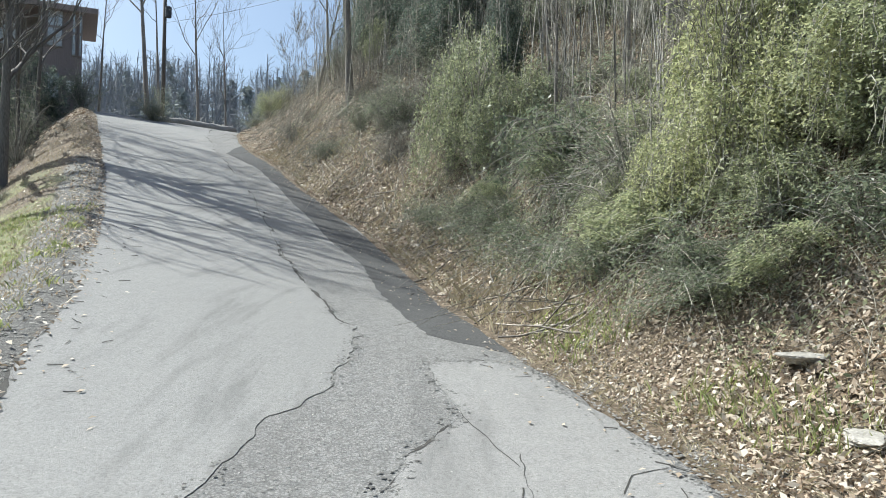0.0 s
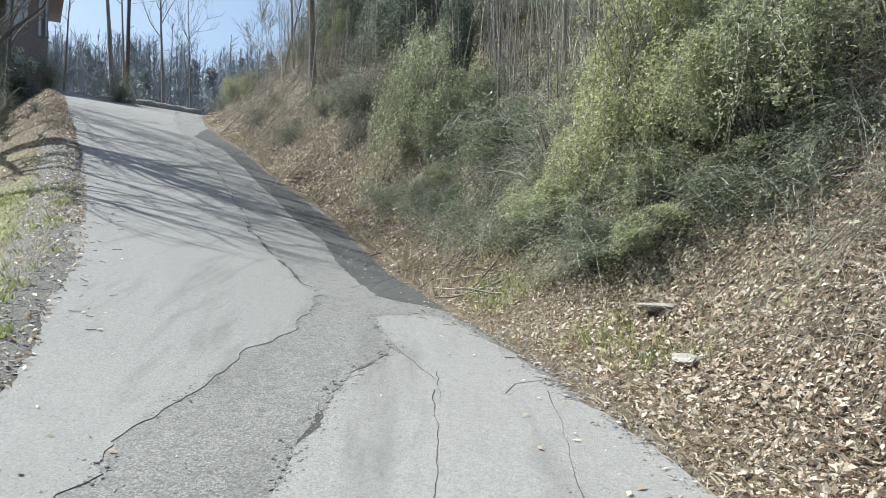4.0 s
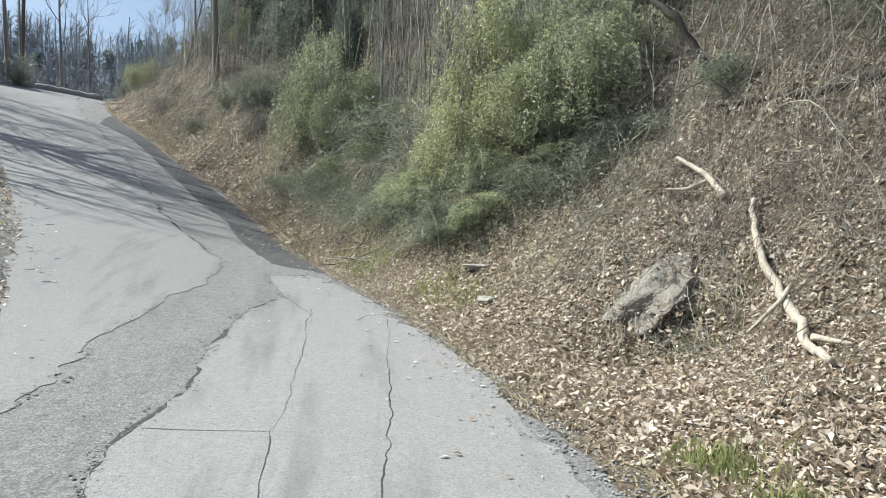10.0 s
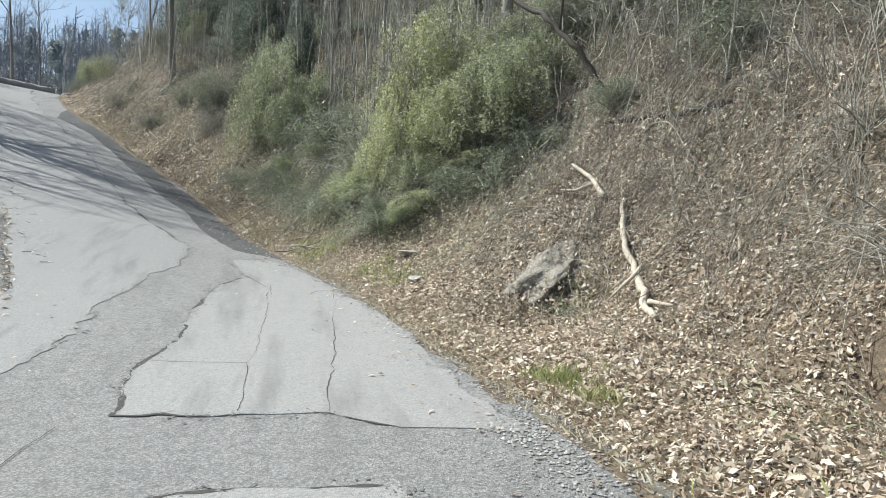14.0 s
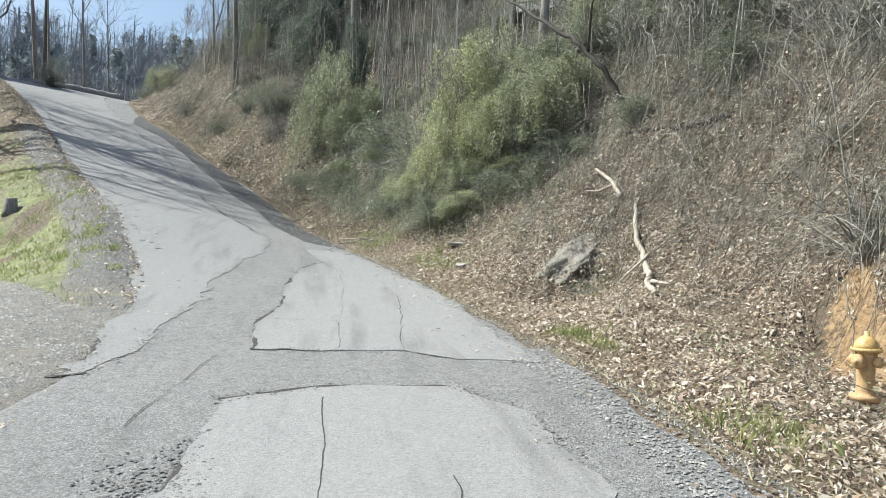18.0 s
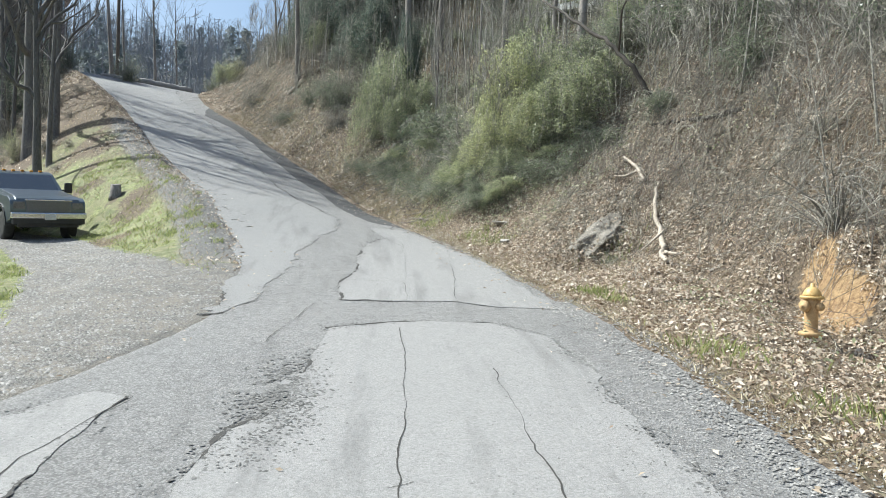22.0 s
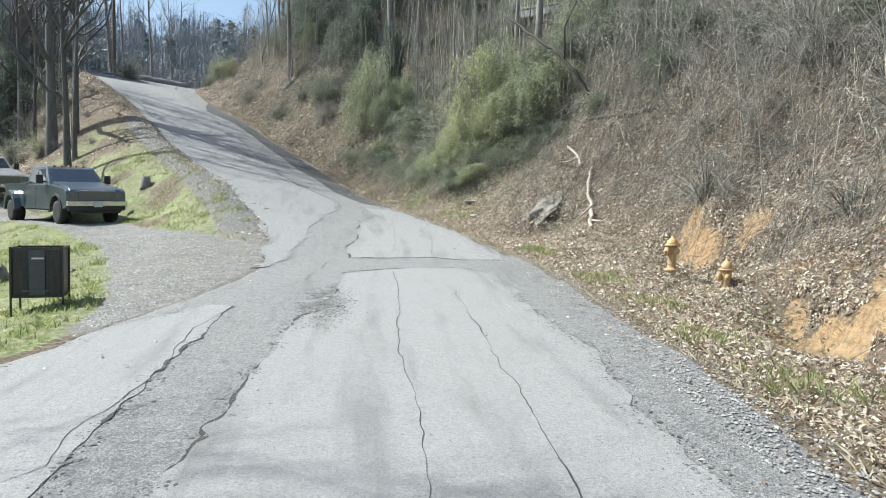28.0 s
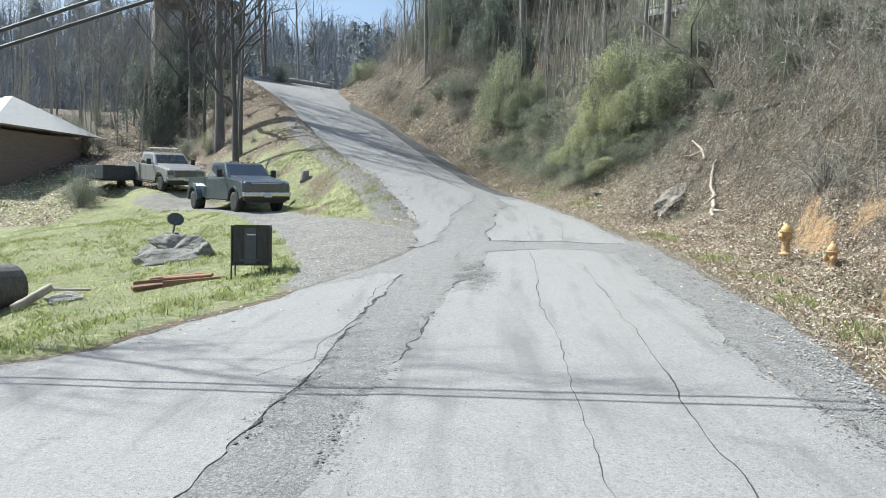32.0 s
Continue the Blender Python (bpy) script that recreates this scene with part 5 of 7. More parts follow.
# mounds of vines on the bank
for _ in range(55):
    y = rng.uniform(-13, 9)
    d = rng.uniform(4.6, 14)
    x = float(edge_r(y)) + d
    if clay_shape(x, y) > 0.1 or (x - 6) ** 2 + (y - 2.6) ** 2 < 3:
        continue
    plant(VINE_G[int(rng.integers(0, 2))] if y > 3.5 else BRUSH[0], x, y, float(rng.uniform(0.9, 1.8)), None, (float(rng.normal(0, 12)), float(rng.normal(0, 12))), 0.2, float(rng.uniform(0.35, 0.7)))
# dense growth above the bank
for _ in range(105):
    y = rng.uniform(10, 42)
    d = rng.uniform(4.2, 13)
    if (10 < y < 18 and d > 5.5) or (14 < y < 22 and 1.8 < float(edge_r(y)) + d < 4.6):
        continue
    kinds = BRUSH + SHRUB_G[:1] if y > 20 else SHRUB_G + BRUSH
    plant(kinds[int(rng.integers(0, len(kinds)))], float(edge_r(y)) + d, y, float(rng.uniform(1.0, 1.8)), None, (float(rng.normal(0, 10)), float(rng.normal(0, 10))), 0.2, float(rng.uniform(0.6, 1.2)))
# low vines along the foot of the bank
for _ in range(46):
    y = rng.uniform(7.5, 18)
    d = 1.7 + 3.2 * rng.uniform(0, 1) ** 0.8
    kinds = VINE_G + DRAPE_G
    k = int(rng.integers(0, 4))
    plant(kinds[k], float(edge_r(y)) + d, y, float(rng.uniform(0.7, 1.2)), None, (float(rng.normal(0, 8)), -25 + float(rng.normal(0, 8))), 0.12, float(rng.uniform(0.35, 0.7) * (1 if k < 2 else 0.45)))
# dull growth higher on the slope
for _ in range(44):
    y = rng.uniform(9.5, 19)
    d = rng.uniform(5.2, 12.5)
    if (10 < y < 16 and 4.0 < float(edge_r(y)) + d < 8.0) or (y > 14.5 and 2.2 < float(edge_r(y)) + d < 5.0):
        continue
    kinds = SHRUB_G + DRAPE_G[:1] + BRUSH[:1]
    plant(kinds[int(rng.integers(0, 4))], float(edge_r(y)) + d, y, float(rng.uniform(0.9, 1.5)), None, (float(rng.normal(0, 9)), float(rng.normal(0, 9))), 0.15, float(rng.uniform(0.6, 1.0)))
# dark evergreens behind the draped shrubs
for _ in range(26):
    y = rng.uniform(23.5, 34)
    d = rng.uniform(4.6, 9.5)
    plant(DRAPE_D[int(rng.integers(0, 2))], float(edge_r(y)) + d, y, float(rng.uniform(1.1, 1.9)), None, (float(rng.normal(0, 7)), float(rng.normal(0, 7))), 0.15, float(rng.uniform(0.7, 1.25)))
# saplings over the bank
for _ in range(140):
    y = rng.uniform(-12, 42)
    d = rng.uniform(4.5 if y < 8 else 2.0, 14)
    plant(SAPLING[int(rng.integers(0, 4))], float(edge_r(y)) + d, y, float(rng.uniform(0.5, 1.0)), None, (float(rng.normal(0, 6)), float(rng.normal(0, 6))))
# shrubs that can be told apart
by_the_outcrop = [
    (DRAPE_Y[0], 4.1, 9.6, 1.35, 1.15), (DRAPE_Y[1], 3.5, 9.0, 1.1, 0.95), (DRAPE_G[0], 4.9, 9.9, 1.3, 1.1), (DRAPE_Y[0], 3.1, 9.9, 0.8, 0.9), (DRAPE_Y[1], 4.4, 8.4, 1.0, 0.9),
    (DRAPE_G[0], 3.7, 8.1, 0.8, 0.7), (DRAPE_G[1], 5.4, 8.9, 1.1, 0.9), (DRAPE_G[0], 5.0, 7.6, 1.15, 0.8), (DRAPE_G[1], 5.7, 7.7, 1.2, 0.75), (SHRUB_G[1], 5.9, 8.8, 1.2, 0.9),
    (VINE_G[0], 2.9, 8.6, 1.0, 1.0), (VINE_G[1], 4.3, 7.2, 1.1, 0.8), (VINE_G[0], 5.1, 6.6, 1.1, 0.8), (VINE_G[1], 5.9, 6.6, 1.1, 0.8), (VINE_G[0], 3.3, 7.9, 0.9, 0.6),
    (VINE_G[0], 5.0, 2.4, 0.5, 0.5), (DRAPE_G[0], 6.6, 8.2, 1.0, 0.7)]
foot_of_the_woods = [
    (VINE_G[0], 2.4, 10.4, 1.3, 0.7), (VINE_G[1], 1.9, 11.9, 1.2, 0.6), (VINE_G[1], 1.3, 13.6, 1.3, 0.6), (DRAPE_G[1], 2.6, 11.6, 0.8, 0.6), (VINE_G[0], 2.9, 12.6, 1.2, 0.7),
    (SHRUB_G[1], 6.9, 10.6, 1.2, 0.8), (SHRUB_G[0], 5.6, 11.6, 1.0, 0.7), (VINE_G[1], 0.9, 15.4, 1.2, 0.6)]
upper_bank = [
    (DRAPE_G[0], 0.6, 19.0, 1.35, 1.25), (DRAPE_G[1], -0.1, 20.2, 1.25, 1.2), (DRAPE_G[0], 1.1, 18.0, 1.0, 1.0), (DRAPE_G[1], 1.9, 18.6, 1.1, 0.9), (DRAPE_G[0], 0.6, 20.8, 1.2, 1.3),
    (VINE_G[0], -0.4, 18.6, 1.0, 0.8), (VINE_G[1], 0.5, 17.0, 1.1, 0.7), (SHRUB_G[0], -2.3, 25.2, 1.1, 0.8), (SHRUB_G[1], -1.7, 24.3, 1.3, 0.9), (VINE_G[1], -4.6, 26.9, 0.9, 0.8), (BRUSH[0], -4.9, 27.3, 0.9, 0.6), (BRUSH[2], -4.4, 26.6, 0.8, 0.7),
    (SHRUB_G[1], -3.4, 26.8, 1.0, 0.8), (DRAPE_G[1], -3.0, 30.6, 1.0, 0.9), (SHRUB_Y[0], -9.6, 40.6, 0.9, 0.9), (DRAPE_G[1], -10.6, 41.6, 0.9, 0.9), (BRUSH[1], -10.2, 42.4, 0.9, 0.9), (DRAPE_D[0], 1.45, 21.0, 0.75, 2.3), (DRAPE_D[1], 1.2, 20.7, 0.6, 1.6)]
hillside = [
    (SHRUB_G[0], 7.4, 9.0, 1.2, 0.7), (VINE_G[0], 8.3, 8.0, 1.6, 1.2), (VINE_G[1], 9.8, 5.2, 1.6, 1.2), (VINE_G[0], 10.6, 1.8, 1.5, 1.2), (VINE_G[1], 8.8, 3.9, 1.2, 1.0),
    (VINE_G[0], 11.8, -1.5, 1.6, 1.2), (VINE_G[1], 12.5, -5.0, 1.6, 1.2), (VINE_G[1], 7.2, 5.6, 1.0, 0.8), (SHRUB_G[1], 5.5, 21.0, 1.7, 1.4), (SHRUB_G[0], 8.6, 17.5, 1.8, 1.3)]
low_side = [
    (SHRUB_Y[0], -17.2, 25.0, 0.8, 0.9), (SHRUB_G[0], -19.5, 27.0, 1.1, 0.9), (SHRUB_G[1], -17.0, 41.0, 1.4, 0.8), (SHRUB_G[0], -20.5, 40.0, 1.5, 0.9), (SHRUB_G[1], -22.5, 37.0, 1.4, 1.0),
    (SHRUB_G[0], -11.4, 41.5, 0.8, 0.7), (VINE_G[1], -21.5, 18.0, 1.3, 1.2), (SHRUB_G[0], -20.8, 16.6, 1.2, 0.9), (BRUSH[1], -17.6, 29.2, 1.6, 1.5), (SHRUB_G[1], -18.6, 30.6, 1.5, 1.3),
    (BRUSH[2], -20.0, 30.6, 1.8, 1.6), (DRAPE_D[0], -23.6, 36.6, 2.0, 1.2), (DRAPE_D[1], -21.6, 37.6, 1.7, 1.0), (DRAPE_D[0], -25.6, 35.2, 2.2, 1.2),
    (DRAPE_D[1], -23.4, 33.4, 1.6, 0.9), (DRAPE_D[1], -24.6, 38.4, 2.1, 1.4)]
for kind, x, y, s, tall in by_the_outcrop + foot_of_the_woods + upper_bank + hillside + low_side:
    plant(kind, x, y, s, None, (0, 0), 0.1, tall)
for t in TREE + SAPLING + BRUSH + BIG + DRAPE_Y + DRAPE_G + DRAPE_D + SHRUB_Y + SHRUB_G + VINE_G:
    for o in (*t.children_recursive, t):
        bpy.data.objects.remove(o)

# far woods beyond the crest: a mass of bare crowns, one object
g = np.random.default_rng(41)


def twig_blades(c, way, ln, wid):
    """Crossed slender blades along directions."""
    side = np.cross(way, g.normal(size=way.shape))
    side /= np.linalg.norm(side, axis=1, keepdims=True) + 1e-9
    side *= np.asarray(wid).reshape(-1, 1)
    e = c + way * ln[:, None]
    return np.stack([c - side, c + side, e + side * 0.4, e - side * 0.4], 1).reshape(-1, 3)


n = 3600
fy = g.uniform(70, 190, n)
fx = -fy * g.uniform(-0.12, 0.85, n)
west = g.random(n) < 0.3
fy = np.where(west, g.uniform(46, 120, n), fy)
fx = np.where(west, g.uniform(-150, -48, n), fx)
fz = land_z(fx, fy)
hgt = g.uniform(5, 10, n)
foot = np.stack([fx, fy, fz - 0.3], -1)
up = g.normal(0, 0.05, (n, 3)) + np.array([0, 0, 1.0])
far_wood = Heap()
V = twig_blades(foot, up, hgt, g.uniform(0.06, 0.13, n))
far_wood.add(V, np.arange(len(V)).reshape(-1, 4))
k = 34
own = np.repeat(np.arange(n), k)
u = g.uniform(0.25, 0.98, n * k)
c = foot[own] + up[own] * (hgt[own] * u)[:, None]
way = g.normal(0, 0.6, (n * k, 3)) + np.array([0, 0, 0.75])
way /= np.linalg.norm(way, axis=1, keepdims=True)
V = twig_blades(c, way, hgt[own] * (0.34 - 0.2 * u) * g.uniform(0.5, 1.2, n * k), g.uniform(0.015, 0.045, n * k))
far_wood.add(V, np.arange(len(V)).reshape(-1, 4))
# bark lightened and blued: haze painted into the base colour
M_FARWOOD = surface("hazed_bare_trees", (0.20, 0.21, 0.23), (0.32, 0.325, 0.34), 0.3, 3, 0.9, relief=0)
obj("far_woods", far_wood.mesh("far_woods"), M_FARWOOD, None, "mass of bare trees beyond the crest, coloured haze grey", "woods", "", "stuff")
# evergreens among them
pines = Heap()
for i in range(170):
    y = g.uniform(75, 185)
    x = -y * g.uniform(-0.1, 0.8)
    tall_ = g.uniform(4, 9)
    n = 260
    u = g.uniform(0.05, 1, n)
    a = g.uniform(0, 6.283, n)
    rad = tall_ * (0.30 * (1 - u) + 0.05) * g.uniform(0.2, 1.1, n)
    c = np.stack([x + rad * np.cos(a), y + rad * np.sin(a), lay(x, y) + tall_ * u], -1)
    d1, d2 = g.normal(0, 0.24, (n, 3)), g.normal(0, 0.16, (n, 3))
    pines.add(np.stack([c - d1, c - d2, c + d1, c + d2], 1).reshape(-1, 3), np.arange(4 * n).reshape(-1, 4))
# the distance haze is put into the needles' pale blue-green colour
obj("far_evergreens", pines.mesh("far_evergreens"), leaf_material("hazed_far_needles", [(0.21, 0.24, 0.245), (0.31, 0.34, 0.335)], 0.8, 0.3), None, "evergreens in the far woods, coloured pale blue-green with haze", "woods", "", "stuff")

# ---- things ----
M_HYD = surface("yellow_hydrant_paint", (0.50, 0.335, 0.12), (0.64, 0.46, 0.20), 9, 80, 0.5, relief=0.2, dist=0.004, spot=(0.45, 0.24, 0.05))
M_HYDRED = surface("faded_orange_paint", (0.42, 0.265, 0.12), (0.60, 0.42, 0.22), 9, 80, 0.7, relief=0.2, dist=0.004)


def chain(points, radii, material, name, parent, seed=0, sides=9, rough=0.06, label=""):
    """A knotted limb along points."""
    P = np.array(points, float)
    k = 6 * (len(P) - 1) + 1
    s = np.linspace(0, len(P) - 1, k)
    Q = np.stack([np.interp(s, np.arange(len(P)), P[:, i]) for i in range(3)], -1)
    g = np.random.default_rng(seed)
    Q[1:-1] += g.normal(0, rough * np.mean(radii), (k - 2, 3))
    R = np.interp(s, np.arange(len(P)), radii) * (1 + g.normal(0, 0.05, k))
    Q = np.vstack([Q[:1] + (Q[0] - Q[1]) * 0.02, Q, Q[-1:] + (Q[-1] - Q[-2]) * 0.02])
    R = np.concatenate([[0.004], R, [0.004]])
    V, F = tubes(Q[None], R[None], sides)
    V += g.normal(0, 0.03 * np.mean(radii), V.shape)
    return obj(name, mesh_from(name, V, F, True), material, parent, label)


def hydrant(x, y, z, turn, tall, body, cap, label):
    t = empty("fire_hydrant", pose(x, y, z, 0, 0, turn), label, "fire hydrant", "fire hydrants")
    lo = 0.0 if tall > 0.6 else -0.35
    t.scale = (0.88, 0.88, 1.0) if tall > 0.6 else (0.72, 0.72, 1.0)
    part("barrel", lathe(bmesh.new(), [(0.10, lo - 0.1), (0.10, lo + 0.10), (0.165, lo + 0.105), (0.17, lo + 0.135), (0.165, lo + 0.155), (0.105, lo + 0.16), (0.098, lo + 0.2), (0.098, lo + 0.5), (0.115, lo + 0.53), (0.12, lo + 0.6)]), body, t, "", True)
    part("flange", lathe(bmesh.new(), [(0.12, lo + 0.595), (0.165, lo + 0.6), (0.17, lo + 0.615), (0.165, lo + 0.63), (0.12, lo + 0.635)]), cap, t, "", True)
    part("bonnet", lathe(bmesh.new(), [(0.135, lo + 0.63), (0.13, lo + 0.66), (0.11, lo + 0.70), (0.075, lo + 0.735), (0.05, lo + 0.75), (0.03, lo + 0.755), (0.028, lo + 0.80), (0.015, lo + 0.803)]), cap, t, "", True)
    for a, rr2, ln in ((0, 0.075, 0.12), (90, 0.055, 0.11), (-90, 0.055, 0.11)):
        m = pose(0, 0, lo + 0.5, 0, 0, a) @ pose(0.06, 0, 0, 0, 90, 0)
        n = part("nozzle", lathe(bmesh.new(), [(rr2 * .8, 0), (rr2 * .8, ln * .5), (rr2, ln * .5), (rr2, ln), (rr2 * .85, ln + .015), (0.02, ln + .018), (0.02, ln + .045), (0.012, ln + .047)], 14, m), body, t, "", True)
    for i in range(8):
        a = i * math.pi / 4
        part("bolt", cyl(bmesh.new(), 0.012, 0.012, 0.05, (0.148 * math.cos(a), 0.148 * math.sin(a), lo + 0.615), seg=6), cap, t)
    return t


hydrant(5.54, -4.04, lay(5.54, -4.04) - 0.03, 200, 0.8, M_HYDRED, M_HYD, "tall orange-yellow fire hydrant before the clay bank")
hydrant(5.3, -6.62, lay(5.3, -6.62) + 0.0, 160, 0.45, M_HYDRED, M_HYDRED, "short half-buried hydrant in faded orange-yellow paint")


def boulder(name, x, y, size, seed, label, turn=0, sink=0.3, tilt=(0, 0), cuts=4, rough=0.22, parent=None, z=None, mat=None):
    bm = bmesh.new()
    bmesh.ops.create_icosphere(bm, subdivisions=cuts, radius=1)
    g = np.random.default_rng(seed)
    planes = [(Vector(g.normal(size=3)).normalized(), g.uniform(0.55, 0.85)) for _ in range(12)]
    for v in bm.verts:
        for nrm, dd in planes:
            k = v.co.dot(nrm) - dd
            if k > 0:
                v.co -= nrm * k * 0.85
        o = Vector((seed * 3.1, 0, 0))
        v.co *= 1 + rough * noise.noise(v.co * 1.7 + o) + 0.4 * rough * noise.noise(v.co * 5 + o)
        v.co = Vector((v.co.x * size[0], v.co.y * size[1], v.co.z * size[2]))
    me = bpy.data.meshes.new(name)
    bm.to_mesh(me)
    bm.free()
    ob = obj(name, me, mat or M_STONE, parent, label, "rock" if parent is None else "")
    ob.matrix_world = pose(x, y, (lay(x, y) if z is None else z) + size[2] * (1 - 2 * sink), tilt[0], tilt[1], turn)
    return ob


M_BROWNROCK = surface("brown_rock", (0.17, 0.155, 0.13), (0.345, 0.315, 0.265), 2.5, 30, 0.88, relief=0.9, dist=0.03, spot=(0.10, 0.085, 0.06))
boulder("rock_outcrop", 5.05, 3.25, (0.86, 0.62, 0.30), 12, "brown-grey rock outcrop half buried in leaves at the bank's foot", 25, 0.76, (8, -36), 5, 0.3, mat=M_BROWNROCK)
M_PALESTONE = surface("pale_flat_stone", (0.27, 0.255, 0.225), (0.45, 0.425, 0.385), 4, 40, 0.85, relief=0.6, dist=0.01)
boulder("flat_stone", 3.3, 6.45, (0.3, 0.2, 0.07), 8, "flat pale stone lying in the leaves", 20, 0.3, mat=M_PALESTONE)
boulder("flat_stone", -0.05, 17.6, (0.3, 0.22, 0.09), 9, "flat pale stone on the bank", 10, 0.25, (0, -25), mat=M_PALESTONE)
boulder("flat_stone", 3.2, 5.2, (0.26, 0.2, 0.06), 10, "flat pale stone beside the verge", 80, 0.3, mat=M_PALESTONE)

# fallen limbs
log_ = empty("fallen_limb", None, "bleached crooked fallen limb lying down the bank", "log")
pts = [(6.33, 3.28), (6.06, 2.78), (5.88, 2.03), (5.72, 1.4), (5.52, 0.95), (5.4, 0.45)]
chain([(x, y, lay(x, y) + h_) for (x, y), h_ in zip(pts, (.16, .12, .1, .14, .1, .05))], [.03, .045, .055, .06, .05, .04], M_DEADWOOD, "stem", log_, 1, 10, 0.42)
chain([(5.6, 1.0, lay(5.6, 1.0) + .12), (5.75, 0.6, lay(5.75, 0.6) + .1)], [.04, .02], M_DEADWOOD, "branch", log_, 41, 7)
chain([(6.0, 1.95, lay(6.0, 1.95) + .1), (5.75, 1.75, lay(5.8, 1.75) + .12), (5.35, 1.75, lay(5.35, 1.75) + .2)], [.03, .03, .015], M_DEADWOOD, "branch", log_, 2, 6)
log2 = empty("fallen_limb", None, "short bleached forked branch on the leaf-covered bank", "log")
chain([(6.1, 3.6, lay(6.1, 3.6) + .15), (6.15, 4.2, lay(6.15, 4.2) + .22), (6.05, 4.9, lay(6.05, 4.9) + .15)], [.05, .045, .03], M_DEADWOOD, "stem", log2, 3, 8)
chain([(6.15, 4.1, lay(6.15, 4.1) + .2), (5.85, 4.2, lay(5.85, 4.2) + .25), (5.7, 4.5, lay(5.7, 4.5) + .2)], [.035, .03, .015], M_DEADWOOD, "branch", log2, 4, 6)
log3 = empty("fallen_limb", None, "pale forked fallen branch on the upper bank", "log")
chain([(-4.77, 29.5, lay(-4.77, 29.5) + .1), (-4.3, 29.6, lay(-4.3, 29.6) + .15), (-3.9, 29.6, lay(-3.9, 29.6) + .15)], [.09, .08, .04], M_DEADWOOD, "stem", log3, 5, 8)
chain([(-4.3, 29.6, lay(-4.3, 29.6) + .12), (-3.6, 30.4, lay(-3.6, 30.4) + .2)], [.05, .02], M_DEADWOOD, "branch", log3, 6, 6)
log4 = empty("fallen_limb", None, "short pale stick at the road's edge", "log")
chain([(-4.75, 26.5, lay(-4.75, 26.5) + .06), (-4.2, 25.0, lay(-4.2, 25.0) + .06)], [.06, .05], M_DEADWOOD, "stem", log4, 7, 7)
log5 = empty("fallen_limb", None, "dark fallen trunk lying level across the bank", "log")
chain([(6.9, 5.3, lay(6.9, 5.3) + .05), (7.25, 4.5, lay(7.25, 4.5) + .04), (7.7, 3.75, lay(7.7, 3.75) + .05), (8.2, 3.0, lay(8.2, 3.0) + .04)], [.03, .06, .07, .075], M_DARKWOOD, "stem", log5, 31, 9, 0.15)
lean_ = empty("leaning_dead_tree", None, "dark dead tree leaning out over the bank", "tree")
chain([(7.4, 6.0, lay(7.4, 6.0) - .2), (6.7, 6.3, 5.6), (6.1, 7.0, 6.5), (5.4, 8.2, 7.4), (4.9, 9.4, 8.2)], [.075, .065, .055, .045, .03], M_DARKWOOD, "trunk", lean_, 8, 8, 0.4)
chain([(6.4, 6.6, 6.1), (6.1, 5.6, 6.9), (6.3, 5.0, 7.6)], [.03, .025, .012], M_DARKWOOD, "branch", lean_, 9, 6, 0.4)

# dark logs edging the crest
M_GREYLOG = surface("weathered_grey_log", (0.14, 0.135, 0.13), (0.34, 0.33, 0.31), 2, 30, 0.8, relief=0.6, dist=0.01)
edge_logs = empty("edging_log", None, "grey weathered log lying along the crest of the lane", "log", "edging logs")
chain([(-22.20, 47.00, lay(-22.20, 47.00) + .12), (-19.45, 44.64, lay(-19.45, 44.64) + .12), (-16.70, 42.28, lay(-16.70, 42.28) + .12)], [.26, .3, .24], M_GREYLOG, "trunk", edge_logs, 21, 9, 0.1)
edge_log2 = empty("edging_log", None, "grey weathered log lying along the crest of the lane", "log", "edging logs")
chain([(-18.5, 43.7, lay(-18.5, 43.7) + .16), (-16.2, 44.9, lay(-16.2, 44.9) + .2), (-13.8, 46.0, lay(-13.8, 46.0) + .16)], [.2, .34, .28], M_GREYLOG, "trunk", edge_log2, 22, 9, 0.1)

# stump on the grassy spur
st = lay(-8.4, 12.0)
part("stump", lathe(bmesh.new(), [(0.24, -0.15), (0.2, 0.02), (0.17, 0.12), (0.16, 0.36), (0.13, 0.37)], 14), M_BARK, None, "", True)
stump = bpy.data.objects["stump"]
stump.matrix_world = pose(-8.4, 12.0, st, 5, 0, 0)
tagged(stump, "cut grey tree stump on the grassy spur", "stump")

# ---- the bin by the driveway ----
M_BINMETAL = surface("rusty_dark_steel", (0.05, 0.047, 0.045), (0.12, 0.105, 0.09), 6, 60, 0.6, 0.6, 0.3, 0.004, spot=(0.16, 0.08, 0.04))
M_BINSHEET = surface("weathered_black_sheet", (0.03, 0.03, 0.03), (0.085, 0.08, 0.075), 5, 60, 0.5, 0.3, 0.3, 0.004, stretch=(4, 4, 0.5))
M_DRUM = surface("grey_plastic_drum", (0.055, 0.06, 0.066), (0.115, 0.12, 0.128), 4, 50, 0.38, 0, 0.1, 0.003)
bz = lay(-5.6, -5.3)
crate = empty("trash_stand", pose(-5.6, -5.3, bz - .06, 0, 0, 12) @ Matrix.Diagonal((.86, .86, .9, 1)), "dark steel cage stand holding a grey trash drum on the grass", "trash stand")
for sx in (-1, 1):
    for sy in (-1, 1):
        part("post", box(bmesh.new(), (0.035, 0.035, 1.22), (0.42 * sx, 0.42 * sy, 0.57), bevel=0.004, seg=1), M_BINMETAL, crate)
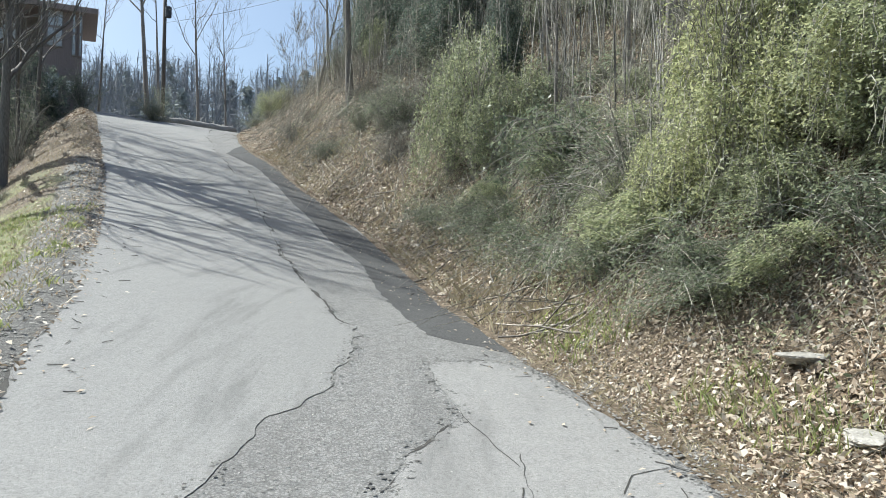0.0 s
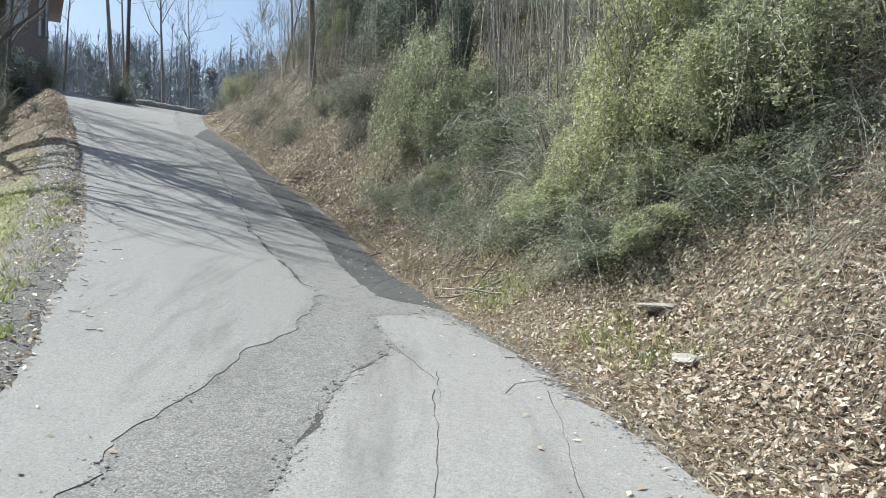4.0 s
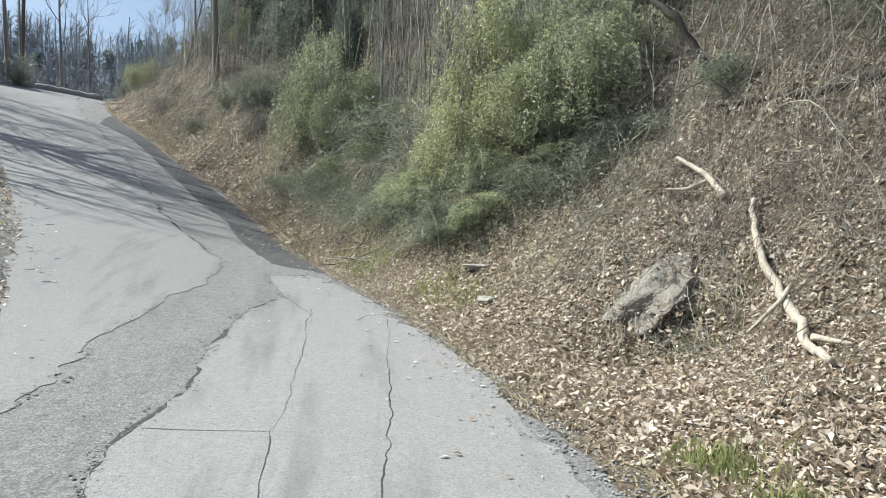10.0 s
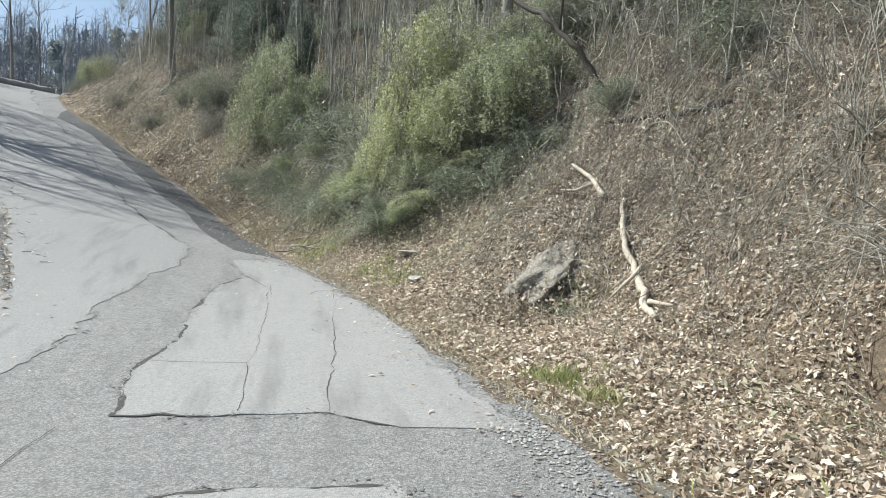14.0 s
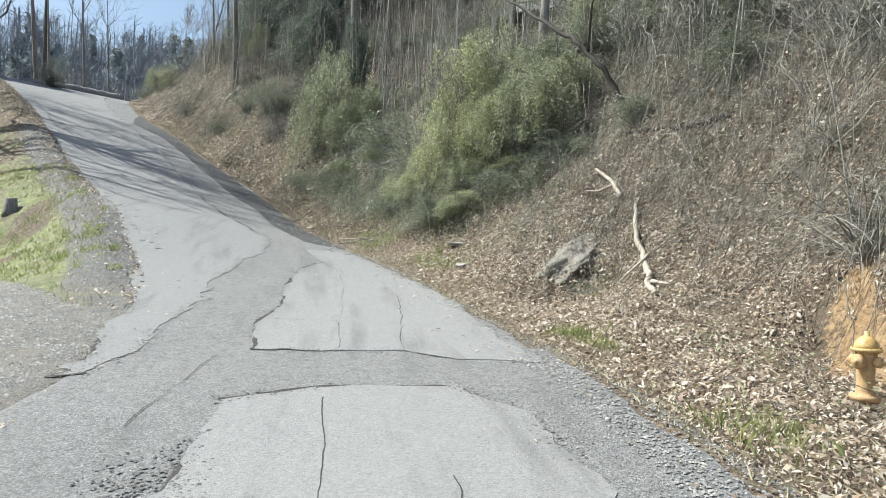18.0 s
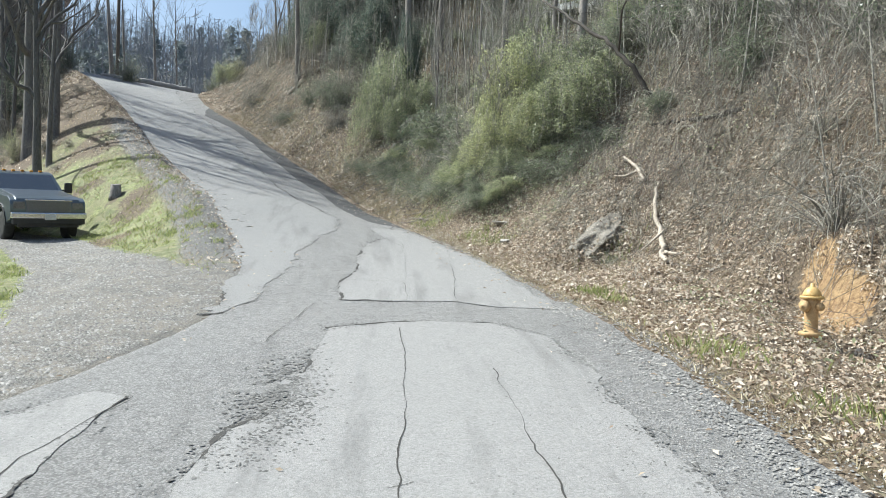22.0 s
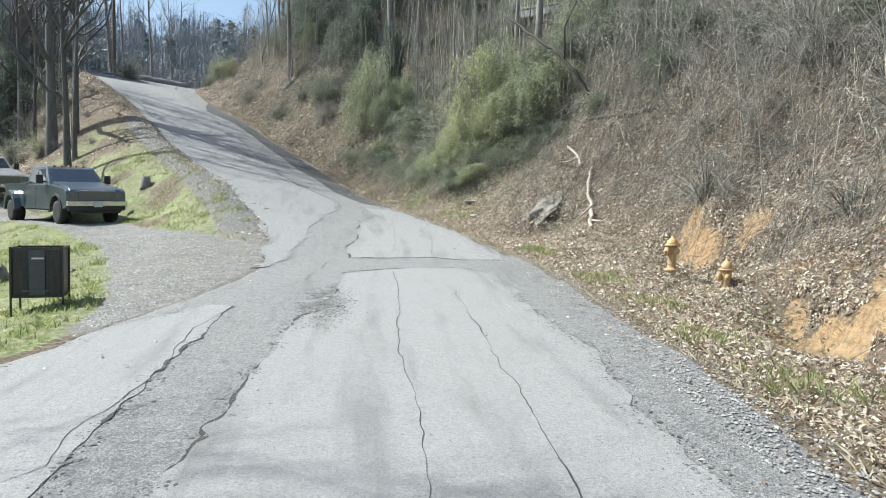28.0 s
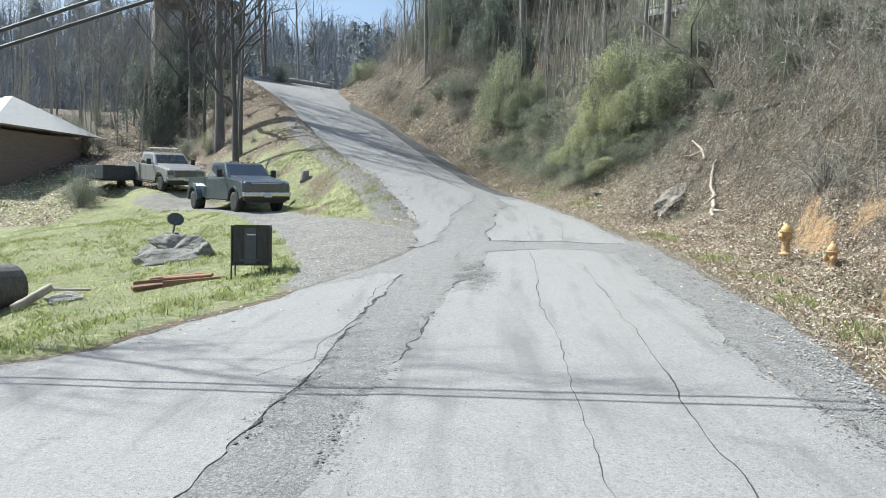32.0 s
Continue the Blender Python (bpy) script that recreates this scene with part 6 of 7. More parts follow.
for z in (0.32, 1.15):
    for sy in (-1, 1):
        part("rail", box(bmesh.new(), (0.84, 0.03, 0.04), (0, 0.42 * sy, z)), M_BINMETAL, crate)
    for sx in (-1, 1):
        part("rail", box(bmesh.new(), (0.03, 0.84, 0.04), (0.42 * sx, 0, z)), M_BINMETAL, crate)
part("floor", box(bmesh.new(), (0.82, 0.82, 0.02), (0, 0, 0.32)), M_BINMETAL, crate)
for sx in (-1, 1):
    part("side_panel", box(bmesh.new(), (0.012, 0.80, 0.79), (0.40 * sx, 0, 0.735), bevel=0.003, seg=1), M_BINSHEET, crate)
part("back_panel", box(bmesh.new(), (0.78, 0.012, 0.79), (0, 0.40, 0.735), bevel=0.003, seg=1), M_BINSHEET, crate)
# paler middle panel imitates the lighter centre of a rounded front
for px_, w_, mt_ in ((-0.265, 0.25, M_BINSHEET), (0.0, 0.27, M_DRUM), (0.265, 0.25, M_BINSHEET)):
    part("front_panel", box(bmesh.new(), (w_, 0.014, 0.79), (px_, -0.40 if mt_ is M_BINSHEET else -0.412, 0.735), bevel=0.004, seg=1), mt_, crate)
part("drum", lathe(bmesh.new(), [(0.33, 0.34), (0.36, 0.36), (0.365, 0.55), (0.38, 0.57), (0.365, 0.59), (0.365, 0.83), (0.38, 0.85), (0.365, 0.87), (0.365, 1.10), (0.375, 1.13), (0.35, 1.13), (0.34, 0.5)], 32), M_DRUM, crate, "grey plastic drum", True)
part("label_bar", box(bmesh.new(), (0.2, 0.012, 0.03), (0.02, -0.428, 0.98)), surface("white_paint", (0.6, 0.6, 0.58), (0.75, 0.75, 0.73), 8, 60, 0.6), crate, "white bar of unreadable marking")
part("latch", box(bmesh.new(), (0.44, 0.03, 0.035), (-0.02, -0.43, 0.42), bevel=.005), M_DRUM, crate)

# satellite dish on the rock pile
M_DISHGREY = surface("dark_grey_dish", (0.07, 0.075, 0.08), (0.13, 0.135, 0.14), 5, 60, 0.5, 0.3)
for i, (x, y, up_, sz, tn, tl) in enumerate([(-8.75, -1.75, -.17, (.95, .42, .36), 16, (24, -12)), (-9.15, -0.35, .02, (.85, .5, .3), 10, (20, 6)), (-9.73, -0.46, 0, (.42, .35, .3), 40, (0, 0)), (-8.04, -1.21, -.05, (.4, .3, .3), 70, (0, 18)), (-9.3, 0.1, .2, (.45, .38, .26), 20, (0, 8)), (-9.2, -0.7, .3, (.6, .42, .26), 12, (18, 10)), (-8.5, -0.9, .12, (.5, .35, .3), 24, (10, -8))]):
    boulder("boulder", x, y, sz, 30 + i, "long slab-like grey boulder in the rock pile on the lawn", tn, 0.3, tl, 4, 0.24, None, lay(x, y) + up_, M_SLAB)
dz = lay(-9.2, -0.4) + 0.6
dish = empty("satellite_dish", pose(-9.2, -0.4, dz, 0, 0, 20), "dark grey satellite dish on a bent mast on the rocks", "satellite dish")
part("base_plate", box(bmesh.new(), (0.3, 0.26, 0.04), (0, 0, 0.0), bevel=0.01), M_DISHGREY, dish)
part("mast", cyl(bmesh.new(), 0.025, 0.025, 0.28, (0.03, 0, 0.14), (0, 12, 0), 10), M_DISHGREY, dish)
part("reflector", lathe(bmesh.new(), [(0.02, 0.0), (0.2, 0.02), (0.34, 0.07), (0.36, 0.075), (0.35, 0.085), (0.2, 0.035), (0.02, 0.012)], 28, pose(0.06, 0, 0.36, 62, 0, 15) @ Matrix.Diagonal((.62, 0.53, .7, 1))), M_DISHGREY, dish, "", True)
part("feed_arm", cyl(bmesh.new(), 0.012, 0.012, 0.3, (0.06, -0.14, 0.27), (70, 0, 0), 8), M_DISHGREY, dish)

# weathered planks
M_PLANK = surface("rusty_brown_planks", (0.14, 0.078, 0.045), (0.32, 0.185, 0.105), 3, 40, 0.8, relief=0.4, dist=0.006, stretch=(0.3, 3, 3), vary=0.2)
pl = empty("plank_stack", pose(-7.3, -4.9, lay(-7.3, -4.9) - .04, 0, -5, 14), "heap of rust-brown split boards lying in the grass", "planks")
for i, (dx, dy, dzz, ln, wd, th_, tn) in enumerate([(-.2, .12, .08, 1.3, .34, .15, 6), (.4, -.2, .07, 1.25, .28, .14, -3), (0, .2, .18, 1.1, .24, .06, 14), (.25, -.05, .17, 1.0, .22, .06, -8), (-.5, -.2, .05, .7, .2, .09, 25)]):
    bm = box(bmesh.new(), (ln, wd, th_), (dx, dy, dzz), (4 * i - 8, 0, tn), 0.012, 1)
    part("plank", bm, M_PLANK, pl)

# log and timber at the lawn's edge
lg = empty("cut_log", pose(-10.55, -6.3, lay(-10.55, -6.3) + 0.42, 0, 0, 70), "large dark cut log section lying on the lawn", "log")
part("bark", cyl(bmesh.new(), 0.5, 0.46, 1.3, (0, 0, 0), (0, 90, 0), 22), M_DARKBARK, lg, "", False)
part("cut_face", cyl(bmesh.new(), 0.43, 0.43, 0.02, (0.652, 0, 0), (0, 90, 0), 22), M_DEADWOOD, lg)
bl = empty("birch_log", None, "pale blotched log leaning on the lawn", "log")
chain([(-9.75, -6.6, lay(-9.75, -6.6) + .05), (-9.35, -6.0, lay(-9.35, -6) + .3)], [.09, .085], M_DEADWOOD, "stem", bl, 12, 9)
chain([(-9.4, -5.95, lay(-9.4, -5.95) + .25), (-8.7, -5.75, lay(-8.7, -5.75) + .12)], [.04, .025], M_DEADWOOD, "branch", bl, 13, 7)
boulder("flat_stone", -9.0, -6.1, (.45, .3, .14), 44, "flat grey stone beside the logs", 30, .3)
boulder("flat_stone", -7.0, -0.8, (.35, .25, .12), 45, "flat grey stone on the lawn", 30, .3)


# ---- pickup trucks ----
M_GLASS = surface("tinted_glass", (0.02, 0.03, 0.04), (0.04, 0.05, 0.06), 2, 20, 0.05, 0, 0, coat=1.0)
M_GLASS.node_tree.nodes["Principled BSDF"].inputs["IOR"].default_value = 2.0
M_TYRE = surface("tyre_rubber", (0.02, 0.02, 0.02), (0.05, 0.05, 0.048), 8, 60, 0.85)
M_CHROME = surface("worn_chrome", (0.55, 0.56, 0.57), (0.75, 0.75, 0.75), 4, 40, 0.25, 0.9, 0.05)
M_BLACKTRIM = surface("black_trim", (0.02, 0.02, 0.02), (0.05, 0.05, 0.05), 6, 60, 0.6)
M_LAMP = surface("lamp_lens", (0.5, 0.5, 0.48), (0.7, 0.7, 0.66), 6, 40, 0.15)
M_GRILLE = surface("grey_mesh_grille", (0.10, 0.10, 0.10), (0.26, 0.26, 0.26), 30, 90, 0.4, 0.5, 0.6, 0.01)
M_HEADLAMP = surface("smoked_headlamp", (0.06, 0.06, 0.065), (0.18, 0.18, 0.18), 6, 40, 0.12, coat=0.8)
M_AMBER = surface("amber_lens", (0.6, 0.25, 0.03), (0.75, 0.35, 0.05), 6, 40, 0.2)


def prism(profile, w0, w1=None, zcut=None):
    """A closed side profile (x, z) drawn out to a width; above zcut the width narrows to w1."""
    bm = bmesh.new()
    zs = [p[1] for p in profile]
    top = max(zs)

    def half(z):
        if w1 is None or z <= zcut:
            return w0 / 2
        return (w0 + (w1 - w0) * (z - zcut) / (top - zcut)) / 2
    a = [bm.verts.new((x, half(z), z)) for x, z in profile]
    b = [bm.verts.new((x, -half(z), z)) for x, z in profile]
    bm.faces.new(a)
    bm.faces.new(b[::-1])
    n = len(profile)
    for i in range(n):
        bm.faces.new((a[i], b[i], b[(i + 1) % n], a[(i + 1) % n]))
    bmesh.ops.recalc_face_normals(bm, faces=bm.faces)
    return bm


def soften(bm, off=0.03, seg=2, angle=25):
    es = [e for e in bm.edges if e.is_manifold and e.calc_face_angle(0) > radians(angle)]
    bmesh.ops.bevel(bm, geom=es, offset=off, segments=seg, affect="EDGES", profile=0.6, clamp_overlap=True)
    return bm


def arch(cx, cz, rr_, n=8):
    return [(cx + rr_ * math.cos(math.pi * (1 - i / n)), cz + rr_ * math.sin(math.pi * (1 - i / n))) for i in range(n + 1)]


def wheel(parent, x, y, rad, wide, rim_mat):
    w = part("wheel", lathe(bmesh.new(), [(rad * .62, -wide / 2), (rad * .93, -wide / 2), (rad, -wide * .3), (rad, wide * .3), (rad * .93, wide / 2), (rad * .62, wide / 2)], 26, pose(x, y, rad, 90, 0, 0)), M_TYRE, parent, "", True)
    part("rim", lathe(bmesh.new(), [(rad * .6, -wide * .45), (rad * .62, -wide * .2), (rad * .5, -wide * .1), (rad * .2, -wide * .42), (rad * .2, wide * .42), (rad * .5, wide * .1), (rad * .62, wide * .2), (rad * .6, wide * .45)], 20, pose(x, y, rad, 90, 0, 0)), rim_mat, w, "", True)


def pickup(m, paint, label, wb=4.3, dually=True, rack=False, tall=1.98, low=None):
    """A pickup: x is forward, the origin on the ground below the front axle."""
    t = empty("pickup_truck", m, label, "pickup truck", "parked pickup trucks")
    low = low or paint
    k = tall / 1.98
    W = 1.98
    f, rb = 0.95, -wb - 1.15
    low_line = [(-wb + .95, .5), (-.62, .5)] + [(p[0], p[1]) for p in arch(0, .42, .52)] + [(.62, .52)]
    body = prism([(f, .58), (f + .03, .98), (f - .02, 1.1), (f - .2, 1.19), (-.8, 1.33), (-.95, 1.32), (-wb + .9, 1.32)] + low_line, W)
    part("body", soften(body, .025), paint, t)
    hood = prism([(f - .02, 1.06), (f - .04, 1.15), (f - .22, 1.23), (-.66, 1.42), (-.8, 1.28), (0, 1.16)], W * .84)
    part("hood", soften(hood, .02), paint, t)
    cab = prism([(-.66, 1.3), (-1.28, 1.88), (-1.5, 1.95), (-2.6, 1.98), (-2.88, 1.92), (-3.0, 1.3)], W * .96, W * .78, 1.33)
    part("cab", soften(cab, .03), paint, t)
    # glass
    def pane(name, pts):
        bm = bmesh.new()
        bm.faces.new([bm.verts.new(p) for p in pts])
        r_ = bmesh.ops.extrude_face_region(bm, geom=list(bm.faces))
        for v in (g for g in r_["geom"] if isinstance(g, bmesh.types.BMVert)):
            v.co += Vector((-.004, 0, 0)) if name == "windshield" else Vector((0, -.004 * (1 if pts[0][1] > 0 else -1), 0))
        bmesh.ops.recalc_face_normals(bm, faces=bm.faces)
        part(name, bm, M_GLASS, t)
    pane("windshield", [(-.725, .82, 1.37), (-.725, -.82, 1.37), (-1.235, -.72, 1.85), (-1.235, .72, 1.85)])
    for s in (1, -1):
        yb, yt = .945 * s, .818 * s
        pane("side_window", [(-1.02, yb, 1.38), (-1.42, yt, 1.84), (-1.98, yt, 1.85), (-1.98, yb, 1.38)])
        pane("side_window", [(-2.06, yb, 1.38), (-2.06, yt, 1.85), (-2.64, yt, 1.85), (-2.84, yb, 1.38)])
        mir = part("mirror", box(bmesh.new(), (.12, .22, .3), (-1.0, 1.16 * s, 1.5), (0, 0, 8 * s), .03), M_BLACKTRIM, t)
        part("mirror_arm", box(bmesh.new(), (.05, .16, .05), (-1.02, 1.02 * s, 1.42)), M_BLACKTRIM, t)
        part("headlight", soften(box(bmesh.new(), (.06, .30, .2), (f + .005, .77 * s, .97)), .02), M_HEADLAMP, t)
        part("fender_flare", soften(prism([(p[0], p[1]) for p in arch(0, .42, .60, 10)] + [(p[0], p[1]) for p in arch(0, .42, .52, 10)[::-1]], 2.04 if s > 0 else 2.03), .01), M_BLACKTRIM, t) if s > 0 else None
        part("door_handle", box(bmesh.new(), (.16, .03, .035), (-1.95, .995 * s, 1.2), bevel=.008), M_BLACKTRIM, t)
        part("door_seam", box(bmesh.new(), (.012, .01, .76), (-2.02, .988 * s, .93)), M_BLACKTRIM, t)
        part("step_bar", box(bmesh.new(), (1.9, .14, .07), (-1.75, .93 * s, .42), bevel=.02), M_CHROME if dually else M_BLACKTRIM, t)
        # bed sides
        bl_ = [(-3.02, .55), (-3.02, 1.37), (rb, 1.38), (rb, .6), (-wb - .66, .55)] + [(p[0], p[1]) for p in arch(-wb, .42, .54)[::-1]] + [(-wb + .66, .55)]
        bs = prism(bl_, .12)
        for v in bs.verts:
            v.co.y += .93 * s
        part("bed_side", soften(bs, .015), low, t)
        if dually:
            fl = prism([(-wb + p[0], p[1]) for p in arch(0, .45, .68, 10)] + [(-wb + p[0], p[1]) for p in arch(0, .42, .54, 10)[::-1]], .24)
            for v in fl.verts:
                v.co.y += 1.10 * s
            part("fender", soften(fl, .03), low, t)
    part("bed_floor", box(bmesh.new(), (wb + 1.1 - 3.0, 1.76, .06), ((-3.02 + rb) / 2, 0, .72)), M_BLACKTRIM, t)
    part("tailgate", box(bmesh.new(), (.07, 1.76, .68), (rb + .04, 0, 1.03), bevel=.01), low, t)
    part("front_panel", box(bmesh.new(), (.05, 1.76, .68), (-3.06, 0, 1.03)), low, t)
    part("grille", soften(box(bmesh.new(), (.06, 1.18, .32), (f + .02, 0, .945)), .02), M_GRILLE, t)
    part("grille_frame", box(bmesh.new(), (.05, 1.24, .035), (f + .035, 0, 1.115), bevel=.01), M_CHROME, t)
    for i in range(5):
        part("grille_bar", box(bmesh.new(), (.02, 1.08, .018), (f + .055, 0, .83 + .055 * i)), M_GRILLE, t)
    part("bumper", soften(box(bmesh.new(), (.2, 1.98, .17), (f + .06, 0, .70)), .04), M_CHROME, t)
    part("valance", soften(box(bmesh.new(), (.14, 1.9, .16), (f + .03, 0, .545)), .03), M_BLACKTRIM, t)
    part("air_dam", box(bmesh.new(), (.1, 1.6, .16), (f - .02, 0, .46)), M_BLACKTRIM, t)
    part("plate", box(bmesh.new(), (.01, .3, .15), (f + .165, 0, .66)), M_LAMP, t)
    part("chassis", box(bmesh.new(), (wb + 1.2, .8, .2), (-wb / 2 - .1, 0, .5)), M_BLACKTRIM, t)
    for s in (1, -1):
        wheel(t, 0, .84 * s, .40, .26, M_CHROME)
        wheel(t, -wb, .95 * s if dually else .84 * s, .40, .42 if dually else .26, M_CHROME)
    if dually:
        for i in range(5):
            part("marker_lamp", box(bmesh.new(), (.08, .09, .05), (-1.5, -.5 + .25 * i, 1.965), bevel=.015), M_AMBER, t, "amber roof marker lamp")
    if rack:
        for x in (-1.7, -2.6):
            part("rack_bar", box(bmesh.new(), (.06, 1.5, .05), (x, 0, 2.16)), M_CHROME, t)
            for s in (1, -1):
                part("rack_post", box(bmesh.new(), (.04, .04, .22), (x, .7 * s, 2.05)), M_CHROME, t)
        for s in (-.4, .05, .4):
            part("rack_rail", box(bmesh.new(), (1.9, .09, .05), (-2.1, s, 2.21)), M_LAMP, t, "white ladder rail")
    t.scale = (1, 1, k)
    return t


def stand(fx, fy, gx_, gy_):
    """A pose with x along (gx_, gy_), on the slope of the land."""
    d_ = Vector((gx_, gy_)).normalized()
    z0, z1 = lay(fx, fy), lay(fx - d_.x * 4.3, fy - d_.y * 4.3)
    n0, n1 = lay(fx - d_.y * .8, fy + d_.x * .8), lay(fx + d_.y * .8, fy - d_.x * .8)
    return pose(fx, fy, z0 - 0.03, 0, 0, math.degrees(math.atan2(d_.y, d_.x))) @ pose(0, 0, 0, math.degrees(math.atan2(n0 - n1, 1.6)), -math.degrees(math.atan2(z0 - z1, 4.3)), 0)


M_TEAL = surface("dark_blue_grey_paint", (0.075, 0.098, 0.115), (0.12, 0.15, 0.17), 2, 60, 0.32, 0.4, 0.02, coat=0.8)
M_TAN = surface("dusty_tan_paint", (0.32, 0.315, 0.30), (0.44, 0.43, 0.415), 2, 60, 0.32, 0.25, 0.02, coat=0.4)
pickup(stand(-9.85, 9.75, .625, -.78), M_TEAL, "dark blue-grey dually pickup truck parked on the gravel driveway", tall=2.06)
pickup(stand(-16.2, 17.7, .68, -.733), M_TAN, "dusty tan pickup truck with a white ladder rack", 3.6, False, True, 1.95)

# utility trailer behind the trucks
tz = lay(-21.4, 20.3)
tr = empty("utility_trailer", pose(-21.2, 20.0, tz, 0, 0, -38), "dark open utility trailer loaded with pale junk", "trailer")
M_TRAILER = surface("dark_trailer_steel", (0.03, 0.035, 0.04), (0.07, 0.075, 0.08), 4, 50, 0.6)
part("deck", box(bmesh.new(), (3.4, 1.8, .1), (0, 0, .6), bevel=.01), M_TRAILER, tr)
for s in (1, -1):
    part("side_board", box(bmesh.new(), (3.4, .06, .7), (0, .9 * s, .95), bevel=.01), M_TRAILER, tr)
    wheel(tr, -.2, 1.02 * s, .34, .2, M_CHROME)
part("tail_board", box(bmesh.new(), (.06, 1.8, .7), (1.7, 0, .95), bevel=.01), M_TRAILER, tr)
part("tongue", box(bmesh.new(), (1.2, .1, .1), (-2.2, 0, .55)), M_TRAILER, tr)
for i, (x, y, w_, h_) in enumerate([(.9, .2, .5, .5), (0, -.3, .6, .35), (-.9, .3, .5, .6), (.3, .5, .3, .7)]):
    j = empty("junk_box", tr.matrix_world @ pose(x, y, .65, 0, 0, 20 * i), "pale scrap box piled in the trailer", "scrap")
    part("carton", box(bmesh.new(), (w_, w_ * .8, h_), (0, 0, h_ / 2), bevel=.01), M_LAMP if i % 2 else M_TAN, j)
    part("flap", box(bmesh.new(), (w_ * .9, w_ * .35, .01), (0, w_ * .3, h_ + .01), (15, 0, 0)), M_TAN, j)

# ---- buildings ----
M_SIDING = surface("grey_brown_siding", (0.17, 0.135, 0.115), (0.27, 0.225, 0.195), 2, 40, 0.8, relief=0.3, dist=0.006, stretch=(1, 1, 8))
M_ROOF = surface("pale_shingles", (0.56, 0.55, 0.52), (0.74, 0.72, 0.67), 3, 40, 0.85, relief=0.5, dist=0.01)
M_WHITE = surface("white_paint_worn", (0.62, 0.62, 0.60), (0.82, 0.82, 0.80), 4, 40, 0.6, relief=0.1)
# timber colour lightened to take in the haze before the timber house
M_DARKTIMBER = surface("haze_lightened_timber", (0.16, 0.145, 0.14), (0.27, 0.245, 0.235), 3, 40, 0.8, relief=0.3)
# pale base colour stands for the bright sky reflected in the panes
M_WINDOW = surface("window_glass_painted_reflection", (0.34, 0.38, 0.41), (0.62, 0.66, 0.68), 1, 10, 0.05, 0.3, 0)

house = empty("house", pose(-28.3, 21.2, 1.1, 0, 0, -8), "low brown-sided house with a pale shingle roof", "house")
part("wall", box(bmesh.new(), (14, 8, 5.4), (-7.2, 4.4, 1.0)), M_SIDING, house)
roof = bmesh.new()
rv_ = [roof.verts.new(p) for p in [(0.5, -.5, 3.95), (-15, -.5, 3.95), (-15, 9.3, 3.95), (.5, 9.3, 3.95), (-2.3, 4.4, 6.1), (-12.5, 4.4, 6.1)]]
for idx in ((0, 1, 5, 4), (1, 2, 5), (2, 3, 4, 5), (3, 0, 4), (3, 2, 1, 0)):
    roof.faces.new([rv_[i] for i in idx])
rf = part("roof", roof, M_ROOF, house, "pale sunlit shingle roof")
part("fascia", box(bmesh.new(), (15.5, .06, .2), (-7.25, -.52, 3.87)), M_DARKTIMBER, house)
part("roof_vent", cyl(bmesh.new(), .06, .06, .5, (-3.4, 1.6, 5.0), seg=10), M_DARKTIMBER, rf)
part("ridge_vent", box(bmesh.new(), (.7, .3, .14), (-3.2, 4.2, 6.1), bevel=.02), M_DARKTIMBER, rf)
for x in (-3.0, -7.0, -11.0):
    wn = part("window", box(bmesh.new(), (1.1, .08, 1.2), (x, .38, 2.2), bevel=.01), M_WHITE, house)
    part("pane", box(bmesh.new(), (.95, .02, 1.05), (x, .33, 2.2)), M_WINDOW, wn)
# board courses of the near wall
for i in range(21):
    part("board", box(bmesh.new(), (14.02, .03, .235), (-7.2, .39, -1.3 + .245 * i), (-3, 0, 0)), M_SIDING, house)

# dark timber house with tall corner windows beyond the crest
# brown boards greyed and lightened, with haze mixed into the colour
M_REDWOOD = surface("haze_greyed_brown_boards", (0.20, 0.165, 0.16), (0.30, 0.255, 0.25), 3, 40, 0.8, relief=0.3, dist=0.006, stretch=(6, 6, 0.4))
tower = empty("timber_house", pose(-21.6, 42.0, 8.4, 0, 0, 27), "tall reddish-brown timber house with corner windows and overhanging roof", "house")
part("wall", box(bmesh.new(), (2.2, 5.0, 9.6), (-1.1, 2.5, 4.0)), M_REDWOOD, tower)
part("wall", box(bmesh.new(), (3.4, 5.0, 9.4), (-3.9, 4.4, 3.9)), M_DARKTIMBER, tower)
part("roof", box(bmesh.new(), (6.4, 7.0, .34), (-2.4, 2.9, 9.0), (3, 0, 0), .03), M_REDWOOD, tower)
for i in range(24):
    part("board", box(bmesh.new(), (3.2, .03, .36), (-3.98, 1.885, 0.2 + .375 * i), (-3, 0, 0)), M_DARKTIMBER, tower)


def tall_window(x, z, w_, h_, panes):
    wn = part("window", box(bmesh.new(), (w_, .12, h_), (x, -.03, z), bevel=.01), M_DARKTIMBER, tower)
    for j in range(panes):
        part("pane", box(bmesh.new(), (w_ - .14, .02, h_ / panes - .16), (x, -.1, z - h_ / 2 + h_ * (j + .5) / panes)), M_WINDOW, wn)


tall_window(-1.42, 7.75, .86, 2.3, 2)
tall_window(-2.05, 7.75, .3, 2.3, 2)
tall_window(-.44, 7.5, .26, 2.6, 2)
tall_window(-.1, 7.5, .2, 2.6, 2)
tall_window(-1.5, 4.4, .8, 1.5, 1)
part("wall_box", box(bmesh.new(), (.45, .16, .7), (-.55, -.08, 4.4), bevel=.02), M_WHITE, tower, "small white box on the wall")
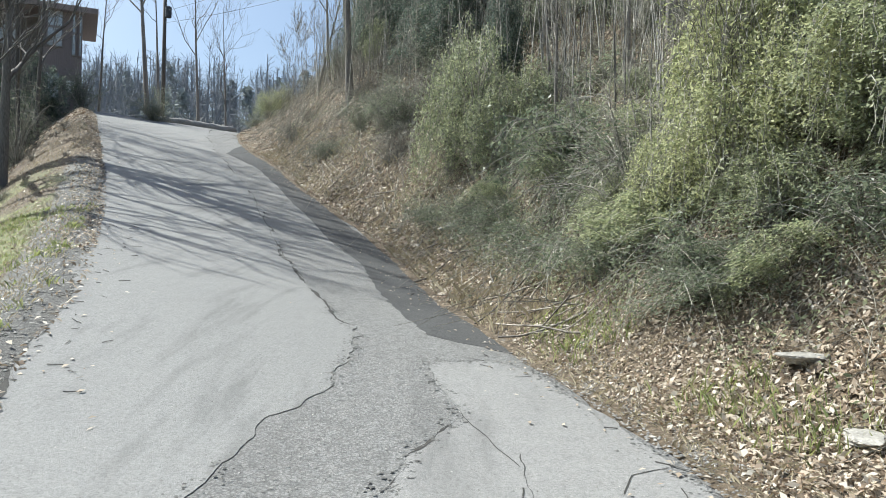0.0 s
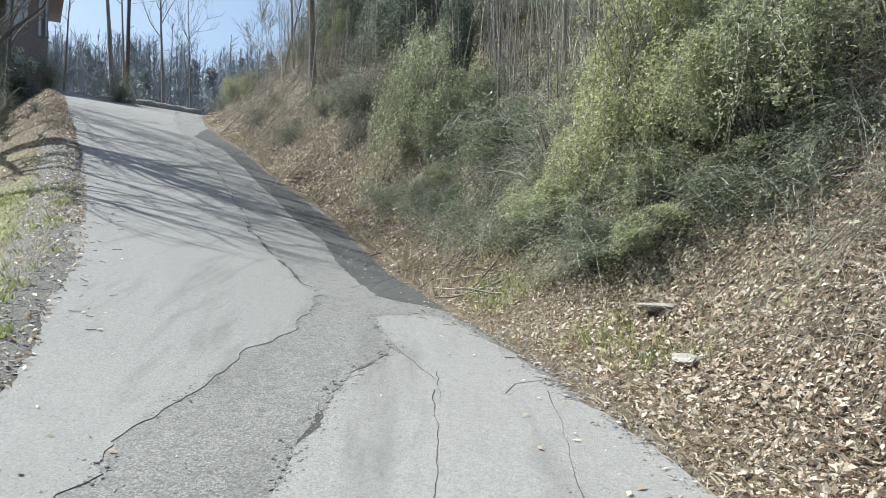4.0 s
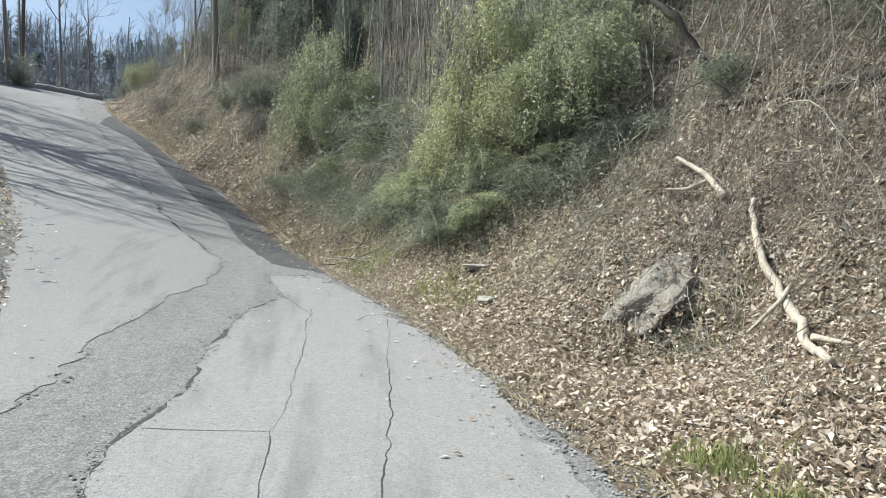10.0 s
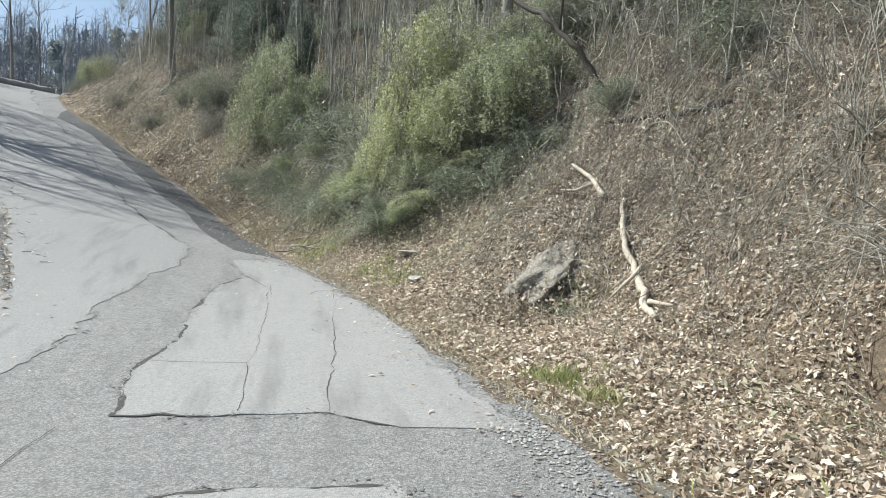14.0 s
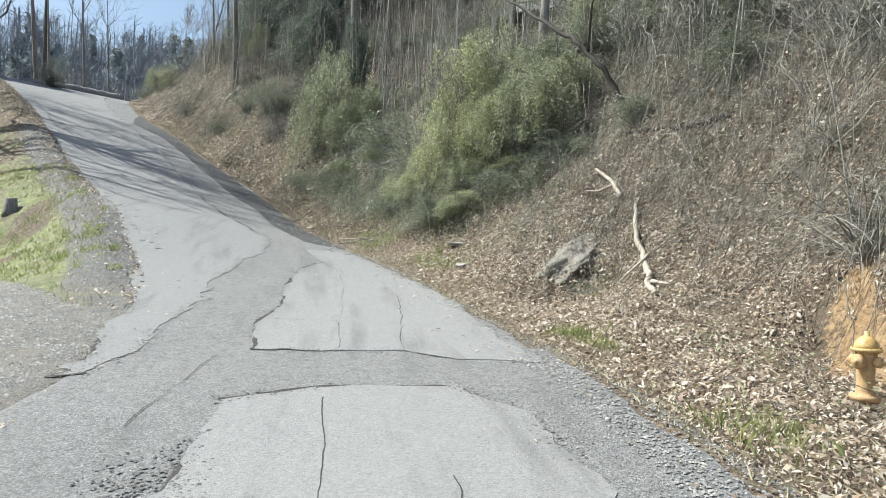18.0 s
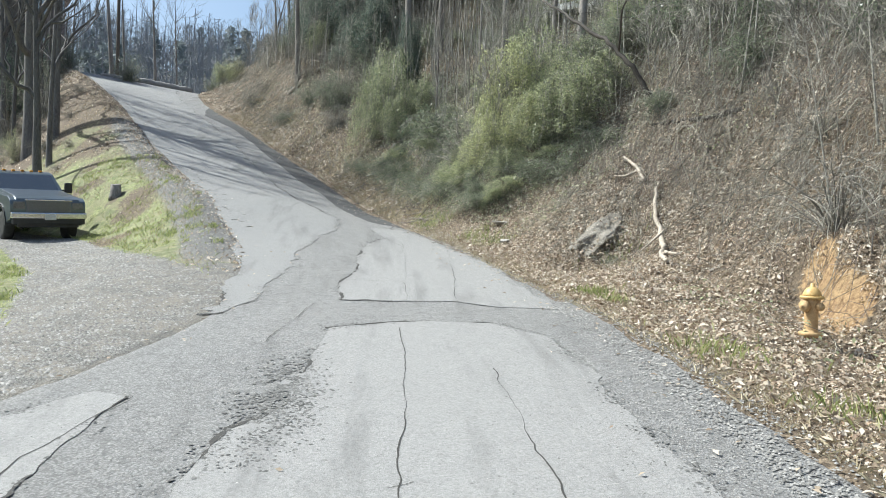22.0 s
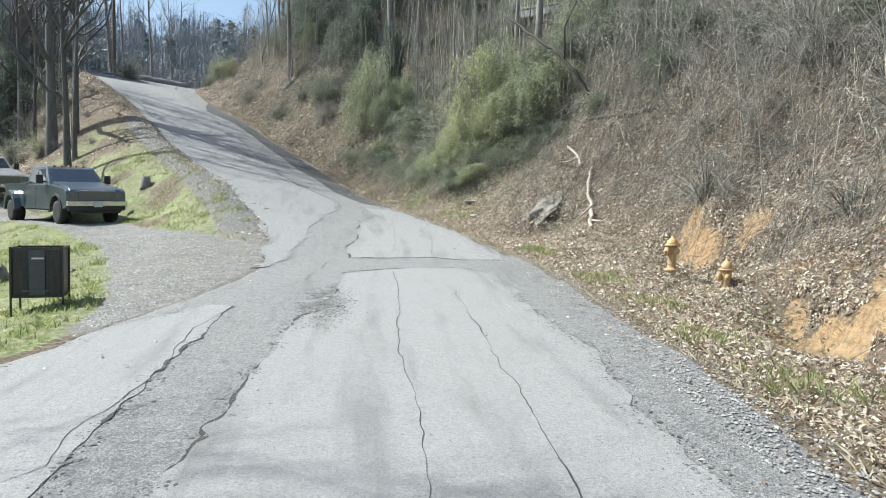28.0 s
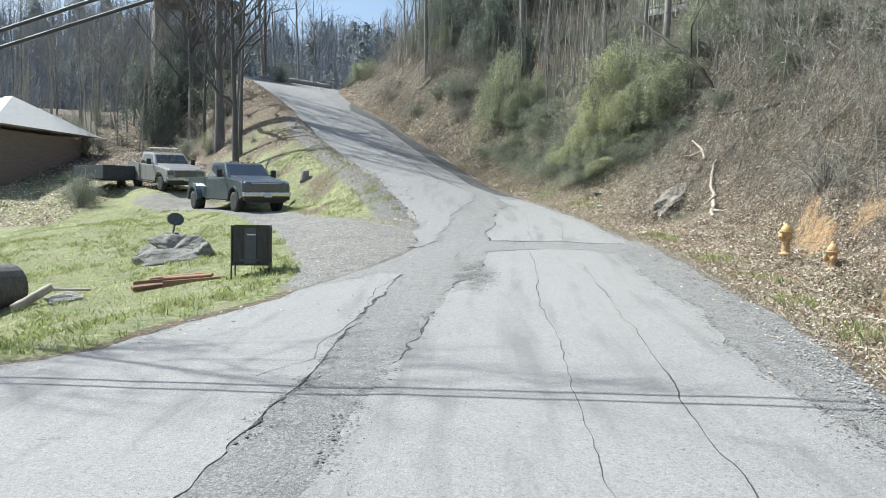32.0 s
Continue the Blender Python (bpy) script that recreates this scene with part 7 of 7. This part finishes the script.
for x in (-4.0,):
    wn = part("window", box(bmesh.new(), (1.2, .1, 1.5), (x, 1.83, 7.6), bevel=.01), M_DARKTIMBER, tower)
    part("pane", box(bmesh.new(), (1.0, .02, 1.3), (x, 1.77, 7.6)), M_WINDOW, wn)

# house on the hill, its deck showing over the bank
dk = empty("hill_house", pose(6.45, 16.0, 9.9, 0, 0, -42), "house on the hilltop with a white-railed timber deck", "house")
part("deck", box(bmesh.new(), (6.0, 2.6, .2), (3.0, 1.3, .06), bevel=.01), M_WHITE, dk)
part("fascia", box(bmesh.new(), (6.0, .05, .28), (3.0, -.03, .02)), M_WHITE, dk)
part("top_rail", box(bmesh.new(), (6.0, .1, .06), (3.0, .03, 1.1), bevel=.01), M_WHITE, dk)
part("bottom_rail", box(bmesh.new(), (6.0, .06, .06), (3.0, .03, .3)), M_WHITE, dk)
for i in range(46):
    part("baluster", box(bmesh.new(), (.035, .035, .8), (.05 + i * .131, .03, .7)), M_WHITE, dk)
for x in (0.1, 2.9, 5.9):
    part("post", box(bmesh.new(), (.18, .18, 4.6), (x, .2, -2.3), bevel=.01), M_DARKTIMBER, dk)
part("wall", box(bmesh.new(), (9.0, 6.0, 7.4), (4.4, 5.8, -.4)), M_SIDING, dk)
part("skirt", box(bmesh.new(), (5.4, .1, 3.0), (3.2, 2.3, -1.6)), M_DARKTIMBER, dk)

# ---- poles and wires ----
M_POLE = surface("tarred_pole", (0.06, 0.05, 0.04), (0.13, 0.11, 0.09), 3, 30, 0.85, relief=0.5, stretch=(1, 1, .2))
M_WIRE = surface("black_cable", (0.03, 0.03, 0.03), (0.06, 0.06, 0.06), 3, 30, 0.6)
POLE_CAN = 22.9 - lay(-22.6, 56.5)
pole = empty("utility_pole", pose(-22.6, 56.5, lay(-22.6, 56.5) - .5), "weathered utility pole with a transformer can beyond the crest", "utility pole")
part("shaft", cyl(bmesh.new(), .17, .12, 20, (0, 0, 10), seg=14), M_POLE, pole, "", True)
part("crossarm", box(bmesh.new(), (2.2, .1, .12), (0, -.15, 19), (0, 0, 30), .01), M_POLE, pole)
part("transformer", cyl(bmesh.new(), .24, .24, .8, (.35, -.2, POLE_CAN), seg=16), M_TRAILER, pole)


def wire(a, b, sag, rad, label, name="overhead_wire"):
    a, b = np.array(a, float), np.array(b, float)
    u = np.linspace(0, 1, 40)
    P = a + (b - a) * u[:, None]
    P[:, 2] -= sag * 4 * u * (1 - u)
    V, F = tubes(P[None], np.full((1, 40), rad), 6)
    obj(name, mesh_from(name, V, F, True), M_WIRE, None, label, "wire", "overhead wires")


wire((-13.6, -12.5, 0.0), (12, -12.8, 8.0), -0.1, .02, "thick black cable rising across the lane")
wire((-13.8, -12.32, -0.1), (12, -12.62, 7.75), -0.1, .02, "thick black cable rising across the lane")
wire((-22.6, 56.4, 22.5), (14, 22, 21), 1.2, .012, "thin overhead wire from the pole to the hill")
wire((-22.6, 56.4, 21.6), (15, 24, 19.4), 1.4, .012, "thin overhead wire from the pole to the hill")
